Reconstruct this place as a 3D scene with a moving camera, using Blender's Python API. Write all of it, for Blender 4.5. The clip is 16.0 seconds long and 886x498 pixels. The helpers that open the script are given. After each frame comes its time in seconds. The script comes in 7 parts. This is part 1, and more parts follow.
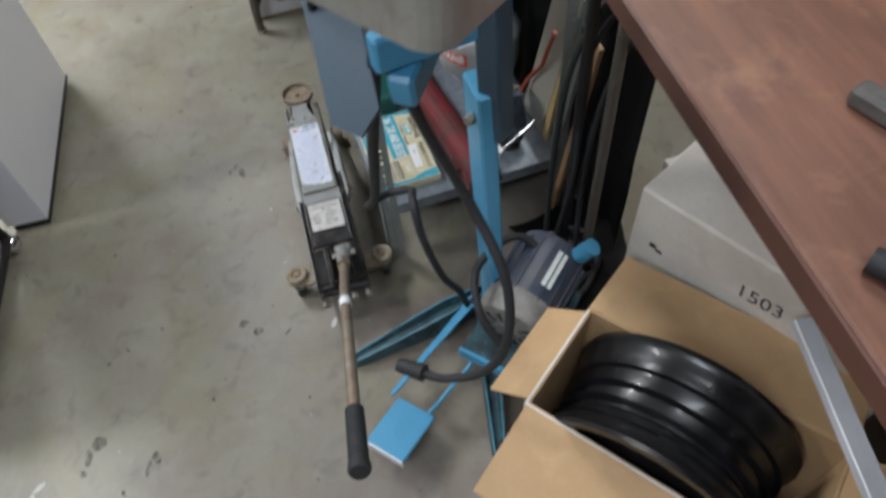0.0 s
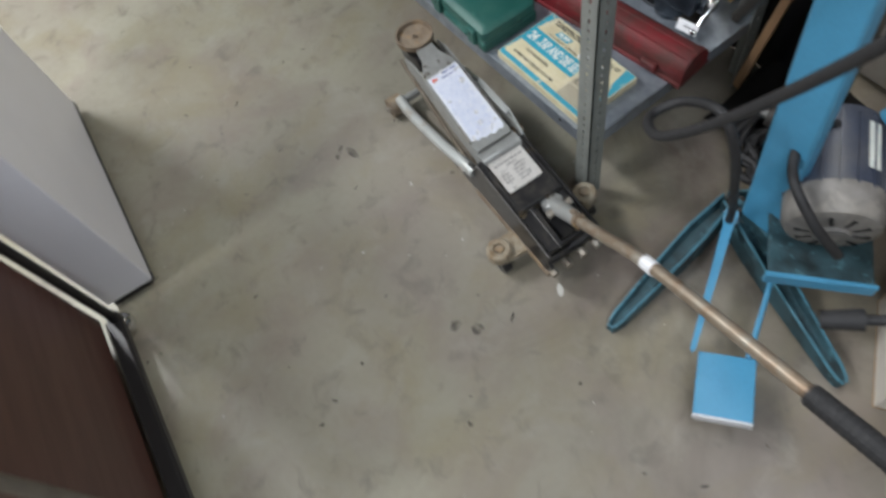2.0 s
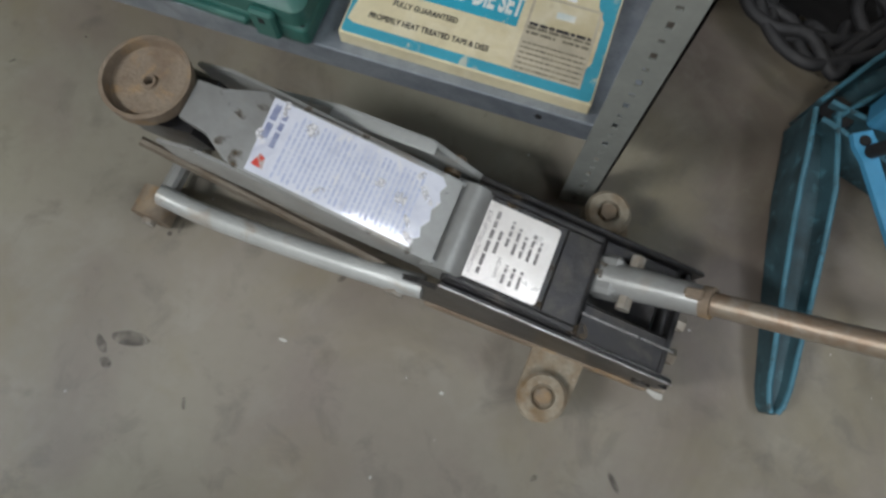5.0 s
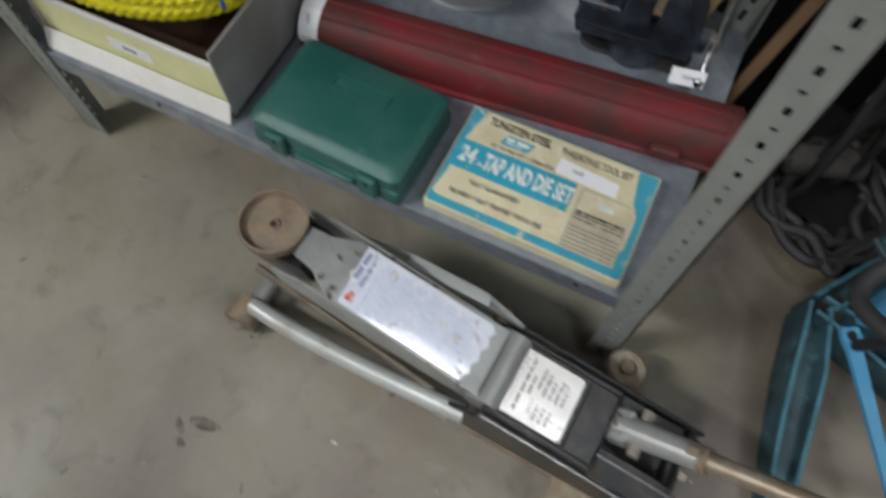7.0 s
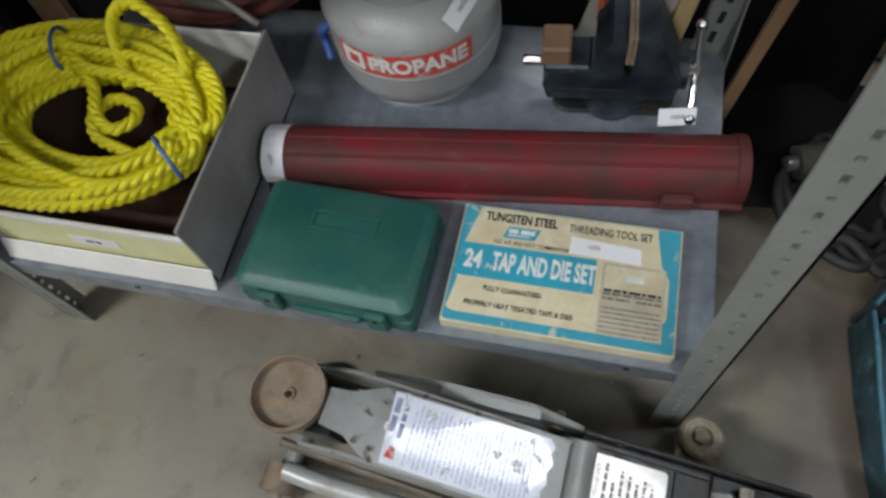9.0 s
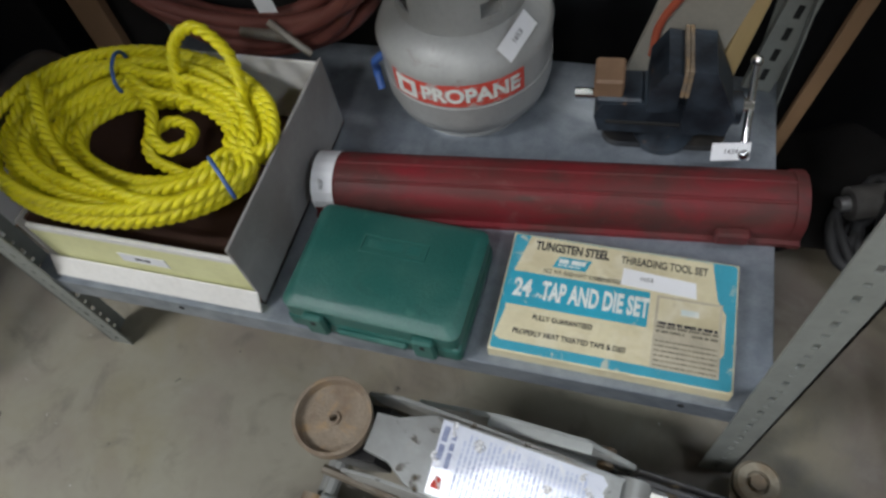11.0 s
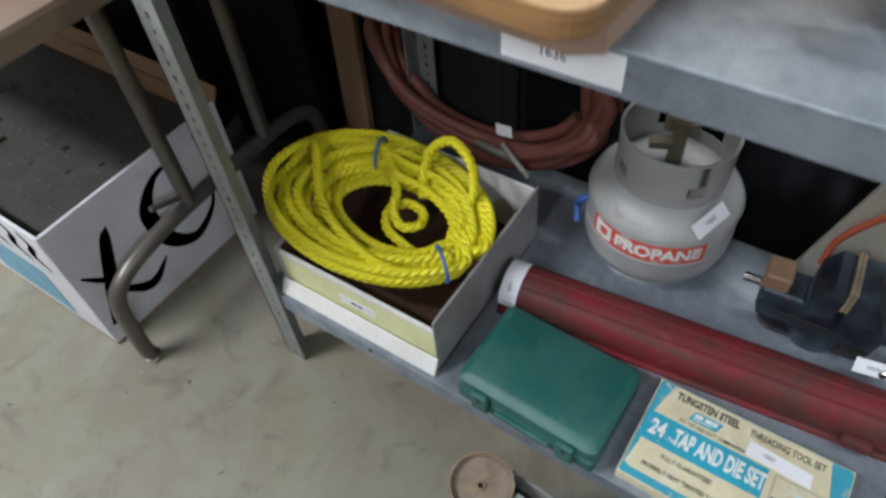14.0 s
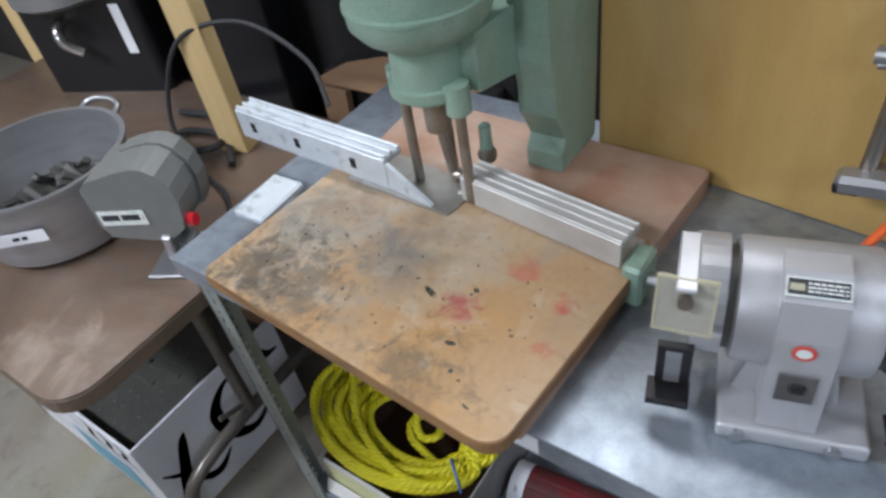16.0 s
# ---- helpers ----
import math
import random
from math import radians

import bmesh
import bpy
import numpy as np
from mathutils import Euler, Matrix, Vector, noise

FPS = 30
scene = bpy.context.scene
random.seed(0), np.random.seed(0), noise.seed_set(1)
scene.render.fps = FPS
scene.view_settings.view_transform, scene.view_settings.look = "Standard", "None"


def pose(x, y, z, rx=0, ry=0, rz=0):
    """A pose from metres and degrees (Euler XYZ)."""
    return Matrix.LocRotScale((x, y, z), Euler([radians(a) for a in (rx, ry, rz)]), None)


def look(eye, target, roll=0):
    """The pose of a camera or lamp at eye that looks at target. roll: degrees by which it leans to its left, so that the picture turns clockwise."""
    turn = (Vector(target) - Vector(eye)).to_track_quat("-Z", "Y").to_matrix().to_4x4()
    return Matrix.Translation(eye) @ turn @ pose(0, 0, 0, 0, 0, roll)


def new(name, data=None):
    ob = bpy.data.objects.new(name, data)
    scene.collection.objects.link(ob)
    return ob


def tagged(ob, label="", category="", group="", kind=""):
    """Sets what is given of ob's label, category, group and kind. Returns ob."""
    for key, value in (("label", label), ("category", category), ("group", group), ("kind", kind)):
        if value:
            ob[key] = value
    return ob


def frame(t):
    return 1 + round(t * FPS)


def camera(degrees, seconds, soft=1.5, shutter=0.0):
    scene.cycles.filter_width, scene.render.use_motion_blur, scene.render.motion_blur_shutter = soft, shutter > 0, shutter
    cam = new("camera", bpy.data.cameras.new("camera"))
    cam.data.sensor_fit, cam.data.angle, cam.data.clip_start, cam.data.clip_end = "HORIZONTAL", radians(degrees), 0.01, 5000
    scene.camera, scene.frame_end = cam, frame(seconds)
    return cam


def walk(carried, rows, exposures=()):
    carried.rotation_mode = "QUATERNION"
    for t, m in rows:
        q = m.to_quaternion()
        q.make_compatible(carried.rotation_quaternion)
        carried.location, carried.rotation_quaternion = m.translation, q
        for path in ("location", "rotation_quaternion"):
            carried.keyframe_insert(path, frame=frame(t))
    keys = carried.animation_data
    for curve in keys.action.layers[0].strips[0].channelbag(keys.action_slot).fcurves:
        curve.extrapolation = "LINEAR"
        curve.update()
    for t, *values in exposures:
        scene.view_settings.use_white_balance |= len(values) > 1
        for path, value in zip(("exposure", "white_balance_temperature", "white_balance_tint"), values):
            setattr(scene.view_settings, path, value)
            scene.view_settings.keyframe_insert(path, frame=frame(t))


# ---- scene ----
cam = camera(66.33, 16.0, 2.8, 0.4)
PATH = [
    (0, (1.4360, -0.1588, 1.5415), (0.5737, 0.0693, 0.3356), -5.59),
    (0.5, (1.4166, -0.3074, 1.5126), (0.6584, -0.0642, 0.2413), -1.13),
    (1, (1.3259, -0.5633, 1.4725), (0.5648, -0.2505, 0.2184), -5.32),
    (1.5, (1.1842, -0.6700, 1.4529), (0.4623, -0.3017, 0.1907), -0.81),
    (2, (0.9158, -0.6241, 1.3882), (0.2384, -0.3644, 0.0753), -18.18),
    (2.5, (0.6832, -0.6117, 1.3620), (0.1145, -0.2619, 0.0188), -8.71),
    (3, (0.4487, -0.5130, 1.1644), (0.0335, -0.0481, -0.1999), -10.81),
    (5.5, (0.2280, -0.3385, 0.8487), (0.1210, -0.0248, -0.6142), -0.77),
    (6, (0.2306, -0.3412, 0.8839), (0.0868, -0.0656, -0.5835), -6.46),
    (6.5, (0.2644, -0.3824, 1.0117), (0.0722, 0.0005, -0.4258), -0.99),
    (7, (0.2005, -0.3671, 1.0090), (-0.0584, 0.1919, -0.3586), 0.74),
    (7.5, (0.1010, -0.3215, 0.9742), (-0.2210, 0.2895, -0.3573), -8.79),
    (8, (0.1191, -0.2776, 0.9807), (-0.1805, 0.3470, -0.3498), -8.12),
    (8.5, (0.1572, -0.2713, 0.9709), (-0.1219, 0.3553, -0.3631), -11.95),
    (9, (0.1498, -0.2718, 0.9822), (-0.1422, 0.3774, -0.3381), -13.55),
    (9.5, (0.1186, -0.2836, 0.9977), (-0.1850, 0.4115, -0.2964), -12.34),
    (10, (0.1176, -0.2916, 1.0092), (-0.2248, 0.4190, -0.2667), -14.04),
    (12.5, (0.1190, -0.3321, 0.8836), (-0.2911, 0.4794, -0.3095), -7.58),
    (13, (0.0949, -0.3596, 0.9543), (-0.3992, 0.4831, -0.1841), -7.05),
    (13.5, (0.0850, -0.3859, 1.0521), (-0.4764, 0.4495, -0.0601), -7.41),
    (14, (0.0424, -0.3927, 1.1530), (-0.5370, 0.3659, -0.0041), -5.48),
    (14.5, (0.0337, -0.3564, 1.2785), (-0.6162, 0.3956, 0.1550), -10.13),
    (15, (0.0759, -0.3528, 1.4205), (-0.6399, 0.4957, 0.4116), -8.09),
    (15.5, (0.1561, -0.3557, 1.4981), (-0.5750, 0.5263, 0.5298), -9.00),
    (16, (0.1219, -0.3336, 1.4870), (-0.6150, 0.4957, 0.4775), -10.97),
]
walk(cam, [(t, look(eye, target, roll)) for t, eye, target, roll in PATH],
     [(0, -0.42, 6150, 10), (1.0, -0.26, 6200, 10), (2.0, -0.26, 6300, 10), (3.0, -0.42, 6350, 10), (5.5, -0.70, 6350, 10), (7.0, -0.62, 6400, 10), (9.0, -0.60, 6300, 10), (12.5, -0.48, 6250, 10), (14.0, -0.32, 6050, 10), (15.0, -0.54, 5800, 12), (16.0, -0.64, 5750, 12)])

# ---- light ----
world = bpy.data.worlds.new("world")
world.use_nodes = True
world.node_tree.nodes["Background"].inputs[0].default_value = (0.62, 0.66, 0.72, 1)
world.node_tree.nodes["Background"].inputs[1].default_value = 0.01
scene.world = world
scene.view_settings.exposure = 0.0
LAMPS = [(-0.22, -2.35, 62, (0.98, 0.98, 0.97), 90), (1.48, 0.28, 20, (0.92, 0.96, 1.0), 0), (-1.75, -1.40, 116, (0.98, 0.98, 0.97), 0), (2.1, -1.55, 48, (0.88, 0.93, 1.0), 90), (-0.45, 0.86, 48, (1.0, 0.97, 0.90), 0)]
CEILING = 2.75
for lx, ly, watts, tint, turn in LAMPS:
    lamp = bpy.data.lights.new("ceiling_lamp_light", "AREA")
    lamp.shape, lamp.size, lamp.size_y, lamp.energy, lamp.color = "RECTANGLE", 1.16, 0.26, watts, tint
    new("ceiling_lamp_light", lamp).matrix_world = pose(lx, ly, CEILING - 0.085, 0, 0, turn)


# ---- materials ----
def material(name, color, rough=0.6, metal=0.0, second=None, scale=12.0, amount=0.5, fine=140.0, fine_amount=0.12, bump=0.15, grain=None, worn=None, spec=0.5, coat=0.0, edge=0.45):
    """A surface with patches of a second colour, fine speckle, relief, and, where given, wear or grain along an axis."""
    m = bpy.data.materials.new(name)
    m.use_nodes = True
    nodes, links = m.node_tree.nodes, m.node_tree.links
    bsdf = nodes["Principled BSDF"]
    coords = nodes.new("ShaderNodeTexCoord").outputs["Object"]
    if grain:
        mapping = nodes.new("ShaderNodeMapping")
        mapping.inputs["Scale"].default_value = grain
        links.new(coords, mapping.inputs[0])
        coords = mapping.outputs[0]

    def noise_node(size, detail, lo, hi):
        n = nodes.new("ShaderNodeTexNoise")
        n.inputs["Scale"].default_value, n.inputs["Detail"].default_value = size, detail
        links.new(coords, n.inputs["Vector"])
        ramp = nodes.new("ShaderNodeMapRange")
        ramp.inputs["From Min"].default_value, ramp.inputs["From Max"].default_value = lo, hi
        links.new(n.outputs[0], ramp.inputs[0])
        return ramp.outputs[0], n.outputs[0]

    def mix(fac, a, b, strength):
        n = nodes.new("ShaderNodeMix")
        n.data_type = "RGBA"
        k = nodes.new("ShaderNodeMath")
        k.operation = "MULTIPLY"
        k.inputs[1].default_value = strength
        links.new(fac, k.inputs[0])
        links.new(k.outputs[0], n.inputs[0])
        if isinstance(a, tuple):
            n.inputs[6].default_value = (*a, 1)
        else:
            links.new(a, n.inputs[6])
        n.inputs[7].default_value = (*b, 1)
        return n.outputs[2]

    second = second or tuple(c * 0.72 for c in color)
    large, raw = noise_node(scale, 6, 0.4, 0.68)
    small, raw_fine = noise_node(fine, 3, 0.42, 0.66)
    shade = mix(large, color, second, amount)
    shade = mix(small, shade, tuple(c * 0.55 for c in color), fine_amount)
    rough_in = rough
    if worn:
        spots, _ = noise_node(scale * 2.3, 8, edge + 0.08, edge + 0.2)
        shade = mix(spots, shade, worn, 0.9)
    links.new(shade, bsdf.inputs["Base Color"])
    r = nodes.new("ShaderNodeMapRange")
    r.inputs["To Min"].default_value, r.inputs["To Max"].default_value = max(0.03, rough - 0.1), min(1, rough + 0.1)
    links.new(raw, r.inputs[0])
    links.new(r.outputs[0], bsdf.inputs["Roughness"])
    bsdf.inputs["Metallic"].default_value = metal
    bsdf.inputs["Specular IOR Level"].default_value = spec
    bsdf.inputs["Coat Weight"].default_value = coat
    if bump:
        b = nodes.new("ShaderNodeBump")
        b.inputs["Strength"].default_value, b.inputs["Distance"].default_value = bump, 0.002
        links.new(raw_fine, b.inputs["Height"])
        links.new(b.outputs[0], bsdf.inputs["Normal"])
    return m



def stain(name, color, scale=70.0, lo=0.42, hi=0.60, rough=0.6, cover=0.9):
    """A thin film of paint or dirt, broken up by noise so that the surface below shows through."""
    m = bpy.data.materials.new(name)
    m.use_nodes = True
    nodes, links = m.node_tree.nodes, m.node_tree.links
    bsdf = nodes["Principled BSDF"]
    bsdf.inputs["Base Color"].default_value, bsdf.inputs["Roughness"].default_value = (*color, 1), rough
    n, r = nodes.new("ShaderNodeTexNoise"), nodes.new("ShaderNodeMapRange")
    n.inputs["Scale"].default_value, n.inputs["Detail"].default_value = scale, 6
    links.new(nodes.new("ShaderNodeTexCoord").outputs["Object"], n.inputs["Vector"])
    r.inputs["From Min"].default_value, r.inputs["From Max"].default_value, r.inputs["To Max"].default_value = lo, hi, cover
    links.new(n.outputs[0], r.inputs[0])
    links.new(r.outputs[0], bsdf.inputs["Alpha"])
    return m


def emitter(name, color, strength):
    m = bpy.data.materials.new(name)
    m.use_nodes = True
    b = m.node_tree.nodes["Principled BSDF"]
    b.inputs["Emission Color"].default_value, b.inputs["Emission Strength"].default_value = (*color, 1), strength
    return m


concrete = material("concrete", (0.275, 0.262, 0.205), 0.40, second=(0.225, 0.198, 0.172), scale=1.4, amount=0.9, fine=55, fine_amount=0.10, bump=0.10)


def soil_or_shade(mat, layers):
    """Lays soft soiling or painted shade over a material: rows of (colour, noise scale, from, to, strength) and, for a
    patch, its centre and radius.
    """
    nodes, links = mat.node_tree.nodes, mat.node_tree.links
    bsdf = nodes["Principled BSDF"]
    for color, scale, lo, hi, strength, *patch in layers:
        n, r, m = nodes.new("ShaderNodeTexNoise"), nodes.new("ShaderNodeMapRange"), nodes.new("ShaderNodeMix")
        n.inputs["Scale"].default_value, n.inputs["Detail"].default_value, n.inputs["Roughness"].default_value = scale, 7, 0.62
        n.inputs["Distortion"].default_value = 0.6
        place = nodes.new("ShaderNodeTexCoord").outputs["Object"]
        links.new(place, n.inputs["Vector"])
        level = n.outputs[0]
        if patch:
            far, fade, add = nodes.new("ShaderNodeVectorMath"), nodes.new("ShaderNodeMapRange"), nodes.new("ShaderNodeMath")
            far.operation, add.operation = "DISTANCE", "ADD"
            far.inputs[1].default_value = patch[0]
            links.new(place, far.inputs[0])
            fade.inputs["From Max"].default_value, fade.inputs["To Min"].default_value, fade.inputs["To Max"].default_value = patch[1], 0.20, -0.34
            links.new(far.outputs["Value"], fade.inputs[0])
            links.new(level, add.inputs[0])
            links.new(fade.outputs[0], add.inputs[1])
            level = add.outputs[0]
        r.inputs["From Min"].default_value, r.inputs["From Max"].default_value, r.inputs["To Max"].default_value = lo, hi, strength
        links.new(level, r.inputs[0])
        m.data_type = "RGBA"
        m.inputs[7].default_value = (*color, 1)
        links.new(r.outputs[0], m.inputs[0])
        links.new(bsdf.inputs["Base Color"].links[0].from_socket, m.inputs[6])
        links.new(m.outputs[2], bsdf.inputs["Base Color"])
    return mat


# First layer paints the shade by machine and bench into the floor; the rest is soiling.
soil_or_shade(concrete, [((0.105, 0.082, 0.066), 3.0, 0.28, 0.62, 0.85, (0.60, 0.34, 0), 0.85), ((0.20, 0.165, 0.085), 4.2, 0.46, 0.72, 0.5), ((0.20, 0.165, 0.145), 5.5, 0.48, 0.70, 0.6), ((0.33, 0.32, 0.28), 9.0, 0.55, 0.80, 0.5), ((0.115, 0.10, 0.085), 14.0, 0.54, 0.76, 0.65)])
wall_paint = material("wall_paint", (0.34, 0.33, 0.30), 0.8, scale=3)
# Near black, unlike the other walls: the gloom behind the shelving is in its colour.
shaded_wall = material("shaded_wall", (0.05, 0.047, 0.045), 0.8, scale=3)
ceiling_paint = material("ceiling_paint", (0.42, 0.42, 0.41), 0.9, scale=3)
lamp_glow = emitter("lamp_glow", (1.0, 0.97, 0.9), 6.0)
galvanised = material("galvanised", (0.34, 0.38, 0.43), 0.42, 0.65, second=(0.24, 0.275, 0.32), scale=38, amount=0.8, fine=260, fine_amount=0.2, bump=0.08)
post_paint = material("post_paint", (0.27, 0.285, 0.265), 0.5, 0.2, scale=22, worn=(0.2, 0.2, 0.19), edge=0.6)
hole_dark = material("hole_dark", (0.012, 0.012, 0.012), 0.9, scale=30)
white_paper = material("white_paper", (0.82, 0.83, 0.86), 0.6, second=(0.76, 0.76, 0.76), scale=30, amount=0.4, fine_amount=0.03, bump=0.05)
ink = material("ink", (0.03, 0.03, 0.035), 0.7, scale=40)
blue_ink = material("blue_ink", (0.42, 0.48, 0.66), 0.7, second=(0.60, 0.64, 0.76), scale=55, amount=0.9)


# ---- building helpers ----
def thing(name, m, label, category, group="", kind=""):
    ob = tagged(new(name), label, category, group, kind)
    ob.empty_display_size = 0.05
    ob.matrix_world = m
    return ob


def part(name, bm, mat, parent=None, label="", smooth=False, m=None, category="", kind="", group=""):
    """Links a bmesh as one mesh object, under a thing or a part."""
    mesh = bpy.data.meshes.new(name)
    bmesh.ops.recalc_face_normals(bm, faces=bm.faces)
    bm.to_mesh(mesh)
    bm.free()
    mesh.materials.append(mat)
    if smooth:
        for f in mesh.polygons:
            f.use_smooth = True
        mesh.set_sharp_from_angle(angle=radians(38))
    ob = new(name, mesh)
    if parent:
        ob.parent = parent
    if m is not None:
        ob.matrix_basis = m
    return tagged(ob, label, category, group, kind)


def same_mesh(ob, m, parent):
    """Another part that shares the mesh of ob."""
    o = new(ob.name.split(".")[0], ob.data)
    o.parent, o.matrix_basis = parent, m
    if "label" in ob:
        o["label"] = ob["label"]
    return o


def box(bm, lo, hi, bevel=0.0, m=None, segments=1):
    c = [(a + b) / 2 for a, b in zip(lo, hi)]
    d = [abs(b - a) for a, b in zip(lo, hi)]
    t = Matrix.Translation(c) @ Matrix.Diagonal((*d, 1))
    verts = bmesh.ops.create_cube(bm, size=1, matrix=(m @ t) if m is not None else t)["verts"]
    if bevel:
        edges = list({e for v in verts for e in v.link_edges})
        bmesh.ops.bevel(bm, geom=edges, offset=bevel, segments=segments, affect="EDGES", profile=0.6)
    return bm


def B(lo, hi, bevel=0.0, m=None, segments=1):
    return box(bmesh.new(), lo, hi, bevel, m, segments)


def cyl(bm, a, b, r, r2=None, seg=20, caps=True):
    a, b = Vector(a), Vector(b)
    turn = (b - a).to_track_quat("Z", "Y").to_matrix().to_4x4()
    m = Matrix.Translation((a + b) / 2) @ turn
    bmesh.ops.create_cone(bm, cap_ends=caps, segments=seg, radius1=r, radius2=r if r2 is None else r2, depth=(b - a).length, matrix=m)
    return bm


def C(a, b, r, r2=None, seg=20):
    return cyl(bmesh.new(), a, b, r, r2, seg)


def lathe(bm, profile, seg=32, m=None):
    """A body turned about z from (radius, height) pairs."""
    rings = []
    for r, z in profile:
        ring = []
        for i in range(seg):
            a = 2 * math.pi * i / seg
            p = Vector((r * math.cos(a), r * math.sin(a), z))
            ring.append(bm.verts.new(m @ p if m is not None else p))
        rings.append(ring)
    for lo, hi in zip(rings, rings[1:]):
        for i in range(seg):
            j = (i + 1) % seg
            bm.faces.new((lo[i], lo[j], hi[j], hi[i]))
    for ring in (rings[0], rings[-1]):
        bm.faces.new(ring)
    return bm


def smooth_path(points, steps=8):
    """A Catmull-Rom line through points."""
    pts = [Vector(p) for p in points]
    pts = [pts[0] * 2 - pts[1]] + pts + [pts[-1] * 2 - pts[-2]]
    out = []
    for i in range(1, len(pts) - 2):
        p0, p1, p2, p3 = pts[i - 1:i + 3]
        for k in range(steps):
            t = k / steps
            out.append(0.5 * (2 * p1 + (p2 - p0) * t + (2 * p0 - 5 * p1 + 4 * p2 - p3) * t * t + (3 * p1 - p0 - 3 * p2 + p3) * t ** 3))
    return out + [pts[-2]]


def sweep(bm, pts, r, seg=10, lobes=0, pitch=0.03, closed=False):
    """A tube along pts; with lobes, a twisted rope of that many strands."""
    pts = [Vector(p) for p in pts]
    n = len(pts)
    up, rings, run = Vector((0.12, 0.2, 1)).normalized(), [], 0.0
    for i, p in enumerate(pts):
        d = (pts[(i + 1) % n] - pts[i - 1]) if closed else (pts[min(i + 1, n - 1)] - pts[max(i - 1, 0)])
        d.normalize()
        side = d.cross(up)
        side = side.normalized() if side.length > 1e-4 else Vector((1, 0, 0))
        up = side.cross(d).normalized()
        if i:
            run += (p - pts[i - 1]).length
        ring = []
        for k in range(seg):
            a = 2 * math.pi * k / seg
            q = r * (0.72 + 0.34 * abs(math.cos(lobes * a / 2))) if lobes else r
            w = a + (2 * math.pi * run / pitch / max(lobes, 1) * 1.0 if lobes else 0)
            ring.append(bm.verts.new(p + side * (q * math.cos(w)) + up * (q * math.sin(w))))
        rings.append(ring)
    for i in range(n if closed else n - 1):
        lo, hi = rings[i], rings[(i + 1) % n]
        for k in range(seg):
            j = (k + 1) % seg
            bm.faces.new((lo[k], lo[j], hi[j], hi[k]))
    if not closed:
        bm.faces.new(rings[0])
        bm.faces.new(rings[-1])
    return bm


def prism(bm, outline, z0, z1, m=None):
    """An outline in x, y with thickness from z0 to z1."""
    lo = [bm.verts.new((m @ Vector((x, y, z0))) if m is not None else (x, y, z0)) for x, y in outline]
    hi = [bm.verts.new((m @ Vector((x, y, z1))) if m is not None else (x, y, z1)) for x, y in outline]
    n = len(lo)
    for i in range(n):
        j = (i + 1) % n
        bm.faces.new((lo[i], lo[j], hi[j], hi[i]))
    bm.faces.new(lo)
    bm.faces.new(hi)
    return bm


def rounded(w, h, r, seg=5):
    """The outline of a rectangle with rounded corners, centred."""
    out = []
    for cx, cy, a0 in ((w / 2 - r, h / 2 - r, 0), (-w / 2 + r, h / 2 - r, 90), (-w / 2 + r, -h / 2 + r, 180), (w / 2 - r, -h / 2 + r, 270)):
        for k in range(seg + 1):
            a = radians(a0 + 90 * k / seg)
            out.append((cx + r * math.cos(a), cy + r * math.sin(a)))
    return out


def lettering(text, size, m, mat, parent, stretch=1.0, bold=0.0):
    """Words in the built-in font, centred on m's origin, in its x, y plane."""
    curve = bpy.data.curves.new("lettering", "FONT")
    curve.body, curve.size, curve.align_x, curve.align_y, curve.extrude, curve.offset = text, size, "CENTER", "CENTER", 0.0002, bold
    curve.resolution_u = 3
    ob = bpy.data.objects.new("lettering", curve)
    scene.collection.objects.link(ob)
    mesh = bpy.data.meshes.new_from_object(ob.evaluated_get(bpy.context.evaluated_depsgraph_get()))
    bpy.data.objects.remove(ob)
    mesh.materials.clear()
    mesh.materials.append(mat)
    o = new("lettering", mesh)
    o.parent, o.matrix_basis = parent, m @ Matrix.Diagonal((stretch, 1, 1, 1))
    return o


def bars(rows, m, mat, parent, seed=1, name="small_print"):
    """Writing too small to read: rows of (x0, x1, y, height) broken into word-long bars."""
    rng, bm = random.Random(seed), bmesh.new()
    for x0, x1, y, h in rows:
        x = x0
        while x < x1:
            w = min(h * rng.uniform(1.2, 4.2), x1 - x)
            box(bm, (x, y - h / 2, 0), (x + w, y + h / 2, 0.0003))
            x += w + h * 0.55
    return part(name, bm, mat, parent, m=m)


def spots(name, places, z, mat, parent, seed, n=9):
    """Thin paint drips of uneven outline: places of (x, y, radius)."""
    rng, bm = random.Random(seed), bmesh.new()
    for x, y, r in places:
        k = max(12, n)
        e = rng.uniform(0.6, 1.7)
        a0 = rng.uniform(0, 6.28)
        pts = []
        for i in range(k):
            a = 2 * math.pi * i / k
            q = r * (0.85 + 0.16 * math.sin(2 * a + e * 9) + rng.uniform(-0.07, 0.07))
            u, v = q * math.cos(a) * e, q * math.sin(a) / e
            pts.append((x + u * math.cos(a0) - v * math.sin(a0), y + u * math.sin(a0) + v * math.cos(a0)))
        prism(bm, pts, z, z + 0.0004)
    return part(name, bm, mat, parent)


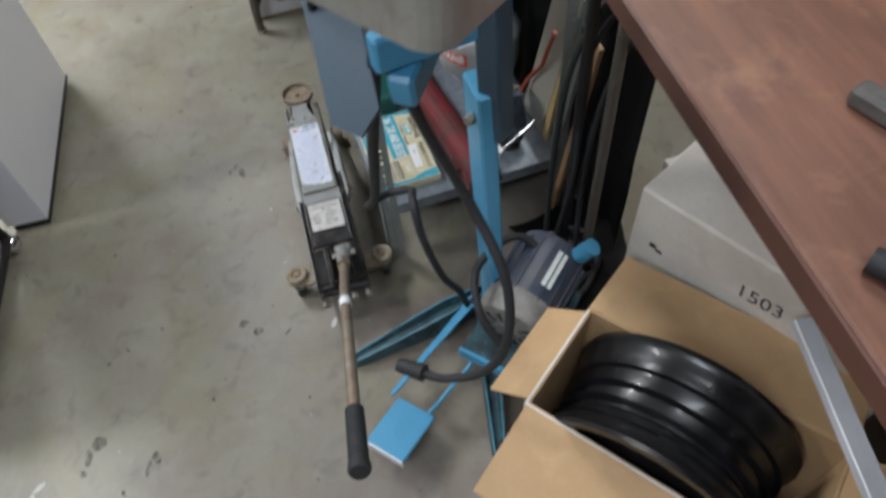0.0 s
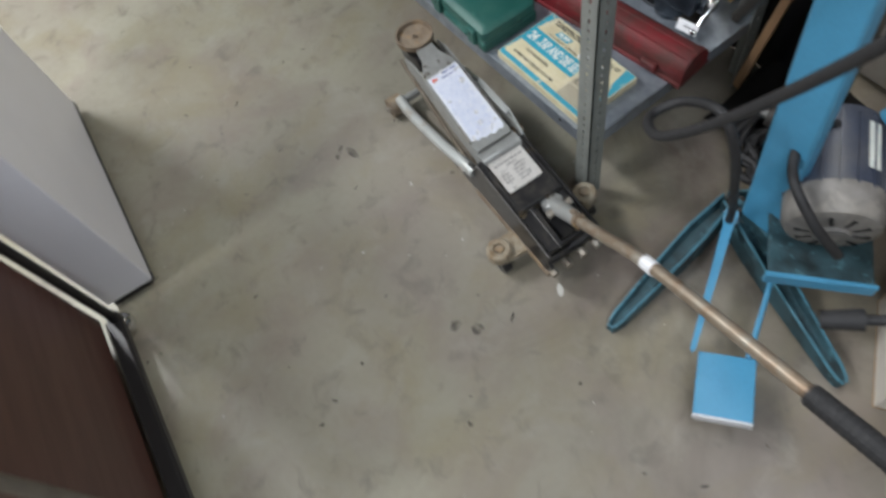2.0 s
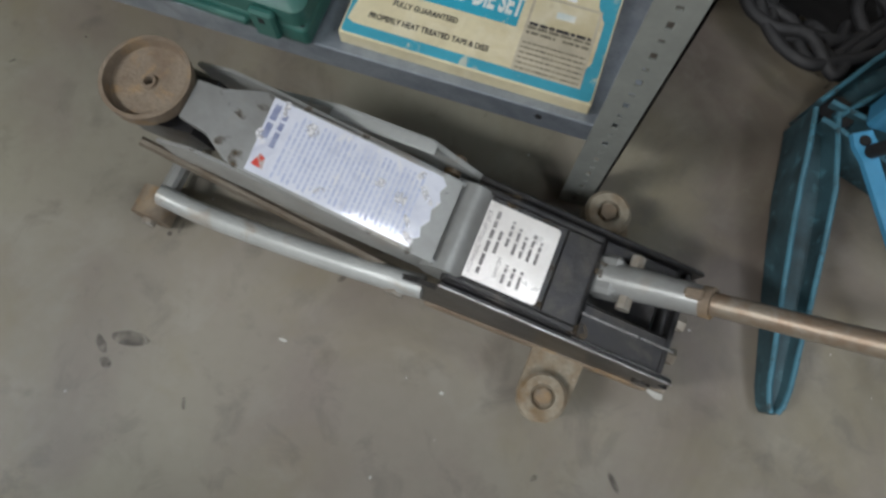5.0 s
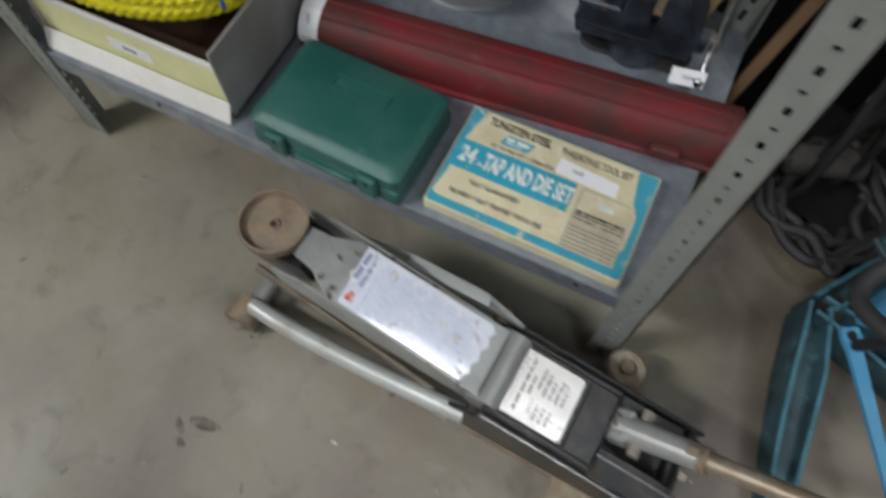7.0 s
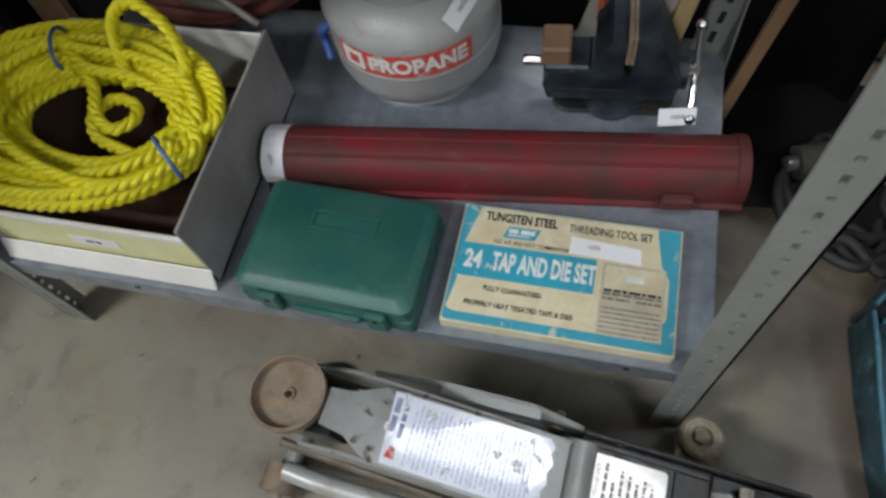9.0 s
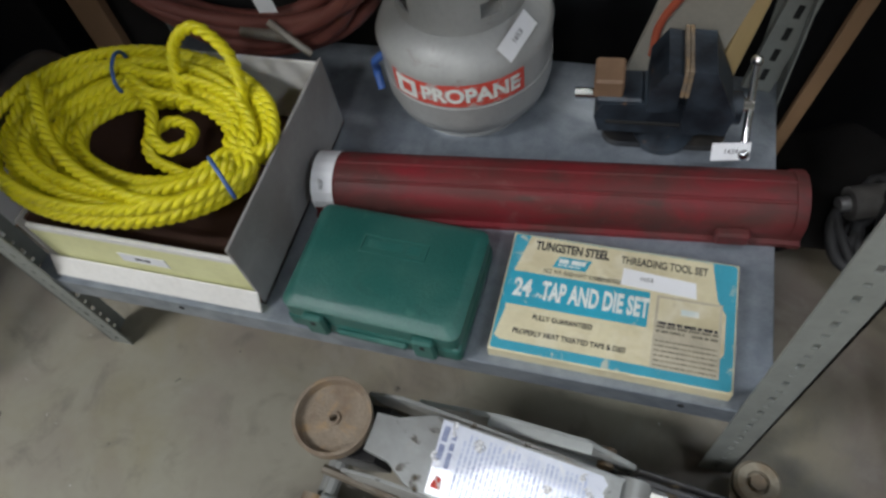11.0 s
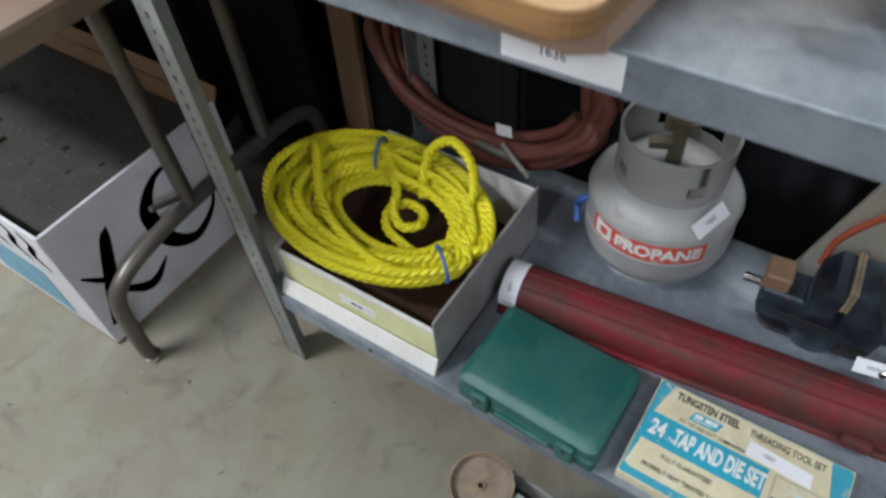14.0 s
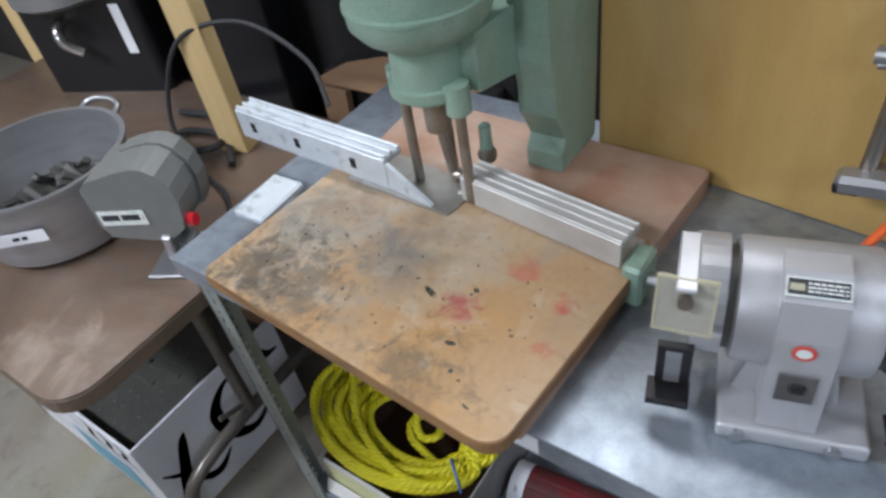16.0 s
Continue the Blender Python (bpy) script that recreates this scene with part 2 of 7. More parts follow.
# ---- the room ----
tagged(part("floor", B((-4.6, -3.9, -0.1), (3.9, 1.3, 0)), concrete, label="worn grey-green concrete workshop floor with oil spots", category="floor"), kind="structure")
tagged(part("wall_north", B((-4.6, 1.15, 0), (3.9, 1.3, CEILING)), shaded_wall, label="wall behind the shelving, coloured near black to stand for shade", category="wall"), kind="structure")
tagged(part("wall_south", B((-4.6, -3.9, 0), (3.9, -3.75, CEILING)), wall_paint, label="pale painted workshop wall", category="wall"), kind="structure")
tagged(part("wall_west", B((-4.6, -3.75, 0), (-4.45, 1.15, CEILING)), wall_paint, label="pale painted workshop wall", category="wall"), kind="structure")
tagged(part("wall_east", B((3.75, -3.75, 0), (3.9, 1.15, CEILING)), wall_paint, label="pale painted workshop wall", category="wall"), kind="structure")
tagged(part("ceiling", B((-4.6, -3.9, CEILING), (3.9, 1.3, CEILING + 0.1)), ceiling_paint, label="plain white workshop ceiling", category="ceiling"), kind="structure")
for lx, ly, _, _, turn in LAMPS:
    fixture = thing("ceiling_light", pose(lx, ly, CEILING, 0, 0, turn), "white fluorescent ceiling light with two tubes", "ceiling light", "ceiling lights")
    part("housing", B((-0.62, -0.15, -0.05), (0.62, 0.15, 0), 0.01), ceiling_paint, fixture)
    for v in (-0.07, 0.07):
        part("tube", C((-0.59, v, -0.068), (0.59, v, -0.068), 0.013, seg=10), lamp_glow, fixture, "glowing fluorescent tube", True)


# ---- the steel shelving ----
X0, X1, YF, YB = -0.655, 0.318, -0.012, 0.50
LOW, HIGH = 0.215, 0.895


def slotted_flange(bm, width, height, m, phase):
    """One flange of a slotted angle post, with long and round holes through it."""
    t, a, b = 0.0028, width * 0.44, width * 0.59
    box(bm, (0, 0, 0), (a, t, height), m=m)
    box(bm, (b, 0, 0), (width, t, height), m=m)
    z, k = 0.0, phase
    while z < height:
        solid = 0.0135
        hole = 0.0105 if k % 2 == 0 else 0.0055
        top = min(z + solid, height)
        box(bm, (a, 0.0002, z), (b, t - 0.0002, top), m=m)
        z, k = top + hole, k + 1
    return bm


def angle_post(bm, height, sx, sy):
    slotted_flange(bm, 0.040, height, Matrix.Diagonal((sx, sy, 1, 1)), 0)
    slotted_flange(bm, 0.040, height, Matrix.Diagonal((sx, sy, 1, 1)) @ pose(0.0028, 0, 0, 0, 0, 90), 1)
    return bm


def shelf_panel(z, y0, label):
    """A folded sheet shelf with lips all round, open below."""
    lip, t, xa, xb = 0.036, 0.0018, X0 + 0.004, X1 - 0.004
    sheet = part("shelf", B((xa, y0, z - t), (xb, YB, z), 0.0007), galvanised, rack, label)
    for lo, hi in (((xa, y0, z - lip), (xb, y0 + t, z - t)), ((xa, YB - t, z - lip), (xb, YB, z - t)), ((xa, y0 + t, z - lip), (xa + t, YB - t, z - t)), ((xb - t, y0 + t, z - lip), (xb, YB - t, z - t))):
        part("lip", B(lo, hi), galvanised, sheet)
    part("return_fold", B((xa + t, y0 + t, z - lip), (xb - t, y0 + 0.014, z - lip + t)), galvanised, sheet)
    return sheet


rack = thing("shelving_unit", pose(0, 0, 0), "galvanised steel shelving with grey slotted angle posts", "shelving")
for px, py, sx, sy in ((X0, YF, 1, 1), (X1, YF, -1, 1), (X0, YB, 1, -1), (X1, YB, -1, -1)):
    post = part("post", angle_post(bmesh.new(), 0.885, sx, sy), post_paint, rack, "grey slotted angle post", m=pose(px, py, 0))
low_panel = shelf_panel(LOW, YF + 0.004, "dull galvanised lower shelf")
high_panel = shelf_panel(HIGH, YF - 0.018, "dusty galvanised upper shelf")
for hx in (-0.42, 0.222):
    part("bolt_hole", C((hx, YF + 0.0030, LOW - 0.014), (hx, YF + 0.0055, LOW - 0.014), 0.004, seg=10), hole_dark, low_panel)
price = thing("lot_label", pose(-0.119, YF - 0.0186, HIGH - 0.017, 90, 0, 0), "white paper lot label stuck on the shelf edge", "label")
part("paper", B((-0.046, -0.0135, 0), (0.046, 0.0135, 0.0006)), white_paper, price)
lettering("1636", 0.011, pose(-0.006, 0, 0.0007), ink, price)


# ---- things on the lower shelf ----
cream_card = material("cream_card", (0.66, 0.60, 0.40), 0.6, second=(0.56, 0.49, 0.31), scale=22, amount=0.7, fine_amount=0.10, worn=(0.45, 0.38, 0.25), edge=0.6)
teal_print = material("teal_print", (0.03, 0.34, 0.47), 0.55, second=(0.04, 0.28, 0.38), scale=25, worn=(0.5, 0.47, 0.36), edge=0.62)
white_print = material("white_print", (0.76, 0.77, 0.72), 0.6, second=(0.5, 0.62, 0.62), scale=60, amount=0.6)
card_side = material("card_side", (0.05, 0.33, 0.44), 0.6, scale=20, worn=(0.5, 0.45, 0.33), edge=0.58)
grey_print = material("grey_print", (0.50, 0.45, 0.34), 0.6, second=(0.33, 0.30, 0.23), scale=50)
green_plastic = material("green_plastic", (0.018, 0.105, 0.088), 0.45, second=(0.045, 0.145, 0.12), scale=14, amount=0.8, fine=320, fine_amount=0.25, bump=0.25, worn=(0.07, 0.19, 0.155), edge=0.56)
red_paint = material("red_paint", (0.18, 0.016, 0.022), 0.55, spec=0.25, second=(0.085, 0.030, 0.026), scale=7, amount=0.95, grain=(1, 5, 5), fine=90, fine_amount=0.25, worn=(0.075, 0.038, 0.032), edge=0.53)
tank_paint = material("tank_paint", (0.37, 0.375, 0.365), 0.38, second=(0.29, 0.29, 0.28), scale=9, amount=0.6, worn=(0.26, 0.19, 0.12), edge=0.68)
sticker_red = material("sticker_red", (0.62, 0.07, 0.05), 0.5, second=(0.52, 0.1, 0.07), scale=40, worn=(0.5, 0.4, 0.34), edge=0.62)
brass = material("brass", (0.36, 0.32, 0.24), 0.5, 0.7, scale=40)
rope_yellow = material("rope_yellow", (0.84, 0.76, 0.012), 0.38, second=(0.72, 0.64, 0.012), scale=30, amount=0.6, fine=900, fine_amount=0.25, bump=0.3)
blue_tape = material("blue_tape", (0.05, 0.13, 0.42), 0.5, scale=50)
white_card = material("white_card", (0.78, 0.77, 0.74), 0.6, second=(0.66, 0.64, 0.60), scale=9, amount=0.6, worn=(0.40, 0.33, 0.25), edge=0.64)
# Greyer than white_card: shade on the tray sides is put into the colour.
shaded_card = material("shaded_card", (0.36, 0.35, 0.34), 0.7, second=(0.27, 0.245, 0.22), scale=7, amount=0.8, worn=(0.2, 0.16, 0.12), edge=0.62)
worn_ink = material("worn_ink", (0.13, 0.12, 0.09), 0.6, second=(0.30, 0.27, 0.19), scale=60, amount=0.8)
yellow_card = material("yellow_card", (0.76, 0.76, 0.42), 0.6, second=(0.62, 0.60, 0.30), scale=12)
brown_inside = material("brown_inside", (0.075, 0.035, 0.022), 0.8, scale=15)

soil_or_shade(cream_card, [((0.40, 0.33, 0.20), 14, 0.50, 0.75, 0.6), ((0.74, 0.70, 0.56), 25, 0.52, 0.72, 0.6)])
soil_or_shade(card_side, [((0.62, 0.56, 0.40), 45, 0.58, 0.66, 0.7)])
soil_or_shade(teal_print, [((0.55, 0.53, 0.42), 70, 0.60, 0.66, 0.8)])
soil_or_shade(tank_paint, [((0.48, 0.48, 0.46), 7, 0.50, 0.72, 0.5), ((0.20, 0.16, 0.12), 26, 0.60, 0.72, 0.7)])
soil_or_shade(sticker_red, [((0.46, 0.44, 0.42), 55, 0.56, 0.62, 0.9)])
soil_or_shade(white_print, [((0.45, 0.38, 0.36), 110, 0.58, 0.66, 0.6)])
soil_or_shade(green_plastic, [((0.085, 0.20, 0.17), 9, 0.52, 0.80, 0.5), ((0.012, 0.06, 0.05), 30, 0.56, 0.74, 0.5)])
soil_or_shade(red_paint, [((0.055, 0.030, 0.026), 11, 0.46, 0.66, 0.75), ((0.22, 0.10, 0.09), 40, 0.60, 0.74, 0.4)])
soil_or_shade(shaded_card, [((0.46, 0.45, 0.44), 12, 0.50, 0.70, 0.5)])


def tap_set_box():
    t = thing("tap_and_die_box", pose(0.135, 0.0835, LOW, 0, 0, -0.3), "worn cream and blue cardboard box of threading tools", "tool box")
    w, h, z = 0.270, 0.163, 0.021
    part("carton", B((-w / 2, -h / 2, 0), (w / 2, h / 2, z), 0.0022, segments=2), cream_card, t, "thin cream cardboard carton with scuffed corners")
    part("blue_border", prism(bmesh.new(), rounded(w - 0.004, h - 0.004, 0.004, 2), z - 0.0002, z + 0.0002), card_side, t, "scuffed blue printed border")
    face = part("printed_face", prism(bmesh.new(), [(-w / 2 + 0.022, h / 2 - 0.003), (w / 2 - 0.030, h / 2 - 0.003), (w / 2 - 0.022, h / 2 - 0.052), (w / 2 - 0.012, h / 2 - 0.070), (w / 2 - 0.012, -h / 2 + 0.045),
                                       (w / 2 - 0.030, -h / 2 + 0.014), (-w / 2 + 0.012, -h / 2 + 0.014), (-w / 2 + 0.004, -h / 2 + 0.018), (-w / 2 + 0.010, -h / 2 + 0.055), (-w / 2 + 0.006, -h / 2 + 0.090)],
                 z + 0.0002, z + 0.0005), cream_card, t, "yellowed cream printed face")
    part("title_band", prism(bmesh.new(), [(-0.128, 0.026), (0.038, 0.026), (0.038, -0.020), (-0.131, -0.020)], z + 0.0004, z + 0.0007), teal_print, face, "blue title band")
    top = z + 0.0008
    lettering("TUNGSTEN STEEL", 0.0170, pose(-0.060, 0.066, top), ink, t, 0.66, 0.0006)
    lettering("THREADING TOOL SET", 0.0150, pose(0.050, 0.064, top), ink, t, 0.64, 0.0002)
    lettering("N.C. N.F. AND N.P.T. COMBINATION", 0.0080, pose(-0.042, 0.032, top), ink, t, 0.72, 0.0001)
    lettering("24", 0.033, pose(-0.110, 0.003, top), white_print, t, 0.66, 0.0012)
    lettering("Pc.", 0.010, pose(-0.088, -0.004, top), white_print, t, 0.9)
    lettering("TAP AND DIE SET", 0.0345, pose(-0.024, 0.003, top), white_print, t, 0.46, 0.0013)
    lettering("FULLY GUARANTEED", 0.0092, pose(-0.056, -0.033, top), ink, t, 0.80, 0.0002)
    lettering("PROPERLY HEAT TREATED TAPS & DIES", 0.0092, pose(-0.046, -0.054, top), ink, t, 0.80, 0.0002)
    badge = part("badge", prism(bmesh.new(), [(-0.074, 0.055), (-0.034, 0.055), (-0.040, 0.039), (-0.080, 0.039)], z + 0.0004, z + 0.0008), teal_print, t, "small slanted blue badge")
    bars([(-0.073, -0.041, 0.049, 0.006), (-0.074, -0.046, 0.043, 0.002)], pose(0, 0, z + 0.0008), white_print, badge, 3)
    picture = part("picture", B((0.046, -0.068, z + 0.0004), (0.119, 0.024, z + 0.0008)), grey_print, t, "faded picture of an open tool case")
    bars([(0.049, 0.116, -0.016, 0.003), (0.049, 0.080, -0.022, 0.003), (0.088, 0.116, -0.022, 0.003)] + [(0.049, 0.116, y, 0.0018) for y in (-0.034, -0.040, -0.046, -0.052, -0.058, -0.064)], pose(0, 0, z + 0.0008), worn_ink, picture, 5)
    part("picture_plate", B((0.074, 0.002, z + 0.0010), (0.094, 0.010, z + 0.0012)), white_print, picture)
    bars([(0.050, 0.115, -0.0115, 0.0035)], pose(0, 0, z + 0.0010), ink, picture, 9, "tool_row_print")
    part("case_lid_print", B((0.049, -0.010, z + 0.0008), (0.116, 0.021, z + 0.0010)), cream_card, picture)
    tag = part("lot_label", prism(bmesh.new(), [(0.004, 0.053), (0.088, 0.047), (0.090, 0.026), (0.003, 0.030)], z + 0.0008, z + 0.0014), white_paper, t, "white paper lot label")
    lettering("1653", 0.008, pose(0.032, 0.041, z + 0.0015), ink, tag)


def green_case():
    t = thing("drill_case", pose(-0.137, 0.066, LOW, 0, 0, -2.0), "green plastic tool case with two latches", "tool case")
    w, h = 0.224, 0.152
    part("base", B((-w / 2, -h / 2, 0), (w / 2, h / 2, 0.030), 0.007, segments=3), green_plastic, t, smooth=True)
    lid = part("lid", prism(bmesh.new(), rounded(w, h, 0.014), 0.033, 0.056), green_plastic, t, smooth=True)
    bm = bmesh.new()
    outer, inner = rounded(w, h, 0.014), rounded(w - 0.024, h - 0.024, 0.010)
    lo = [bm.verts.new((x, y, 0.056)) for x, y in outer]
    hi = [bm.verts.new((x, y, 0.066)) for x, y in inner]
    for i in range(len(lo)):
        j = (i + 1) % len(lo)
        bm.faces.new((lo[i], lo[j], hi[j], hi[i]))
    bm.faces.new(hi)
    part("lid_top", bm, green_plastic, lid, smooth=True)
    bm = bmesh.new()
    for lo, hi in (((-0.042, 0.004, 0), (0.042, 0.006, 0.0016)), ((-0.042, 0.028, 0), (0.042, 0.030, 0.0016)), ((-0.042, 0.006, 0), (-0.040, 0.028, 0.0016)), ((0.040, 0.006, 0), (0.042, 0.028, 0.0016))):
        box(bm, lo, hi)
    part("raised_frame", bm, green_plastic, lid, m=pose(0.004, 0.006, 0.0659))
    bars([(-0.034, 0.034, 0.0175, 0.011)], pose(0.004, 0.006, 0.0659), green_plastic, lid, 2, "raised_mark")
    part("seam", B((-w / 2 + 0.004, -h / 2 + 0.004, 0.029), (w / 2 - 0.004, h / 2 - 0.004, 0.034)), hole_dark, t, "dark seam between lid and base")
    for x in (-0.068, 0.070):
        latch = part("latch", B((x - 0.014, -h / 2 - 0.009, 0.010), (x + 0.014, -h / 2 + 0.001, 0.052), 0.003), green_plastic, t, "green snap latch")
        part("latch_slot", B((x - 0.003, -h / 2 - 0.0095, 0.036), (x + 0.003, -h / 2 - 0.0085, 0.044)), hole_dark, latch)
    part("handle", B((-0.045, -h / 2 - 0.006, 0.012), (0.047, -h / 2 + 0.002, 0.024), 0.003), green_plastic, t)


def red_case():
    t = thing("long_red_case", pose(0.026, 0.232, LOW, 0, 0, 5.7), "long rusty red metal case with rounded lid", "tool case")
    L = 0.618
    outline = [(-0.048, 0), (0.048, 0), (0.048, 0.006), (0.042, 0.008), (0.042, 0.020)]
    for k in range(9):
        a = radians(14 + 152 * k / 8)
        outline.append((0.043 * math.cos(a), 0.024 + 0.040 * math.sin(a)))
    outline += [(-0.042, 0.020), (-0.042, 0.008), (-0.048, 0.006)]
    body = part("body", prism(bmesh.new(), outline, -L / 2, L / 2, pose(0, 0, 0, 90, 0, 90)), red_paint, t, smooth=True)
    for v in (-0.022, 0.004):
        zz = 0.024 + 0.040 * math.sqrt(max(0, 1 - (v / 0.043) ** 2))
        part("rib", C((-L / 2 + 0.034, v, zz - 0.0012), (L / 2 - 0.004, v, zz - 0.0012), 0.0026, seg=8), red_paint, body, smooth=True)
    part("end_cap", prism(bmesh.new(), [(x * 1.03, z * 1.03) for x, z in outline], L / 2 - 0.012, L / 2 + 0.002, pose(0, 0, 0, 90, 0, 90)), red_paint, body, smooth=True)
    part("catch", B((0.210, -0.056, 0.008), (0.250, -0.042, 0.030), 0.003), red_paint, t)
    tag = part("lot_label", prism(bmesh.new(), [(p[0] * 1.012, p[1] * 1.012) for p in outline[3:15]], -L / 2 + 0.0, -L / 2 + 0.030, pose(0, 0, 0, 90, 0, 90)), white_paper, t, "white paper lot label wrapped round the end")
    lettering("1637", 0.008, pose(-L / 2 + 0.016, -0.030, 0.0565, 52, 0, 0) @ pose(0, 0, 0.0012, 0, 0, 90), ink, tag)


def propane_tank():
    t = thing("propane_tank", pose(-0.118, 0.420, LOW), "small grey propane tank with a collar and red sticker", "gas tank")
    part("foot_ring", lathe(bmesh.new(), [(0.088, 0), (0.092, 0), (0.094, 0.022), (0.090, 0.022)], 40), tank_paint, t, smooth=True)
    prof = [(0.070, 0.012), (0.098, 0.018), (0.113, 0.032), (0.1195, 0.055), (0.1195, 0.128)]
    for k in range(1, 10):
        a = radians(90 * k / 9)
        prof.append((0.1195 * math.cos(a) + 0.004, 0.128 + 0.070 * math.sin(a)))
    part("tank_body", lathe(bmesh.new(), prof, 56), tank_paint, t, smooth=True)
    part("weld_seam", lathe(bmesh.new(), [(0.1190, 0.083), (0.1203, 0.084), (0.1203, 0.087), (0.1190, 0.088)], 56), tank_paint, t, smooth=True)
    bm = bmesh.new()
    seg = 56
    for i in range(seg):
        a0, a1 = 2 * math.pi * i / seg, 2 * math.pi * (i + 1) / seg
        back = abs(((a0 + a1) / 2 - radians(90) + math.pi) % (2 * math.pi) - math.pi) < radians(40)
        cut = any(abs(((a0 + a1) / 2 - radians(c) + math.pi) % (2 * math.pi) - math.pi) < radians(12) for c in (228, 312))
        spans = [(0.180, 0.200), (0.200, 0.222), (0.222, 0.262)]
        for z0, z1 in spans:
            if (cut and z0 == 0.200) or (back and z0 >= 0.2):
                continue
            for r0, r1 in ((0.083, 0.0865),):
                ps = [(r, a, z) for r in (r0, r1) for a in (a0, a1) for z in (z0, z1)]
                v = [bm.verts.new((r * math.cos(a), r * math.sin(a), z)) for r, a, z in ps]
                for q in ((0, 2, 3, 1), (4, 5, 7, 6), (0, 1, 5, 4), (2, 6, 7, 3), (1, 3, 7, 5), (0, 4, 6, 2)):
                    bm.faces.new([v[k] for k in q])
    bmesh.ops.remove_doubles(bm, verts=bm.verts, dist=0.00005)
    part("collar", bm, tank_paint, t, "grey sheet-steel collar with cut-outs", True)
    part("collar_rim", sweep(bmesh.new(), [(0.085 * math.cos(radians(a)), 0.085 * math.sin(radians(a)), 0.262) for a in range(134, 407, 8)], 0.003, 8), tank_paint, t, smooth=True)
    valve = part("valve", C((0, 0, 0.190), (0, 0, 0.262), 0.013, 0.011, 14), brass, t, "dull brass valve", True)
    part("valve_outlet", C((0, 0, 0.232), (-0.038, -0.016, 0.232), 0.011, seg=6), brass, valve)
    bm = bmesh.new()
    for k in range(5):
        a = 2 * math.pi * k / 5
        cyl(bm, (0.016 * math.cos(a), 0.016 * math.sin(a), 0.266), (0.016 * math.cos(a), 0.016 * math.sin(a), 0.282), 0.011, seg=12)
    cyl(bm, (0, 0, 0.264), (0, 0, 0.284), 0.018, seg=18)
    part("hand_wheel", bm, brass, valve)

    def wrap(x, z, r):
        a = radians(-90) + x / r
        return (r * math.cos(a), r * math.sin(a), z)

    def curved(x0, x1, z0, z1, r, n=14, slope=0.0):
        b, rows = bmesh.new(), []
        for i in range(n + 1):
            x = x0 + (x1 - x0) * i / n
            rows.append([b.verts.new(wrap(x, z + slope * (x - x0), q)) for z, q in ((z0, r), (z1, r), (z1, r + 0.0004), (z0, r + 0.0004))])
        for p, q in zip(rows, rows[1:]):
            for k in range(4):
                b.faces.new((p[k], q[k], q[(k + 1) % 4], p[(k + 1) % 4]))
        b.faces.new(rows[0])
        b.faces.new(rows[-1])
        return b

    sticker = part("sticker", curved(-0.082, 0.112, 0.092, 0.130, 0.1206), sticker_red, t, "red propane sticker, partly torn")
    part("diamond", curved(-0.074, -0.040, 0.096, 0.126, 0.1212, 4), white_print, sticker, "white hazard diamond")
    part("diamond_mark", curved(-0.063, -0.048, 0.104, 0.119, 0.1217, 3), sticker_red, sticker)
    curve = bpy.data.curves.new("lettering", "FONT")
    curve.body, curve.size, curve.align_x, curve.align_y, curve.extrude, curve.offset = "PROPANE", 0.034, "CENTER", "CENTER", 0.0002, 0.0012
    ob = bpy.data.objects.new("lettering", curve)
    scene.collection.objects.link(ob)
    mesh = bpy.data.meshes.new_from_object(ob.evaluated_get(bpy.context.evaluated_depsgraph_get()))
    bpy.data.objects.remove(ob)
    for v in mesh.vertices:
        v.co = wrap(v.co.x * 0.92 + 0.036, v.co.y * 0.95 + 0.111, 0.1216 + v.co.z)
    mesh.materials.clear()
    mesh.materials.append(white_print)
    new("lettering", mesh).parent = sticker
    tag = part("lot_label", B((-0.030, -0.0135, 0), (0.030, 0.0135, 0.0006)), white_paper, t, "white paper lot label taped on", m=pose(0.088, -0.066, 0.172, 58, 0, 52) @ pose(0, 0, 0, 0, 0, 24))
    lettering("1655", 0.010, pose(0, 0, 0.0008), ink, tag)
    part("tie", sweep(bmesh.new(), smooth_path([(-0.094, -0.045, 0.115), (-0.118, -0.055, 0.100), (-0.128, -0.040, 0.070), (-0.120, -0.055, 0.045)]), 0.006, 8), blue_tape, t, "scrap of blue strap", True)


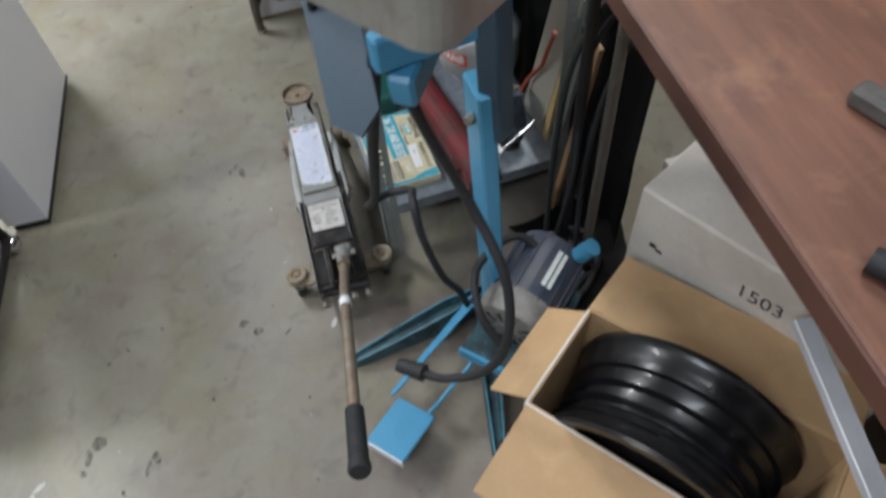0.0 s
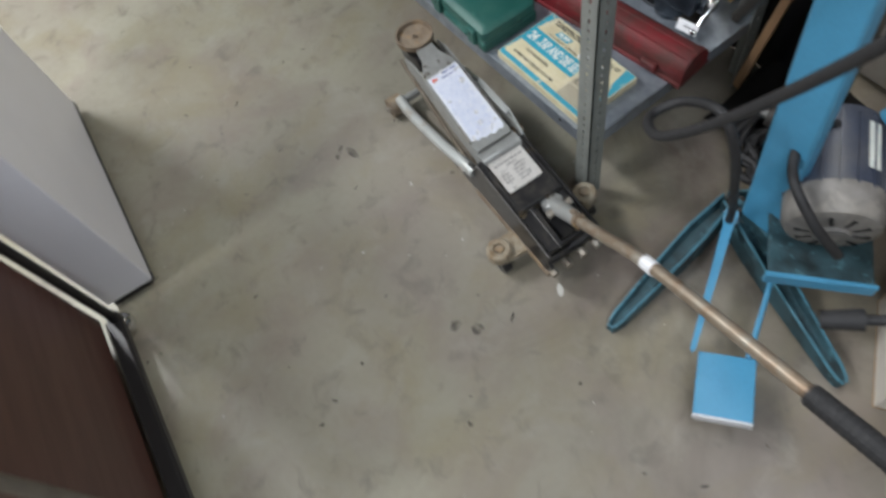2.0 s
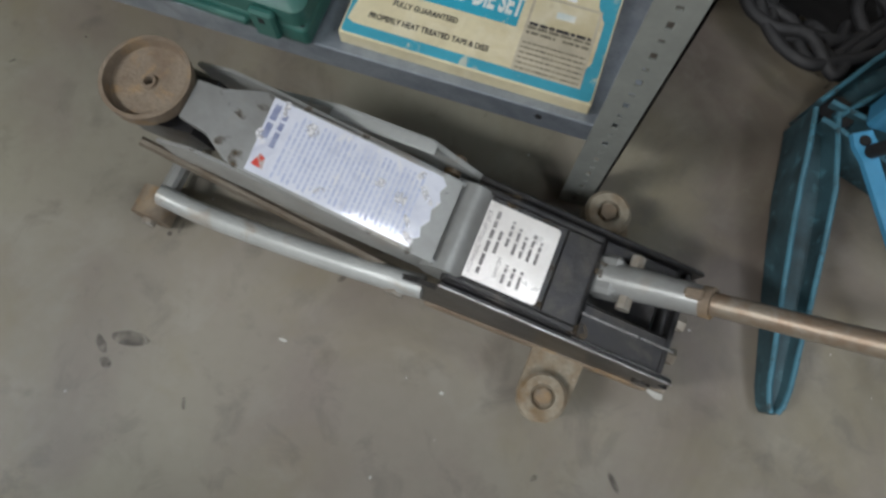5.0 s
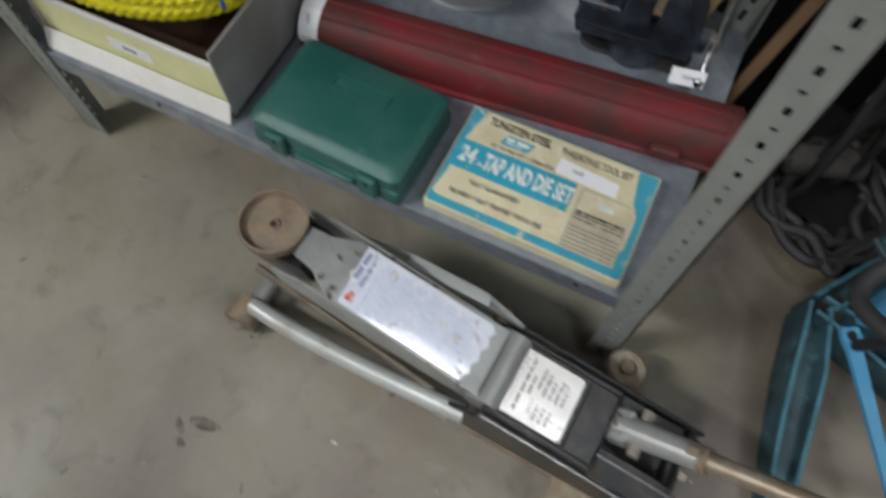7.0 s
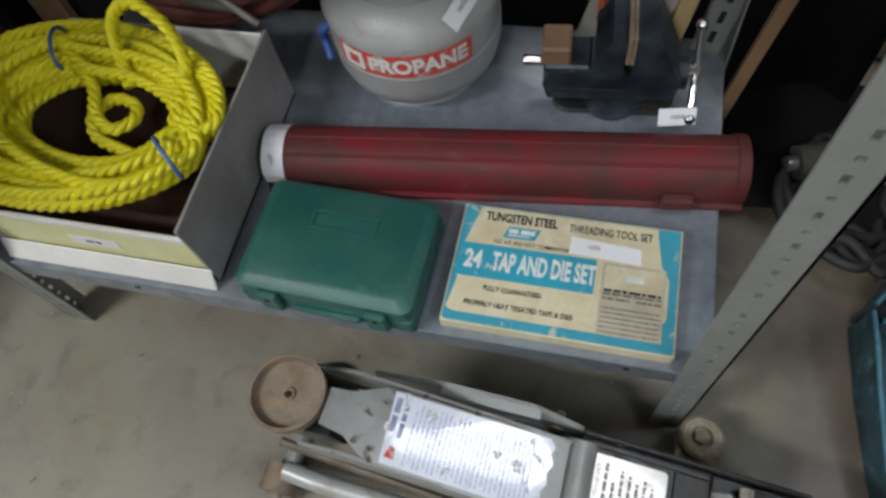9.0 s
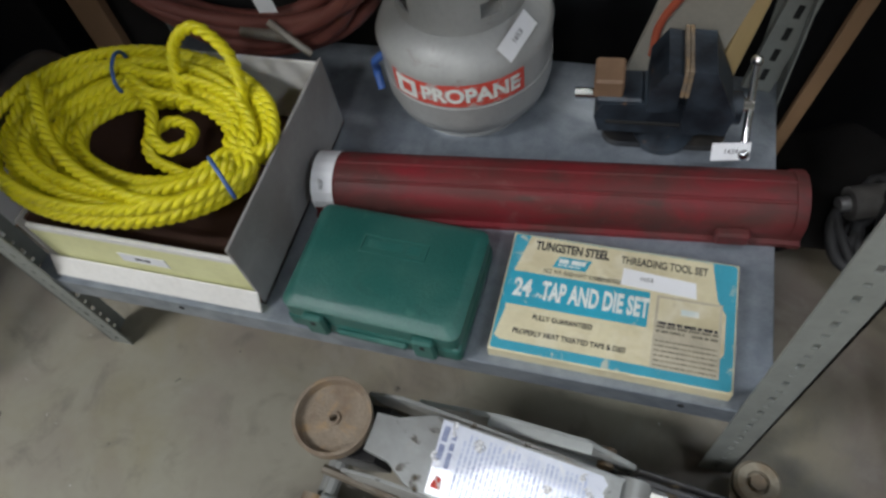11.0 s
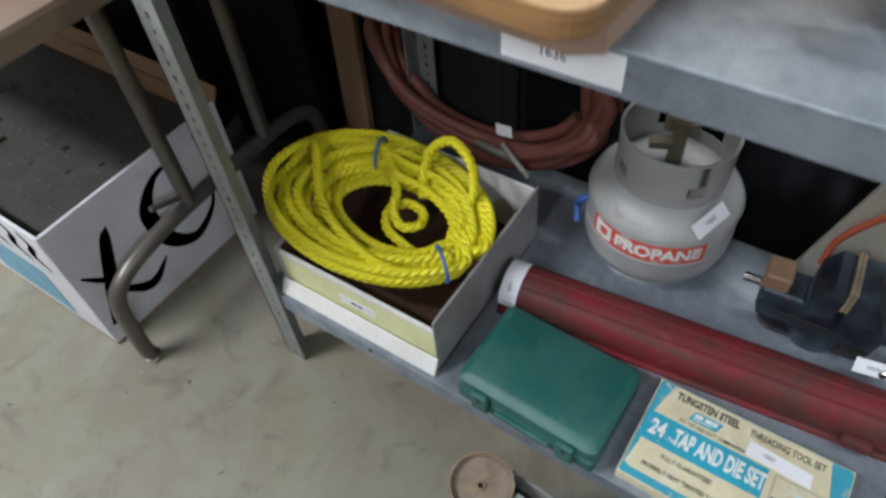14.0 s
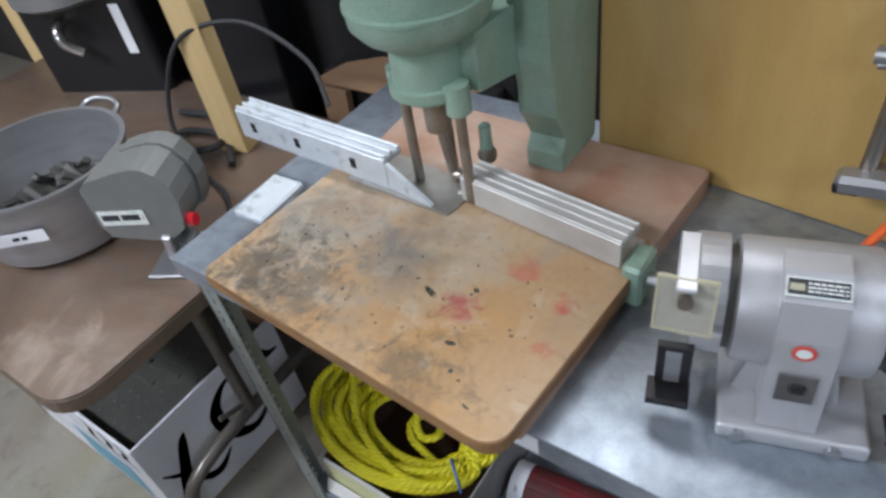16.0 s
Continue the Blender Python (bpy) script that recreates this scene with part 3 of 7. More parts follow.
def rope_carton():
    t = thing("cardboard_tray", pose(0, 0, 0), "open white cardboard tray with a yellow printed front", "carton")
    x0, x1, y0, y1, z0 = -0.612, -0.298, 0.014, 0.330, LOW + 0.0005
    th = 0.004
    part("bottom", B((x0, y0, z0), (x1, y1, z0 + th)), brown_inside, t, "brown inside of the tray")
    part("side", B((x1 - th, y0, z0), (x1, y1, z0 + 0.130), 0.001), shaded_card, t, "side wall greyed to carry its shade")
    part("side", B((x0, y0, z0), (x0 + th, y1, z0 + 0.112), 0.001), shaded_card, t)
    part("liner", B((x0 + th, y0 + 0.010, z0 + th), (x0 + th + 0.002, y1 - th, z0 + 0.106)), brown_inside, t, "brown lining")
    part("back", B((x0 + th, y1 - th, z0), (x1 - th, y1, z0 + 0.122), 0.001), white_card, t)
    front = part("front", B((x0 + th, y0 + 0.004, z0), (x1 - th, y0 + 0.004 + th, z0 + 0.098), 0.001), yellow_card, t, "pale yellow printed front")
    part("lower_flap", B((-0.002, -0.003, -0.034), (x1 - x0 + 0.001, 0.0, 0), 0.001, pose(x0, y0 + 0.001, z0 + 0.032, -24)), white_card, front, "white folded bottom flap")
    part("top_fold", B((x0 + th, y0 + 0.0035, z0 + 0.090), (x1 - th, y0 + 0.0095, z0 + 0.100), 0.001), white_card, front)
    part("lot_label", B((-0.035, -0.010, 0), (0.035, 0.010, 0.0006)), white_paper, front, "white paper lot label", m=pose(-0.452, y0 + 0.0035, z0 + 0.058, 90, 0, 0))
    bars([(-0.012, 0.012, 0.0, 0.005)], pose(-0.452, y0 + 0.0028, z0 + 0.058, 90, 0, 0), ink, front, 7)


def rope_coil():
    t = thing("rope_coil", pose(-0.497, 0.162, LOW), "coil of bright yellow twisted rope lying in the tray", "rope")
    rng, pts = random.Random(4), []
    turns, per, R = 16, 24, 0.0083

    def rope(name, line, steps):
        return part(name, sweep(bmesh.new(), smooth_path(line, steps), R, 12, 3, 0.0140), rope_yellow, t, smooth=True)

    for k in range(turns):
        lane, layer = (k * 3) % 7 / 6, k // 7
        left = -0.214 + 0.128 * lane + rng.uniform(-0.010, 0.010)
        right = 0.184 - 0.046 * lane + rng.uniform(-0.008, 0.006)
        front = -0.133 + 0.062 * lane + rng.uniform(-0.004, 0.004)
        back = 0.134 - 0.060 * lane + rng.uniform(-0.008, 0.006)
        cx, rx, cy, ry = (left + right) / 2, (right - left) / 2, (front + back) / 2, (back - front) / 2
        tip, skew = rng.uniform(-0.010, 0.010), rng.uniform(-0.22, 0.22)
        for i in range(per):
            a = 2 * math.pi * i / per
            fan = max(0, -math.cos(a))
            z = 0.112 + 0.0150 * layer + 0.010 * lane * fan + tip * math.sin(a + k) + 0.004 * math.sin(2 * a + 0.7 * k)
            pts.append((cx + rx * math.cos(a), cy + ry * math.sin(a) + skew * 0.10 * fan * (1 - abs(math.sin(a))), z))
    rope("coil", pts, 16)
    rope("standing_loop", [(0.046, 0.050, 0.128), (0.030, 0.080, 0.150), (0.040, 0.096, 0.198), (0.078, 0.102, 0.226), (0.114, 0.096, 0.200), (0.126, 0.082, 0.158), (0.122, 0.060, 0.130)], 18)
    rope("inner_loop", [(0.150, -0.060, 0.118), (0.105, -0.046, 0.112), (0.060, -0.034, 0.108), (0.022, -0.022, 0.112), (0.006, 0.006, 0.118), (0.026, 0.034, 0.120), (0.060, 0.028, 0.120), (0.072, 0.000, 0.126), (0.050, -0.018, 0.128), (0.022, 0.000, 0.134), (0.000, 0.040, 0.136), (-0.040, 0.070, 0.140)], 16)
    rope("crossing_strand", [(-0.200, 0.030, 0.150), (-0.172, 0.040, 0.164), (-0.130, 0.000, 0.172), (-0.085, -0.050, 0.168), (-0.020, -0.090, 0.160), (0.060, -0.110, 0.152), (0.120, -0.100, 0.140)], 20)
    rope("crossing_strand", [(-0.060, 0.090, 0.150), (-0.010, 0.060, 0.146), (0.050, 0.058, 0.140), (0.110, 0.036, 0.130), (0.140, -0.010, 0.124), (0.145, -0.060, 0.124)], 20)
    rope("crossing_strand", [(-0.080, 0.100, 0.152), (-0.020, 0.084, 0.154), (0.060, 0.082, 0.150), (0.125, 0.060, 0.142), (0.165, 0.010, 0.138), (0.165, -0.050, 0.136)], 20)
    for c, out in ((Vector((-0.070, 0.092, 0.143)), Vector((-0.35, 1, 0))), (Vector((0.156, -0.058, 0.143)), Vector((0.75, -0.65, 0)))):
        out.normalize()
        ring = [c + out * (0.031 * math.cos(b)) + Vector((0, 0, 0.024 * math.sin(b))) for b in [2 * math.pi * k / 24 for k in range(24)]]
        part("band", sweep(bmesh.new(), ring, 0.0028, 6, closed=True), blue_tape, t, "blue cord holding the coil", True)


tap_set_box()
green_case()
red_case()
propane_tank()
rope_carton()
rope_coil()


# ---- the trolley jack ----
jack_grey = material("jack_grey", (0.34, 0.35, 0.34), 0.38, 0.35, second=(0.24, 0.24, 0.23), scale=20, amount=0.7, worn=(0.19, 0.14, 0.09), edge=0.63)
jack_black = material("jack_black", (0.022, 0.022, 0.024), 0.32, 0.3, second=(0.05, 0.047, 0.042), scale=28, amount=0.7, worn=(0.12, 0.10, 0.08), edge=0.6, bump=0.2)
caked = material("caked", (0.33, 0.29, 0.22), 0.8, 0.1, second=(0.20, 0.13, 0.065), scale=45, amount=0.95, fine=200, fine_amount=0.3, bump=0.6, worn=(0.42, 0.40, 0.35), edge=0.56)
rusty = material("rusty", (0.27, 0.222, 0.168), 0.75, 0.3, second=(0.17, 0.115, 0.075), scale=35, amount=0.8, fine=300, fine_amount=0.3, bump=0.5)
cast_iron = material("cast_iron", (0.36, 0.34, 0.30), 0.55, 0.5, second=(0.22, 0.17, 0.12), scale=40, amount=0.8, bump=0.4)
cast_alu_edge = material("cast_alu_edge", (0.5, 0.5, 0.5), 0.3, 0.8, second=(0.3, 0.27, 0.24), scale=60, amount=0.9)
steel_tube = material("steel_tube", (0.36, 0.32, 0.26), 0.45, 0.55, second=(0.26, 0.16, 0.09), scale=14, amount=0.7, worn=(0.25, 0.13, 0.07), edge=0.58)
tie_brown = material("tie_brown", (0.20, 0.175, 0.14), 0.5, 0.5, second=(0.12, 0.09, 0.06), scale=30, amount=0.8)
rail_pale = material("rail_pale", (0.44, 0.46, 0.45), 0.4, 0.2, second=(0.36, 0.37, 0.36), scale=18, amount=0.7, worn=(0.24, 0.18, 0.12), edge=0.64)
rubber = material("rubber", (0.022, 0.022, 0.024), 0.65, scale=60, bump=0.4)
gloss_label = material("gloss_label", (0.74, 0.77, 0.86), 0.13, second=(0.62, 0.65, 0.74), scale=18, amount=0.6, fine_amount=0.05, bump=0.04, coat=0.9)
heading_ink = material("heading_ink", (0.20, 0.23, 0.38), 0.6, scale=90, amount=0.8, second=(0.40, 0.44, 0.58))
scuff_white = stain("scuff_white", (0.78, 0.78, 0.80), 160, 0.40, 0.60)
grime = stain("grime", (0.10, 0.075, 0.045), 90, 0.46, 0.70, 0.8)
faded_ink = material("faded_ink", (0.20, 0.19, 0.19), 0.6, second=(0.36, 0.35, 0.34), scale=120, amount=0.8)
foil_label = material("foil_label", (0.72, 0.70, 0.67), 0.3, 0.3, second=(0.60, 0.57, 0.53), scale=30, fine_amount=0.06, coat=0.3)

soil_or_shade(gloss_label, [((0.52, 0.55, 0.66), 28, 0.50, 0.66, 0.7), ((0.80, 0.80, 0.82), 60, 0.56, 0.66, 0.8)])
soil_or_shade(foil_label, [((0.50, 0.47, 0.44), 35, 0.52, 0.70, 0.6)])
soil_or_shade(jack_grey, [((0.30, 0.24, 0.17), 16, 0.54, 0.74, 0.6), ((0.46, 0.47, 0.47), 9, 0.52, 0.72, 0.4)])
soil_or_shade(jack_black, [((0.14, 0.12, 0.10), 18, 0.54, 0.76, 0.6)])
soil_or_shade(steel_tube, [((0.22, 0.12, 0.06), 20, 0.48, 0.66, 0.7), ((0.50, 0.48, 0.44), 30, 0.56, 0.70, 0.5)])
soil_or_shade(rail_pale, [((0.30, 0.22, 0.14), 24, 0.56, 0.72, 0.6)])
soil_or_shade(rusty, [((0.42, 0.26, 0.10), 30, 0.52, 0.68, 0.55), ((0.38, 0.30, 0.20), 22, 0.54, 0.70, 0.5)])


def trolley_jack():
    t = thing("trolley_jack", pose(-0.137, -0.125, 0, 0, 0, -3.7), "worn grey and black hydraulic trolley jack with its handle", "jack")
    saddle = part("saddle", lathe(bmesh.new(), [(0.024, 0.252), (0.036, 0.262), (0.0425, 0.268), (0.0435, 0.284), (0.0395, 0.284), (0.037, 0.274), (0.008, 0.273), (0.007, 0.276), (0.0045, 0.276), (0.004, 0.266)], 40), rusty, t, "rusty round saddle", True)
    part("saddle_neck", C((0, 0, 0.200), (0, 0, 0.256), 0.016, 0.022, 16), jack_black, t, smooth=True)
    # lift arm: two cheeks under a bent top plate
    slope = math.atan2(0.066, 0.20)
    arm = part("lift_arm", prism(bmesh.new(), [(0.046, 0.018), (0.070, 0.021), (0.106, 0.037), (0.318, 0.042), (0.318, -0.048), (0.116, -0.044), (0.098, -0.041), (0.074, -0.026), (0.046, -0.022)], -0.003, 0.003, pose(0, 0, 0.288, 0, math.degrees(slope) * 0.92)), jack_grey, t, "grey steel lift arm")
    for v in (-0.0455, 0.0425):
        m = pose(0, v, 0, 90)
        part("arm_cheek", prism(bmesh.new(), [(0.100, 0.254), (0.316, 0.189), (0.316, 0.140), (0.200, 0.165), (0.080, 0.205), (0.030, 0.222), (0.020, 0.250), (0.060, 0.262)], -0.0035, 0.0, m), jack_grey, arm)
    part("arm_pivot_roll", C((0.316, -0.049, 0.168), (0.316, 0.049, 0.168), 0.025, seg=24), jack_grey, arm, smooth=True)
    part("saddle_bracket", prism(bmesh.new(), [(-0.030, 0.238), (0.055, 0.262), (0.070, 0.236), (0.030, 0.205), (-0.020, 0.214)], -0.030, 0.030, pose(0, 0, 0, 90)), jack_black, t)
    plane = pose(0, 0, 0.288, 0, math.degrees(slope) * 0.92)
    label = part("instruction_label", prism(bmesh.new(), [(0.115, 0.0355), (0.296, 0.0385), (0.303, 0.031), (0.299, 0.022), (0.304, 0.012), (0.298, 0.001), (0.301, -0.010), (0.295, -0.019), (0.298, -0.029), (0.290, -0.036), (0.292, -0.043), (0.119, -0.0415)], 0.003, 0.0036, plane), gloss_label, t, "scuffed glossy white and blue instruction label")
    rows = [(-0.038 + 0.004 * (i % 3 == 1), 0.030 - 0.007 * (i * 5 % 4 == 0), -0.144 - 0.0054 * i, 0.0023) for i in range(26)]
    bars(rows, plane @ pose(0, 0, 0.0037, 0, 0, 90), blue_ink, label, 11)
    bars([(-0.006, 0.030, -0.122, 0.0062), (-0.012, 0.026, -0.132, 0.0050)], plane @ pose(0, 0, 0.0037, 0, 0, 90), heading_ink, label, 12, "heading")
    scuffs = spots("scuff", [(0.287, -0.035, 0.006), (0.280, -0.020, 0.005), (0.288, 0.012, 0.007), (0.276, 0.030, 0.005), (0.240, 0.004, 0.006), (0.190, -0.030, 0.005), (0.160, 0.022, 0.008), (0.130, 0.030, 0.006), (0.118, -0.004, 0.006), (0.265, -0.002, 0.008)], 0, scuff_white, label, 14, 11)
    scuffs.matrix_basis = plane @ pose(0, 0, 0.0042)
    tagged(scuffs, kind="stuff")
    part("emblem", prism(bmesh.new(), [(-0.006, -0.006), (0.006, -0.007), (0.004, 0.004), (-0.002, 0.007)], 0.0036, 0.0039, plane @ pose(0.128, -0.028, 0)), sticker_red, label, "small red emblem")
    # side rails and tie bars
    for s in (-1, 1):
        rail = smooth_path([(-0.056, s * 0.060, 0.052), (0.010, s * 0.064, 0.058), (0.140, s * 0.066, 0.092), (0.255, s * 0.064, 0.122), (0.300, s * 0.060, 0.126)], 6)
        part("side_rail", sweep(bmesh.new(), rail, 0.0135, 12), rail_pale, t, "grey tubular side rail", True)
        bm = prism(bmesh.new(), [(0.120, 0.060), (0.300, 0.058), (0.570, 0.062), (0.585, 0.100), (0.560, 0.118), (0.330, 0.152), (0.295, 0.150), (0.260, 0.128), (0.180, 0.100)], -0.003, 0.003, pose(0, s * 0.060, 0, 90))
        part("side_plate", bm, jack_black, t, "black steel side plate with rusty lower edge")
        part("lower_strip", B((0.30, s * 0.062 - 0.004, 0.046), (0.575, s * 0.062 + 0.004, 0.064), 0.002), rusty, t)
        part("pivot_bolt", C((0.272, s * 0.062, 0.120), (0.272, s * 0.080, 0.120), 0.011, seg=6), cast_iron, t)
        part("tie_bar", sweep(bmesh.new(), [(-0.010, s * 0.044, 0.222), (0.270, s * 0.052, 0.112)], 0.0055, 8), tie_brown, t, "thin brown tie bar", True)
        wheel = part("front_wheel", C((-0.068, s * 0.052, 0.026), (-0.068, s * 0.090, 0.026), 0.026, seg=22), rusty, t, "rusty front wheel", True)
        part("axle_end", C((-0.068, s * 0.088, 0.026), (-0.068, s * 0.098, 0.026), 0.009, seg=10), cast_iron, wheel)
        # rear swivel casters
        cx, cy = 0.466, s * 0.117
        bm = bmesh.new()
        arm_pts = [(cx - 0.028, s * 0.055), (cx + 0.034, s * 0.055), (cx + 0.030, cy)]
        for k in range(7):
            a = radians(180 * k / 6)
            arm_pts.append((cx + 0.029 * math.cos(a), cy + s * 0.029 * math.sin(a)))
        arm_pts.append((cx - 0.029, cy))
        prism(bm, arm_pts, 0.052, 0.062)
        caster = part("caster_bracket", bm, caked, t, "caster arm, caked with dirt")
        part("swivel_cap", lathe(bmesh.new(), [(0.027, 0.060), (0.028, 0.072), (0.024, 0.076), (0.014, 0.076), (0.013, 0.070), (0.004, 0.070)], 28, pose(cx, cy, 0)), caked, caster, "pale worn swivel cap", True)
        part("kingpin", C((cx, cy, 0.066), (cx, cy, 0.0765), 0.010, seg=6), rusty, caster)
        part("caster_wheel", C((cx + 0.012, cy - 0.010, 0.021), (cx + 0.012, cy + 0.010, 0.021), 0.021, seg=20), jack_black, caster, smooth=True)
        part("caster_fork", B((cx - 0.016, cy - 0.015, 0.020), (cx + 0.016, cy + 0.015, 0.054), 0.003), jack_black, caster)
    part("upper_link", prism(bmesh.new(), [(0.060, 0.186), (0.160, 0.212), (0.262, 0.210), (0.318, 0.166), (0.312, 0.146), (0.240, 0.166), (0.060, 0.156)], -0.003, 0.003, pose(0, 0.068, 0, 90)), rail_pale, t, "pale steel link beside the arm")
    part("link_flange", B((0.150, 0.055, 0.2095), (0.268, 0.068, 0.2125), 0.001), rail_pale, t)
    part("link_pin", C((0.285, 0.060, 0.160), (0.285, 0.082, 0.160), 0.010, seg=10), rusty, t, smooth=True)
    part("front_axle", C((-0.068, -0.060, 0.026), (-0.068, 0.060, 0.026), 0.008, seg=12), jack_grey, t, smooth=True)
    part("front_yoke", B((-0.060, -0.062, 0.034), (-0.044, 0.062, 0.056), 0.004), jack_grey, t)
    # power unit cover
    tilt = math.degrees(math.atan2(0.034, 0.20))
    cov = pose(0.318, 0, 0.180, 0, tilt)
    cover = part("cover_plate", B((0, -0.058, -0.004), (0.150, 0.058, 0.004), 0.003, cov), jack_black, t, "greasy black cover plate")
    part("cover_lip", B((0.000, -0.064, -0.040), (0.262, -0.058, 0.006), 0.002, cov), jack_black, cover)
    part("cover_lip", B((0.000, 0.058, -0.040), (0.262, 0.064, 0.006), 0.002, cov), jack_black, cover)
    part("lip_edge", B((0.0, -0.0648, 0.0058), (0.262, -0.0625, 0.0074), 0.0006, cov), cast_alu_edge, cover, "worn bright edge")
    part("rear_ledge", B((0.150, -0.058, -0.014), (0.250, -0.016, -0.003), 0.003, cov), jack_black, cover, "shiny black rear ledge")
    for lo, hi in (((0.004, -0.054, 0.003), (0.146, -0.047, 0.0075)), ((0.004, 0.047, 0.003), (0.146, 0.054, 0.0075)), ((0.004, -0.047, 0.003), (0.011, 0.047, 0.0075)), ((0.106, -0.047, 0.003), (0.146, 0.047, 0.0065))):
        part("raised_rim", B(lo, hi, 0.002, cov, 2), jack_black, cover)
    part("rear_ledge", B((0.150, 0.036, -0.012), (0.240, 0.058, -0.003), 0.003, cov), jack_black, cover)
    part("rear_lip", B((0.246, -0.058, -0.016), (0.252, 0.058, -0.002), 0.001, cov), jack_black, cover)
    part("pump_block", B((0.150, -0.030, -0.075), (0.240, 0.030, -0.030), 0.005, cov), jack_black, t)
    plate = part("rating_label", prism(bmesh.new(), [(u + 0.058, v - 0.001) for u, v in rounded(0.084, 0.086, 0.004, 2)], 0.004, 0.0046, cov), foil_label, t, "square white rating label")
    for text, u, v, size in (("HYDRAULIC TROLLEY JACK", 0.023, -0.003, 0.0066), ("CAPACITY", 0.050, -0.022, 0.0056)):
        lettering(text, size, cov @ pose(u, v, 0.0047, 0, 0, 90), faded_ink, plate, 0.86)
    bars([(-0.036, 0.034, -0.032, 0.0040), (-0.010, 0.016, -0.041, 0.0036), (0.002, 0.030, -0.050, 0.0034)] + [(-0.036, -0.016, -0.059 - 0.0085 * i, 0.0034) for i in range(3)] + [(-0.004, 0.026 - 0.006 * (i % 2), -0.059 - 0.0085 * i, 0.0034) for i in range(4)],
         cov @ pose(0, 0, 0.0047, 0, 0, 90), faded_ink, plate, 21)
    for x0, y0, x1, y1 in ((0.148, -0.058, 0.262, -0.0555), (0.150, -0.030, 0.258, -0.0275)):
        part("bright_edge", B((x0, y0, -0.0042), (x1, y1, -0.0015), 0.001, cov), cast_alu_edge, cover, "worn bright edge")
    dirt = spots("dirt", [(0.02 + 0.012 * (k % 12), -0.052 + 0.104 * (k * 7 % 11) / 10, 0.004 + 0.004 * (k % 3)) for k in range(26)], 0, grime, cover, 17, 11)
    dirt.matrix_basis = cov @ pose(0, 0, 0.0041)
    tagged(dirt, kind="stuff")
    dirt = spots("dirt", [(0.07 + 0.02 * (k % 12), -0.046 + 0.084 * (k * 5 % 9) / 8, 0.003 + 0.004 * (k % 3)) for k in range(24)], 0, grime, arm, 18, 11)
    dirt.matrix_basis = plane @ pose(0, 0, 0.0028)
    tagged(dirt, kind="stuff")
    part("rear_crossbar", C((0.560, -0.066, 0.086), (0.560, 0.066, 0.086), 0.011, seg=14), jack_black, t, smooth=True)
    for v in (-0.055, -0.02, 0.02, 0.058):
        part("rear_nut", C((0.572, v, 0.072), (0.590, v, 0.072), 0.010, seg=6), cast_iron, t)
    # handle with socket
    a, b, c = Vector((0.478, 0.020, 0.140)), Vector((0.763, 0.005, 0.326)), Vector((1.185, -0.020, 0.512))
    d = (b - a).normalized()
    socket = part("handle_socket", C(a, a + d * 0.112, 0.0190, 0.0150, 20), jack_grey, t, "grey handle socket", True)
    part("clamp_bolt", C(a + d * 0.030 + Vector((0, -0.030, 0)), a + d * 0.030 + Vector((0, 0.030, 0)), 0.008, seg=6), cast_iron, socket)
    part("socket_jaw", B((-0.014, -0.022, -0.016), (0.020, 0.022, 0.016), 0.005, Matrix.Translation(a) @ pose(0, 0, 0, 0, -32)), jack_grey, socket)
    part("socket_ring", C(a + d * 0.106, a + d * 0.116, 0.0160, seg=20), rusty, socket, smooth=True)
    part("socket_lug", B((-0.008, -0.005, 0.012), (0.010, 0.005, 0.022), 0.002, Matrix.Translation(a + d * 0.100) @ pose(0, 0, 0, 0, -32)), rusty, socket, "rusty square lug")
    line = smooth_path([a + d * 0.09, a + d * 0.2, b, (b + c) / 2 + Vector((0, 0, 0.003)), c], 8)
    part("handle", sweep(bmesh.new(), line, 0.0116, 14), steel_tube, t, "rusty steel tube handle", True)
    e = (c - b).normalized()
    part("paper_band", C(b - e * 0.012, b + e * 0.016, 0.0130, seg=18), white_paper, t, "white paper band round the handle", True)
    profile = [(0.010, 0.0)]
    for k in range(11):
        profile += [(0.0155, 0.0115 * k), (0.0168, 0.0115 * k + 0.002), (0.0168, 0.0115 * k + 0.0085), (0.0155, 0.0115 * k + 0.0095)]
    profile += [(0.0185, 0.124), (0.0190, 0.134), (0.0165, 0.140), (0.006, 0.141)]
    bm = lathe(bmesh.new(), profile, 18, Matrix.Translation(c - e * 0.128) @ e.to_track_quat("Z", "Y").to_matrix().to_4x4())
    part("grip", bm, rubber, t, "ribbed black rubber grip")


trolley_jack()


# ---- the table at the left and what is under it ----
laminate = material("laminate", (0.135, 0.098, 0.072), 0.38, second=(0.15, 0.09, 0.055), scale=5, amount=0.8, grain=(1, 9, 9), fine=60, fine_amount=0.2, bump=0.05)
table_edge = material("table_edge", (0.13, 0.09, 0.06), 0.45, scale=12)
tube_brown = material("tube_brown", (0.16, 0.145, 0.125), 0.35, 0.5, second=(0.10, 0.085, 0.07), scale=20, worn=(0.24, 0.2, 0.15), edge=0.62)
carton_white = material("carton_white", (0.80, 0.80, 0.83), 0.6, second=(0.52, 0.52, 0.54), scale=6, fine_amount=0.04, bump=0.06)
carton_blue = material("carton_blue", (0.20, 0.42, 0.55), 0.6, scale=10)
carton_brown = material("carton_brown", (0.34, 0.21, 0.12), 0.75, second=(0.27, 0.16, 0.09), scale=6, fine=200)
packing_dark = material("packing_dark", (0.042, 0.042, 0.036), 0.55, second=(0.062, 0.060, 0.050), scale=30, amount=0.8, fine=90, fine_amount=0.2, bump=0.5)
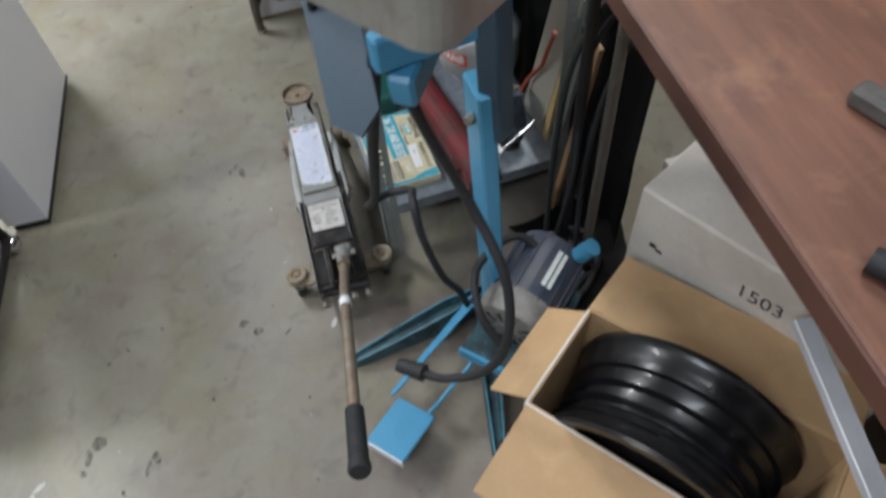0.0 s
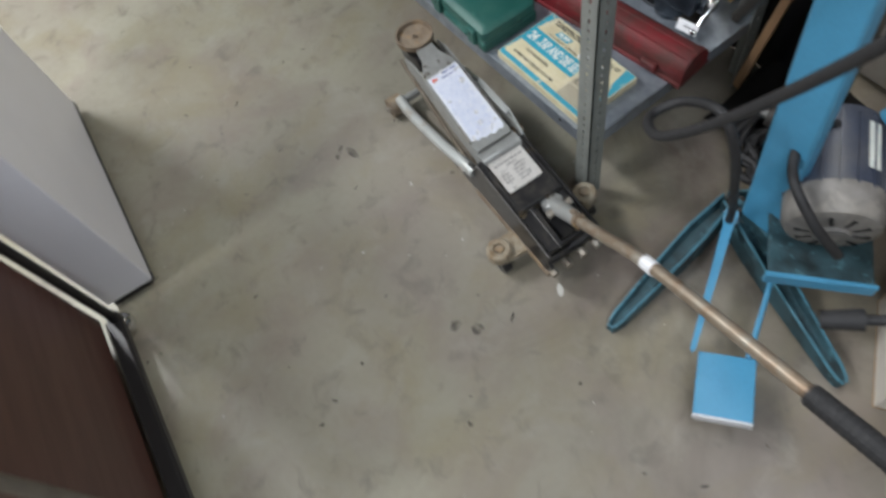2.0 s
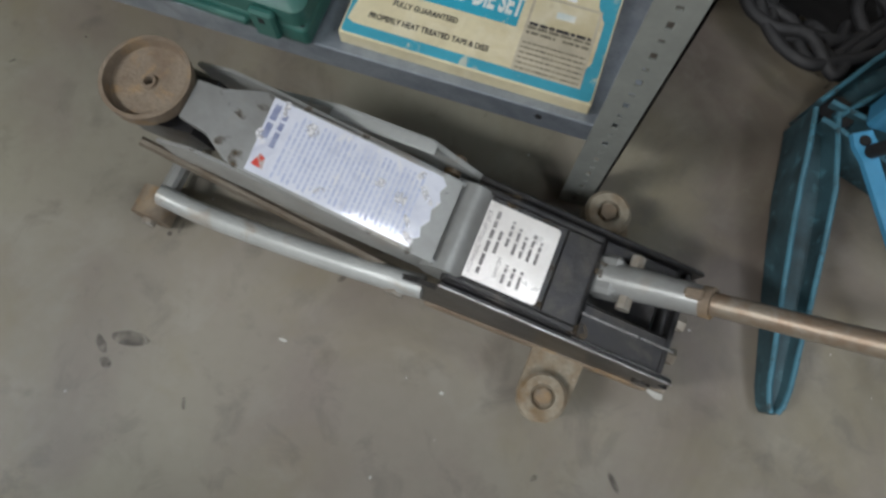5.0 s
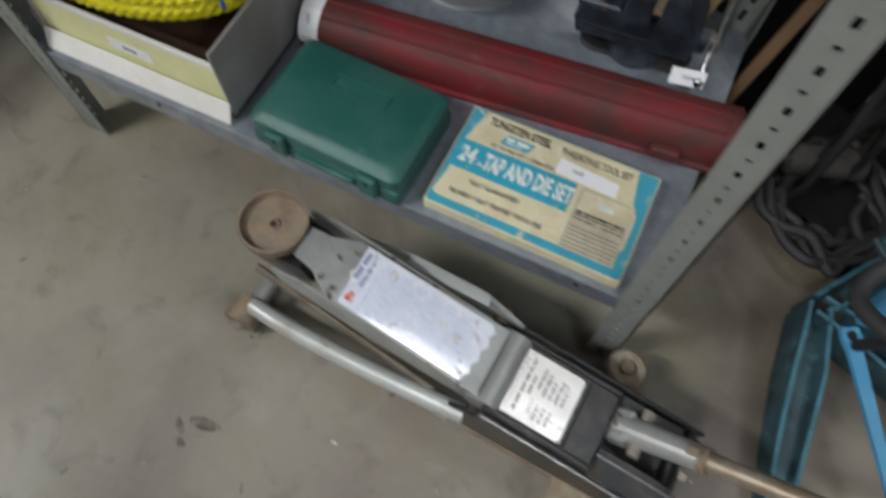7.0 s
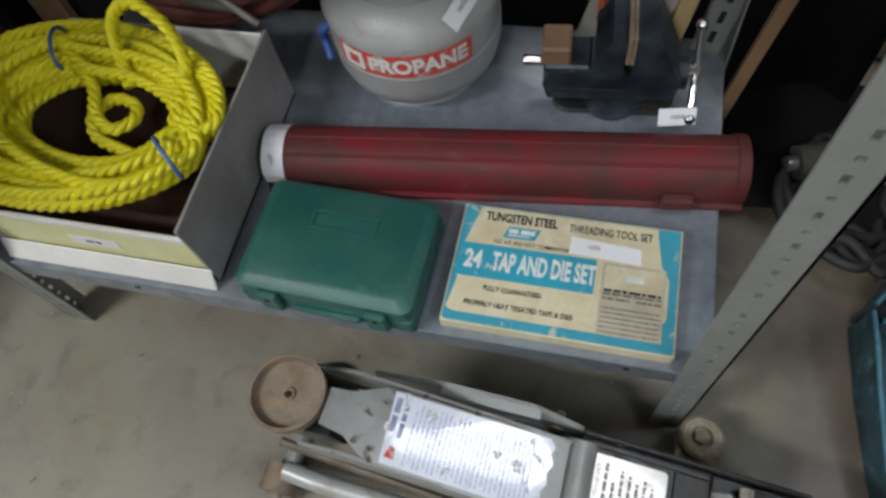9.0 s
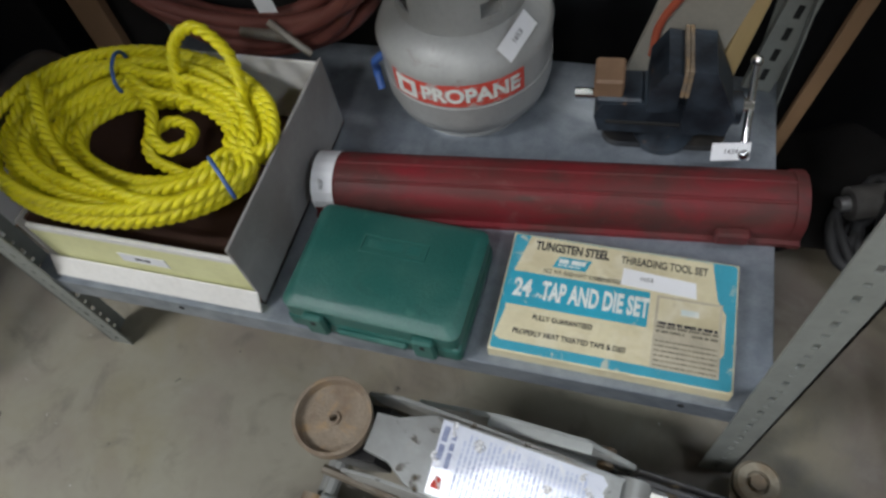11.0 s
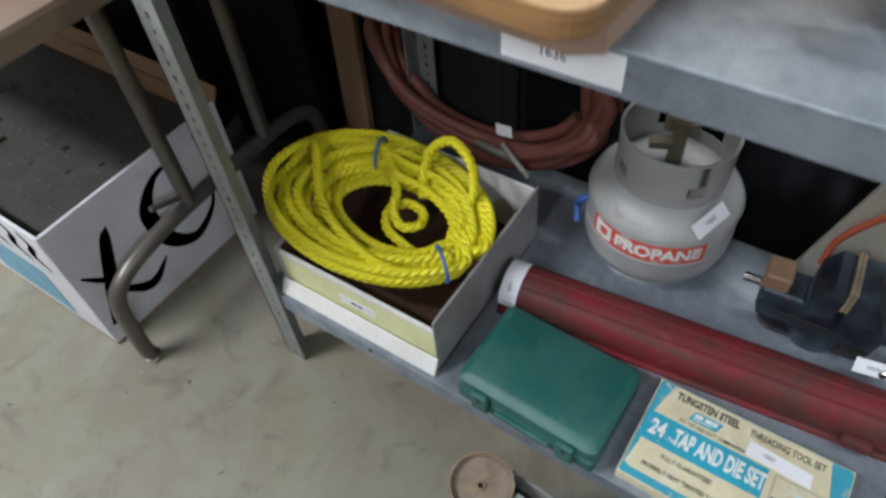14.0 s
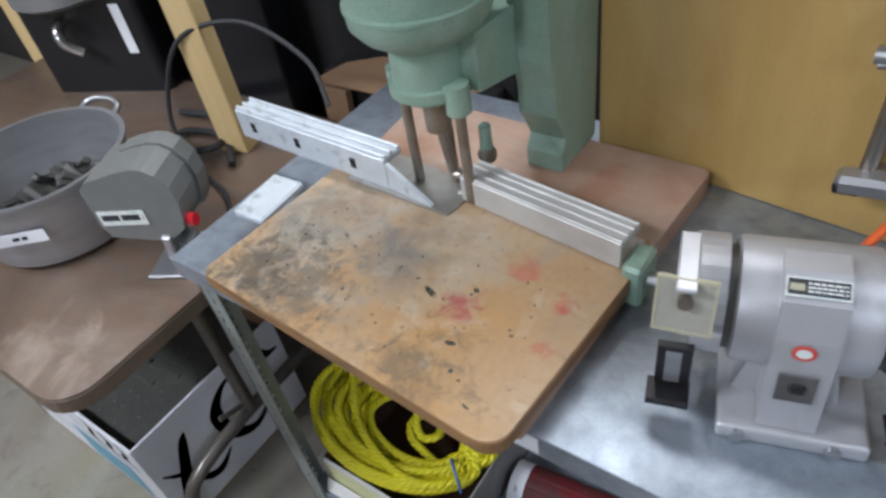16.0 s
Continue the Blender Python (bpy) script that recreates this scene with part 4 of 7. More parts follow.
dash_grey = material("dash_grey", (0.13, 0.13, 0.12), 0.6, second=(0.05, 0.05, 0.05), scale=60, amount=0.9)
enamel_white = material("enamel_white", (0.72, 0.72, 0.77), 0.35, second=(0.66, 0.66, 0.70), scale=4, fine_amount=0.03, bump=0.03)
dark_brown = material("dark_brown", (0.075, 0.030, 0.022), 0.4, second=(0.045, 0.018, 0.014), scale=5, grain=(1, 1, 8), bump=0.05)
black_metal = material("black_metal", (0.018, 0.017, 0.018), 0.38, 0.3, scale=20)
chrome = material("chrome", (0.72, 0.72, 0.72), 0.14, 1.0, scale=30, fine_amount=0.05, bump=0.02)
TABLE = 0.80

soil_or_shade(laminate, [((0.085, 0.058, 0.042), 4.5, 0.46, 0.66, 0.75), ((0.34, 0.275, 0.22), 7, 0.50, 0.68, 0.8, (-0.75, -0.20, 0.80), 0.26), ((0.30, 0.25, 0.21), 3, 0.54, 0.76, 0.5)])
soil_or_shade(carton_white, [((0.50, 0.47, 0.42), 9, 0.54, 0.78, 0.5)])


def side_table():
    t = thing("folding_table", pose(0, 0, 0), "brown wood-laminate table on bent steel tube legs", "table")
    top = part("tabletop", prism(bmesh.new(), [(x - 1.215, y + 0.095) for x, y in rounded(1.10, 0.70, 0.06, 6)], TABLE - 0.006, TABLE), laminate, t, "worn brown wood-grain laminate top")
    part("edge_band", prism(bmesh.new(), [(x - 1.215, y + 0.095) for x, y in rounded(1.104, 0.704, 0.062, 6)], TABLE - 0.030, TABLE - 0.0055), table_edge, top, "dark worn edge band")
    for x in (-0.885, -1.62):
        leg = smooth_path([(x, -0.166, 0.012), (x, -0.168, 0.05), (x, -0.160, 0.17), (x, -0.130, 0.215), (x, -0.06, 0.238), (x, 0.05, 0.250), (x, 0.26, 0.252), (x, 0.36, 0.240), (x, 0.405, 0.20), (x, 0.418, 0.10), (x, 0.42, 0.012)], 7)
        part("sled_leg", sweep(bmesh.new(), leg, 0.0155, 14), tube_brown, t, "bent brown steel tube leg", True)
        for y in (0.052, 0.262):
            part("upright", C((x, y, 0.25), (x, y, TABLE - 0.03), 0.0145, seg=14), tube_brown, t, smooth=True)
        part("upright_brace", C((x, -0.02, 0.30), (x, 0.052, 0.272), 0.006, seg=8), tube_brown, t, smooth=True)
        for y in (-0.166, 0.42):
            part("foot", lathe(bmesh.new(), [(0.017, 0.0), (0.019, 0.004), (0.018, 0.014)], 14, pose(x, y, 0)), chrome if y < 0 else rubber, t, smooth=True)


def packing_carton():
    t = thing("open_carton", pose(-1.275, 0.025, 0), "open white cardboard carton with black lettering, dark foam inside", "carton")
    hx, hy, h, th = 0.305, 0.208, 0.330, 0.006
    part("bottom", B((-hx, -hy, 0), (hx, hy, th)), carton_brown, t)
    east = part("wall", B((hx - th, -hy, th), (hx, hy, h), 0.001), carton_white, t, "white wall with large black script")
    south = part("wall", B((-hx, -hy, th), (hx - th, -hy + th, h), 0.001), carton_white, t, "white wall with a blue patch and black script")
    part("wall", B((-hx, hy - th, th), (hx - th, hy, h), 0.001), carton_brown, t)
    part("wall", B((-hx, -hy + th, th), (-hx + th, hy - th, h), 0.001), carton_white, t)
    for lo, hi, m in (((-hx + 0.1, 0, 0), (hx, 0.005, 0.030), pose(0, hy, h, -28)), ((0, -hy, 0), (0.005, hy, 0.20), pose(-hx, 0, h, 0, -35))):
        part("flap", B(lo, hi, 0, m), carton_brown if hi[0] > 0.1 else carton_white, t, "brown raised flap")
    bm = box(bmesh.new(), (-hx + 0.010, -hy + 0.010, 0.02), (hx - 0.010, hy - 0.010, h - 0.045))
    rng = random.Random(8)
    for i in range(26):
        x, y = rng.uniform(-hx + 0.05, hx - 0.06), rng.uniform(-hy + 0.04, hy - 0.04)
        box(bm, (x - 0.03, y - 0.006, h - 0.05), (x + 0.03, y + 0.006, h - 0.05 + rng.uniform(0.006, 0.02)), 0, pose(0, 0, 0, 0, 0, rng.uniform(-3, 3)))
    part("packing", bm, packing_dark, t, "dark foam packing")
    dashes = bars([(-hx + 0.06 + 0.031 * i + 0.011 * (k % 3), -hx + 0.066 + 0.031 * i + 0.011 * (k % 3), -hy + 0.04 + 0.036 * k, 0.0035) for k in range(10) for i in range(15) if (i * 7 + k * 5) % 4], pose(0, 0, h - 0.0448), dash_grey, t, 19, "pale_dashes")
    tagged(dashes, kind="stuff")
    part("inner_flap", B((-hx + 0.02, -hy + 0.02, h - 0.045), (-0.06, -0.05, h - 0.040), 0, pose(0, 0, 0.006, 2, 3)), carton_brown, t, "torn brown inner flap")
    # broad brush script on the east wall, as plain strokes
    def stroke(pts, widths, parent, m):
        line = smooth_path([(p[0], p[1], 0) for p in pts], 8)
        bm, left, right = bmesh.new(), [], []
        n = len(line)
        for i, p in enumerate(line):
            d = (line[min(i + 1, n - 1)] - line[max(i - 1, 0)]).normalized()
            f = i / (n - 1) * (len(widths) - 1)
            k = min(int(f), len(widths) - 2)
            w = widths[k] + (widths[k + 1] - widths[k]) * (f - k)
            s = Vector((-d.y, d.x, 0)) * w
            left.append(bm.verts.new(p + s))
            right.append(bm.verts.new(p - s))
        for i in range(n - 1):
            bm.faces.new((left[i], left[i + 1], right[i + 1], right[i]))
        bmesh.ops.solidify(bm, geom=list(bm.faces), thickness=0.0004)
        part("script_stroke", bm, ink, parent, m=m)
    east_m = pose(hx + 0.0008, 0, 0, 90, 0, 90)
    stroke([(-0.185, 0.05), (-0.15, 0.14), (-0.115, 0.235), (-0.10, 0.26)], [0.010, 0.016, 0.012, 0.002], east, east_m)
    stroke([(-0.190, 0.20), (-0.165, 0.17), (-0.14, 0.145), (-0.12, 0.14)], [0.002, 0.006, 0.006, 0.002], east, east_m)
    stroke([(-0.150, 0.125), (-0.10, 0.075), (-0.07, 0.07), (-0.03, 0.10)], [0.004, 0.012, 0.012, 0.002], east, east_m)
    stroke([(0.07, 0.285), (0.02, 0.275), (-0.02, 0.22), (-0.005, 0.13), (0.05, 0.085), (0.11, 0.12), (0.135, 0.18)], [0.003, 0.008, 0.018, 0.017, 0.012, 0.006, 0.001], east, east_m)
    stroke([(0.135, 0.30), (0.155, 0.25), (0.19, 0.24)], [0.004, 0.012, 0.003], east, east_m)
    south_m = pose(0, -hy - 0.0008, 0, 90, 0, 0)
    part("blue_patch", B((-0.06, 0.03, 0), (0.19, 0.17, 0.0006), 0, south_m), carton_blue, south, "blue printed patch")
    for x in (0.10, 0.17, 0.23):
        stroke([(x, 0.31), (x + 0.02, 0.28), (x - 0.005, 0.24), (x + 0.03, 0.21)], [0.003, 0.008, 0.010, 0.002], south, south_m)


def white_cabinet():
    t = thing("white_cabinet", pose(-0.190, -0.935, 0, 0, 0, -4.8), "slim white metal cabinet standing on the floor", "cabinet")
    part("body", B((-0.690, -0.120, 0.030), (0, 0, 1.35), 0.004, segments=2), enamel_white, t)
    part("plinth", B((-0.680, -0.112, 0), (-0.012, -0.010, 0.032)), black_metal, t, "black recessed plinth")
    part("edge_seal", B((-0.690, -0.001, 0.024), (0.001, 0.0025, 0.036)), black_metal, t)
    part("lock", C((-0.20, 0, 0.62), (-0.20, 0.006, 0.62), 0.009, seg=16), chrome, t)


def rolling_stand():
    t = thing("rolling_stand", pose(0, 0, 0), "dark brown stand with tubular frame on chrome ball feet", "stand")
    for x, y, mat in ((0.398, -1.095, chrome), (-0.130, -1.043, black_metal)):
        leg = part("leg", C((x, y, 0.05), (x - 0.05, y - 0.03, 0.80), 0.011, seg=14), mat if mat is black_metal else tube_brown, t, "tubular leg", True)
        ball = bmesh.new()
        bmesh.ops.create_uvsphere(ball, u_segments=20, v_segments=14, radius=0.028, matrix=pose(x, y, 0.028))
        part("ball_foot", ball, chrome, leg, "shiny chrome ball foot", True)
        part("collar", C((x, y, 0.052), (x - 0.002, y - 0.001, 0.075), 0.015, seg=14), black_metal, leg, smooth=True)
    # Added black rail, drawn for the brown panel's lower edge in shadow.
    part("shade_rail", B((-0.26, -0.020, 0), (0.25, 0.020, 0.030), 0.006, pose(0.125, -1.075, 0.040, 0, 0, -5.6)), black_metal, t, "black rail standing for the panel's shaded lower edge")
    part("panel", B((-0.25, -0.40, 0), (0.245, -0.020, 0.62), 0.004, pose(0.110, -1.075, 0.075, 0, 0, -5.6)), dark_brown, t, "dark brown wooden body")
    part("top_trim", B((-0.27, -0.41, 0.62), (0.262, 0.0, 0.650), 0.008, pose(0.100, -1.078, 0.075, 0, 0, -5.6)), tube_brown, t, "metal trimmed top")


side_table()
packing_carton()
white_cabinet()
rolling_stand()


# ---- things on the upper shelf and the table ----
ply = material("ply", (0.42, 0.255, 0.115), 0.5, second=(0.42, 0.31, 0.19), scale=6, amount=0.9, fine=120, fine_amount=0.16, bump=0.14)
ply_edge = material("ply_edge", (0.28, 0.15, 0.055), 0.5, second=(0.14, 0.075, 0.035), scale=60, amount=0.9, grain=(0.2, 0.2, 2))
base_ply = material("base_ply", (0.34, 0.19, 0.12), 0.5, second=(0.26, 0.14, 0.085), scale=8, grain=(1, 7, 1))
golden_ply = material("golden_ply", (0.47, 0.31, 0.10), 0.5, second=(0.40, 0.25, 0.075), scale=3.5, amount=0.8, grain=(6, 1, 1), fine=70, fine_amount=0.1, bump=0.05)
paint_dark = stain("paint_dark", (0.07, 0.072, 0.068), 90, 0.34, 0.5)
paint_red = stain("paint_red", (0.42, 0.05, 0.045), 80, 0.40, 0.56)
grey_stain = stain("grey_stain", (0.20, 0.19, 0.165), 45, 0.40, 0.68)
hammer_green = material("hammer_green", (0.24, 0.36, 0.275), 0.38, 0.1, second=(0.31, 0.42, 0.34), scale=40, amount=0.8, fine=420, fine_amount=0.3, bump=0.35, worn=(0.42, 0.46, 0.40), edge=0.69)
bare_steel = material("bare_steel", (0.34, 0.31, 0.27), 0.4, 0.85, second=(0.22, 0.17, 0.12), scale=40)
sheet_alu = material("sheet_alu", (0.40, 0.39, 0.36), 0.4, 0.5, second=(0.30, 0.28, 0.24), scale=16, amount=0.8, fine=200, fine_amount=0.15, bump=0.08)
fence_alu = material("fence_alu", (0.52, 0.51, 0.48), 0.45, 0.25, second=(0.42, 0.40, 0.37), scale=18, amount=0.8, fine=200, fine_amount=0.12, bump=0.06, worn=(0.34, 0.32, 0.29), edge=0.64)
fence_white = material("fence_white", (0.60, 0.64, 0.67), 0.4, 0.2, second=(0.48, 0.51, 0.54), scale=22, worn=(0.3, 0.31, 0.31), edge=0.62)
silver_paint = material("silver_paint", (0.50, 0.50, 0.51), 0.42, 0.4, second=(0.43, 0.43, 0.45), scale=20, fine=500, fine_amount=0.1, bump=0.06)
shield_plastic = material("shield_plastic", (0.37, 0.355, 0.30), 0.3, second=(0.31, 0.30, 0.255), scale=20)
old_yellow = material("old_yellow", (0.46, 0.43, 0.30), 0.4, scale=30)
grit_stone = material("grit_stone", (0.20, 0.19, 0.18), 0.9, fine=700, fine_amount=0.5, bump=0.6, scale=40)
cast_alu = material("cast_alu", (0.44, 0.44, 0.45), 0.36, 0.75, second=(0.34, 0.34, 0.35), scale=9, amount=0.7, grain=(1, 1, 5), fine=160, bump=0.1)
stapler_grey = material("stapler_grey", (0.19, 0.195, 0.185), 0.4, 0.2, second=(0.235, 0.24, 0.23), scale=30, fine=400, fine_amount=0.25, bump=0.25)
plate_grey = material("plate_grey", (0.34, 0.36, 0.40), 0.4, 0.2, second=(0.46, 0.48, 0.52), scale=60, amount=0.8)
red_button = material("red_button", (0.6, 0.02, 0.03), 0.3, scale=60)
pine = material("pine", (0.60, 0.44, 0.21), 0.55, second=(0.50, 0.34, 0.14), scale=5, grain=(8, 8, 0.6), fine=60, bump=0.06)
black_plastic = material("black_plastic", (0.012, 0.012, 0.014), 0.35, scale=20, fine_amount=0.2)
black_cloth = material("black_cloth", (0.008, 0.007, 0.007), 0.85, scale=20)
orange_cord = material("orange_cord", (0.75, 0.12, 0.02), 0.4, scale=40)
junk = material("junk", (0.10, 0.095, 0.09), 0.5, 0.3, second=(0.15, 0.145, 0.14), scale=30, amount=0.9)

soil_or_shade(ply, [((0.46, 0.26, 0.09), 5, 0.46, 0.64, 0.6, (-0.20, -0.07, 0.95), 0.22), ((0.50, 0.42, 0.31), 9, 0.42, 0.66, 0.6, (-0.26, 0.12, 0.95), 0.22), ((0.34, 0.32, 0.27), 11, 0.42, 0.66, 0.75, (-0.41, 0.10, 0.95), 0.26),
           ((0.14, 0.135, 0.12), 26, 0.42, 0.78, 0.75, (-0.47, 0.08, 0.95), 0.22), ((0.12, 0.105, 0.08), 60, 0.50, 0.66, 0.7, (-0.40, -0.02, 0.95), 0.22), ((0.17, 0.165, 0.15), 20, 0.46, 0.70, 0.75, (-0.31, 0.08, 0.95), 0.14), ((0.13, 0.12, 0.10), 17, 0.50, 0.72, 0.6, (-0.44, 0.14, 0.95), 0.16),
           ((0.34, 0.045, 0.045), 42, 0.50, 0.70, 0.85, (-0.205, 0.040, 0.95), 0.07), ((0.42, 0.045, 0.04), 34, 0.48, 0.66, 0.85, (-0.103, 0.088, 0.95), 0.045), ((0.44, 0.10, 0.08), 26, 0.44, 0.62, 0.6, (-0.165, 0.118, 0.95), 0.045),
           ((0.40, 0.10, 0.07), 40, 0.48, 0.62, 0.6, (-0.10, 0.03, 0.95), 0.035), ((0.12, 0.105, 0.08), 110, 0.60, 0.70, 0.55), ((0.40, 0.20, 0.06), 14, 0.50, 0.74, 0.45), ((0.19, 0.165, 0.13), 9, 0.52, 0.76, 0.55), ((0.075, 0.065, 0.05), 48, 0.52, 0.66, 0.75, (-0.46, -0.02, 0.95), 0.20), ((0.085, 0.075, 0.06), 30, 0.56, 0.72, 0.6, (-0.20, -0.05, 0.95), 0.22), ((0.60, 0.53, 0.43), 18, 0.56, 0.76, 0.5)])
soil_or_shade(golden_ply, [((0.56, 0.44, 0.22), 2.2, 0.46, 0.66, 0.6), ((0.36, 0.24, 0.09), 4.0, 0.54, 0.76, 0.4)])
soil_or_shade(sheet_alu, [((0.50, 0.50, 0.49), 8, 0.48, 0.70, 0.6), ((0.22, 0.18, 0.14), 26, 0.58, 0.72, 0.6)])
soil_or_shade(hammer_green, [((0.32, 0.42, 0.34), 6, 0.48, 0.70, 0.5), ((0.14, 0.17, 0.13), 17, 0.58, 0.76, 0.6)])
soil_or_shade(base_ply, [((0.44, 0.34, 0.27), 6, 0.40, 0.66, 0.8)])
soil_or_shade(fence_white, [((0.25, 0.26, 0.26), 34, 0.56, 0.68, 0.7)])
soil_or_shade(silver_paint, [((0.36, 0.35, 0.34), 14, 0.52, 0.74, 0.5)])
soil_or_shade(galvanised, [((0.46, 0.50, 0.55), 10, 0.50, 0.72, 0.55), ((0.17, 0.18, 0.20), 22, 0.56, 0.74, 0.5)])


def router():
    t = thing("overarm_router", pose(0, 0, 0), "green cast-iron overarm router with a paint-stained plywood table", "router")
    z0 = 0.930
    lower = part("base_board", prism(bmesh.new(), [(-0.490, -0.030), (-0.105, -0.052), (-0.085, -0.04), (-0.052, 0.390), (-0.060, 0.398), (-0.520, 0.410)], HIGH + 0.0008, z0 - 0.0006), base_ply, t, "brown plywood base board")
    outline = [(-0.524, -0.046), (-0.512, -0.058), (-0.112, -0.088)]
    for k in range(7):
        a = radians(-88 + 88 * k / 6)
        outline.append((-0.104 + 0.026 * math.cos(a), -0.062 + 0.026 * math.sin(a)))
    outline += [(-0.060, 0.160), (-0.066, 0.225), (-0.505, 0.205)]
    z = 0.948
    table = part("router_table", prism(bmesh.new(), outline, z - 0.0185, z - 0.0012), ply_edge, t, "layered plywood edge")
    c = Vector((-0.30, 0.07, 0))
    top = part("table_face", prism(bmesh.new(), [(c.x + (x - c.x) * 0.994, c.y + (y - c.y) * 0.992) for x, y in outline], z - 0.0012, z), ply, table, "orange-brown plywood face, stained with paint")
    rng = random.Random(12)
    drips = spots("dark_paint", [(-0.245, 0.045, 0.008), (-0.185, -0.005, 0.005), (-0.165, -0.034, 0.003), (-0.20, 0.07, 0.004), (-0.13, -0.062, 0.003)]
                  + [(rng.uniform(-0.46, -0.12), rng.uniform(-0.05, 0.12), rng.uniform(0.0008, 0.0022)) for _ in range(60)], z, paint_dark, top, 2)
    tagged(drips, kind="stuff")
    # sheet-metal insert and fence
    part("metal_insert", prism(bmesh.new(), [(-0.470, 0.168), (-0.300, 0.160), (-0.290, 0.225), (-0.460, 0.245)], z + 0.0003, z + 0.0035), sheet_alu, t, "grey sheet-metal insert")
    rm = pose(-0.300, 0.196, z + 0.0006, 0, 0, -7.5)
    right_fence = part("fence", B((0, 0, 0), (0.226, 0.005, 0.036), 0.001, rm), fence_alu, t, "dull aluminium right-hand fence")
    part("fence_top", B((0, 0.005, 0.026), (0.226, 0.042, 0.036), 0.002, rm), fence_alu, right_fence)
    for v in (0.004, 0.016, 0.028, 0.038):
        part("fence_ridge", B((0, v - 0.0018, 0.036), (0.226, v + 0.0018, 0.0385), 0.0008, rm), fence_alu, right_fence)
    part("fence_foot", B((-0.012, 0.005, 0), (0.226, 0.052, 0.004), 0.001, rm), fence_alu, right_fence)
    part("clamp_block", B((-0.072, 0.158, 0.905), (-0.048, 0.205, 0.962), 0.004), hammer_green, t)
    part("clamp_bolt", C((-0.048, 0.18, 0.935), (-0.020, 0.182, 0.938), 0.008, seg=10), cast_alu, t)
    fence = part("fence", B((0, 0, 0), (0.300, 0.006, 0.046), 0.001, pose(-0.700, 0.186, z + 0.002, 0, 0, -2.5)), fence_white, t, "white painted steel fence")
    part("fence_top", B((0, 0.006, 0.036), (0.300, 0.036, 0.046), 0.002, pose(-0.700, 0.186, z + 0.002, 0, 0, -2.5)), fence_white, fence)
    for v in (0.004, 0.016, 0.030):
        part("fence_ridge", B((0, v, 0.046), (0.300, v + 0.004, 0.0505), 0.001, pose(-0.700, 0.186, z + 0.002, 0, 0, -2.5)), fence_white, fence)
    part("fence_tail", prism(bmesh.new(), [(0, 0), (0.075, 0), (0.075, 0.004), (0.0, 0.040)], 0, 0.006, pose(-0.400, 0.180, z + 0.002, 90, 0, -8)), fence_white, fence)
    for u in (0.03, 0.125, 0.235):
        part("fence_slot", B((u, -0.0008, 0.016), (u + 0.010, 0.0002, 0.032), 0, pose(-0.700, 0.186, z + 0.002, 0, 0, -2.5)), hole_dark, fence)
    part("white_scrap", B((-0.558, 0.105, z - 0.010), (-0.500, 0.190, z + 0.002), 0.003, pose(0, 0, 0.004, 3, -2, 0)), fence_white, t, "dusty white plastic plate")
    # column, arm and head
    col = part("column", prism(bmesh.new(), [(0.318, 0.9305), (0.417, 0.9305), (0.421, 1.02), (0.425, 1.20), (0.412, 1.30), (0.405, 1.52), (0.296, 1.52), (0.296, 1.10), (0.306, 1.06), (0.306, 1.02), (0.318, 1.00), (0.330, 0.975), (0.318, 0.955)], -0.026, 0.026, pose(-0.248, 0, 0, 90, 0, 90)), hammer_green, t, "green hammered cast column")
    for k in range(4):
        part("nameplate_bar", B((-0.2225, 0.318, 1.185 + 0.022 * k), (-0.2205, 0.366, 1.198 + 0.022 * k)), rusty, col)
    part("knob", C((-0.300, 0.262, 0.985), (-0.300, 0.262, 1.020), 0.008, seg=12), hammer_green, t, smooth=True)
    part("knob_tip", lathe(bmesh.new(), [(0.011, 0), (0.013, 0.008), (0.010, 0.018)], 14, pose(-0.300, 0.262, 0.968)), bare_steel, t, smooth=True)
    part("arm", prism(bmesh.new(), [(0.215, 1.100), (0.310, 1.080), (0.325, 1.110), (0.315, 1.165), (0.215, 1.170)], -0.030, 0.030, pose(-0.296, 0, 0, 90, 0, 90)), hammer_green, t, smooth=False)
    part("upper_link", B((-0.320, 0.24, 1.235), (-0.262, 0.31, 1.48), 0.006), hammer_green, t)
    hx, hy = -0.331, 0.212
    head = part("motor_head", lathe(bmesh.new(), [(0.030, 1.158), (0.052, 1.163), (0.068, 1.174), (0.0790, 1.188), (0.0800, 1.204), (0.078, 1.206), (0.078, 1.46), (0.05, 1.50)], 48, pose(hx, hy, 0)), hammer_green, t, "green hammered round motor housing", True)
    part("housing_ring", lathe(bmesh.new(), [(0.0775, 1.203), (0.0815, 1.205), (0.0815, 1.209), (0.0775, 1.211)], 48, pose(hx, hy, 0)), hammer_green, head, smooth=True)
    part("round_badge", lathe(bmesh.new(), [(0.024, 0), (0.024, 0.002)], 24, pose(hx - 0.010, hy - 0.0778, 1.285, 90)), sticker_red, head, "round red and white badge")
    part("badge_centre", B((-0.020, -0.006, 0), (0.020, 0.012, 0.003), 0, pose(hx - 0.010, hy - 0.0778, 1.285, 90)), white_print, head)
    part("chip", lathe(bmesh.new(), [(0.006, 0), (0.006, 0.001)], 7, pose(hx + 0.019, hy - 0.0762, 1.245, 90, 0, 12)), hole_dark, head)
    neck = part("neck", lathe(bmesh.new(), [(0.028, 1.085), (0.040, 1.092), (0.044, 1.11), (0.043, 1.14), (0.042, 1.17)], 32, pose(hx, hy, 0)), hammer_green, t, smooth=True)
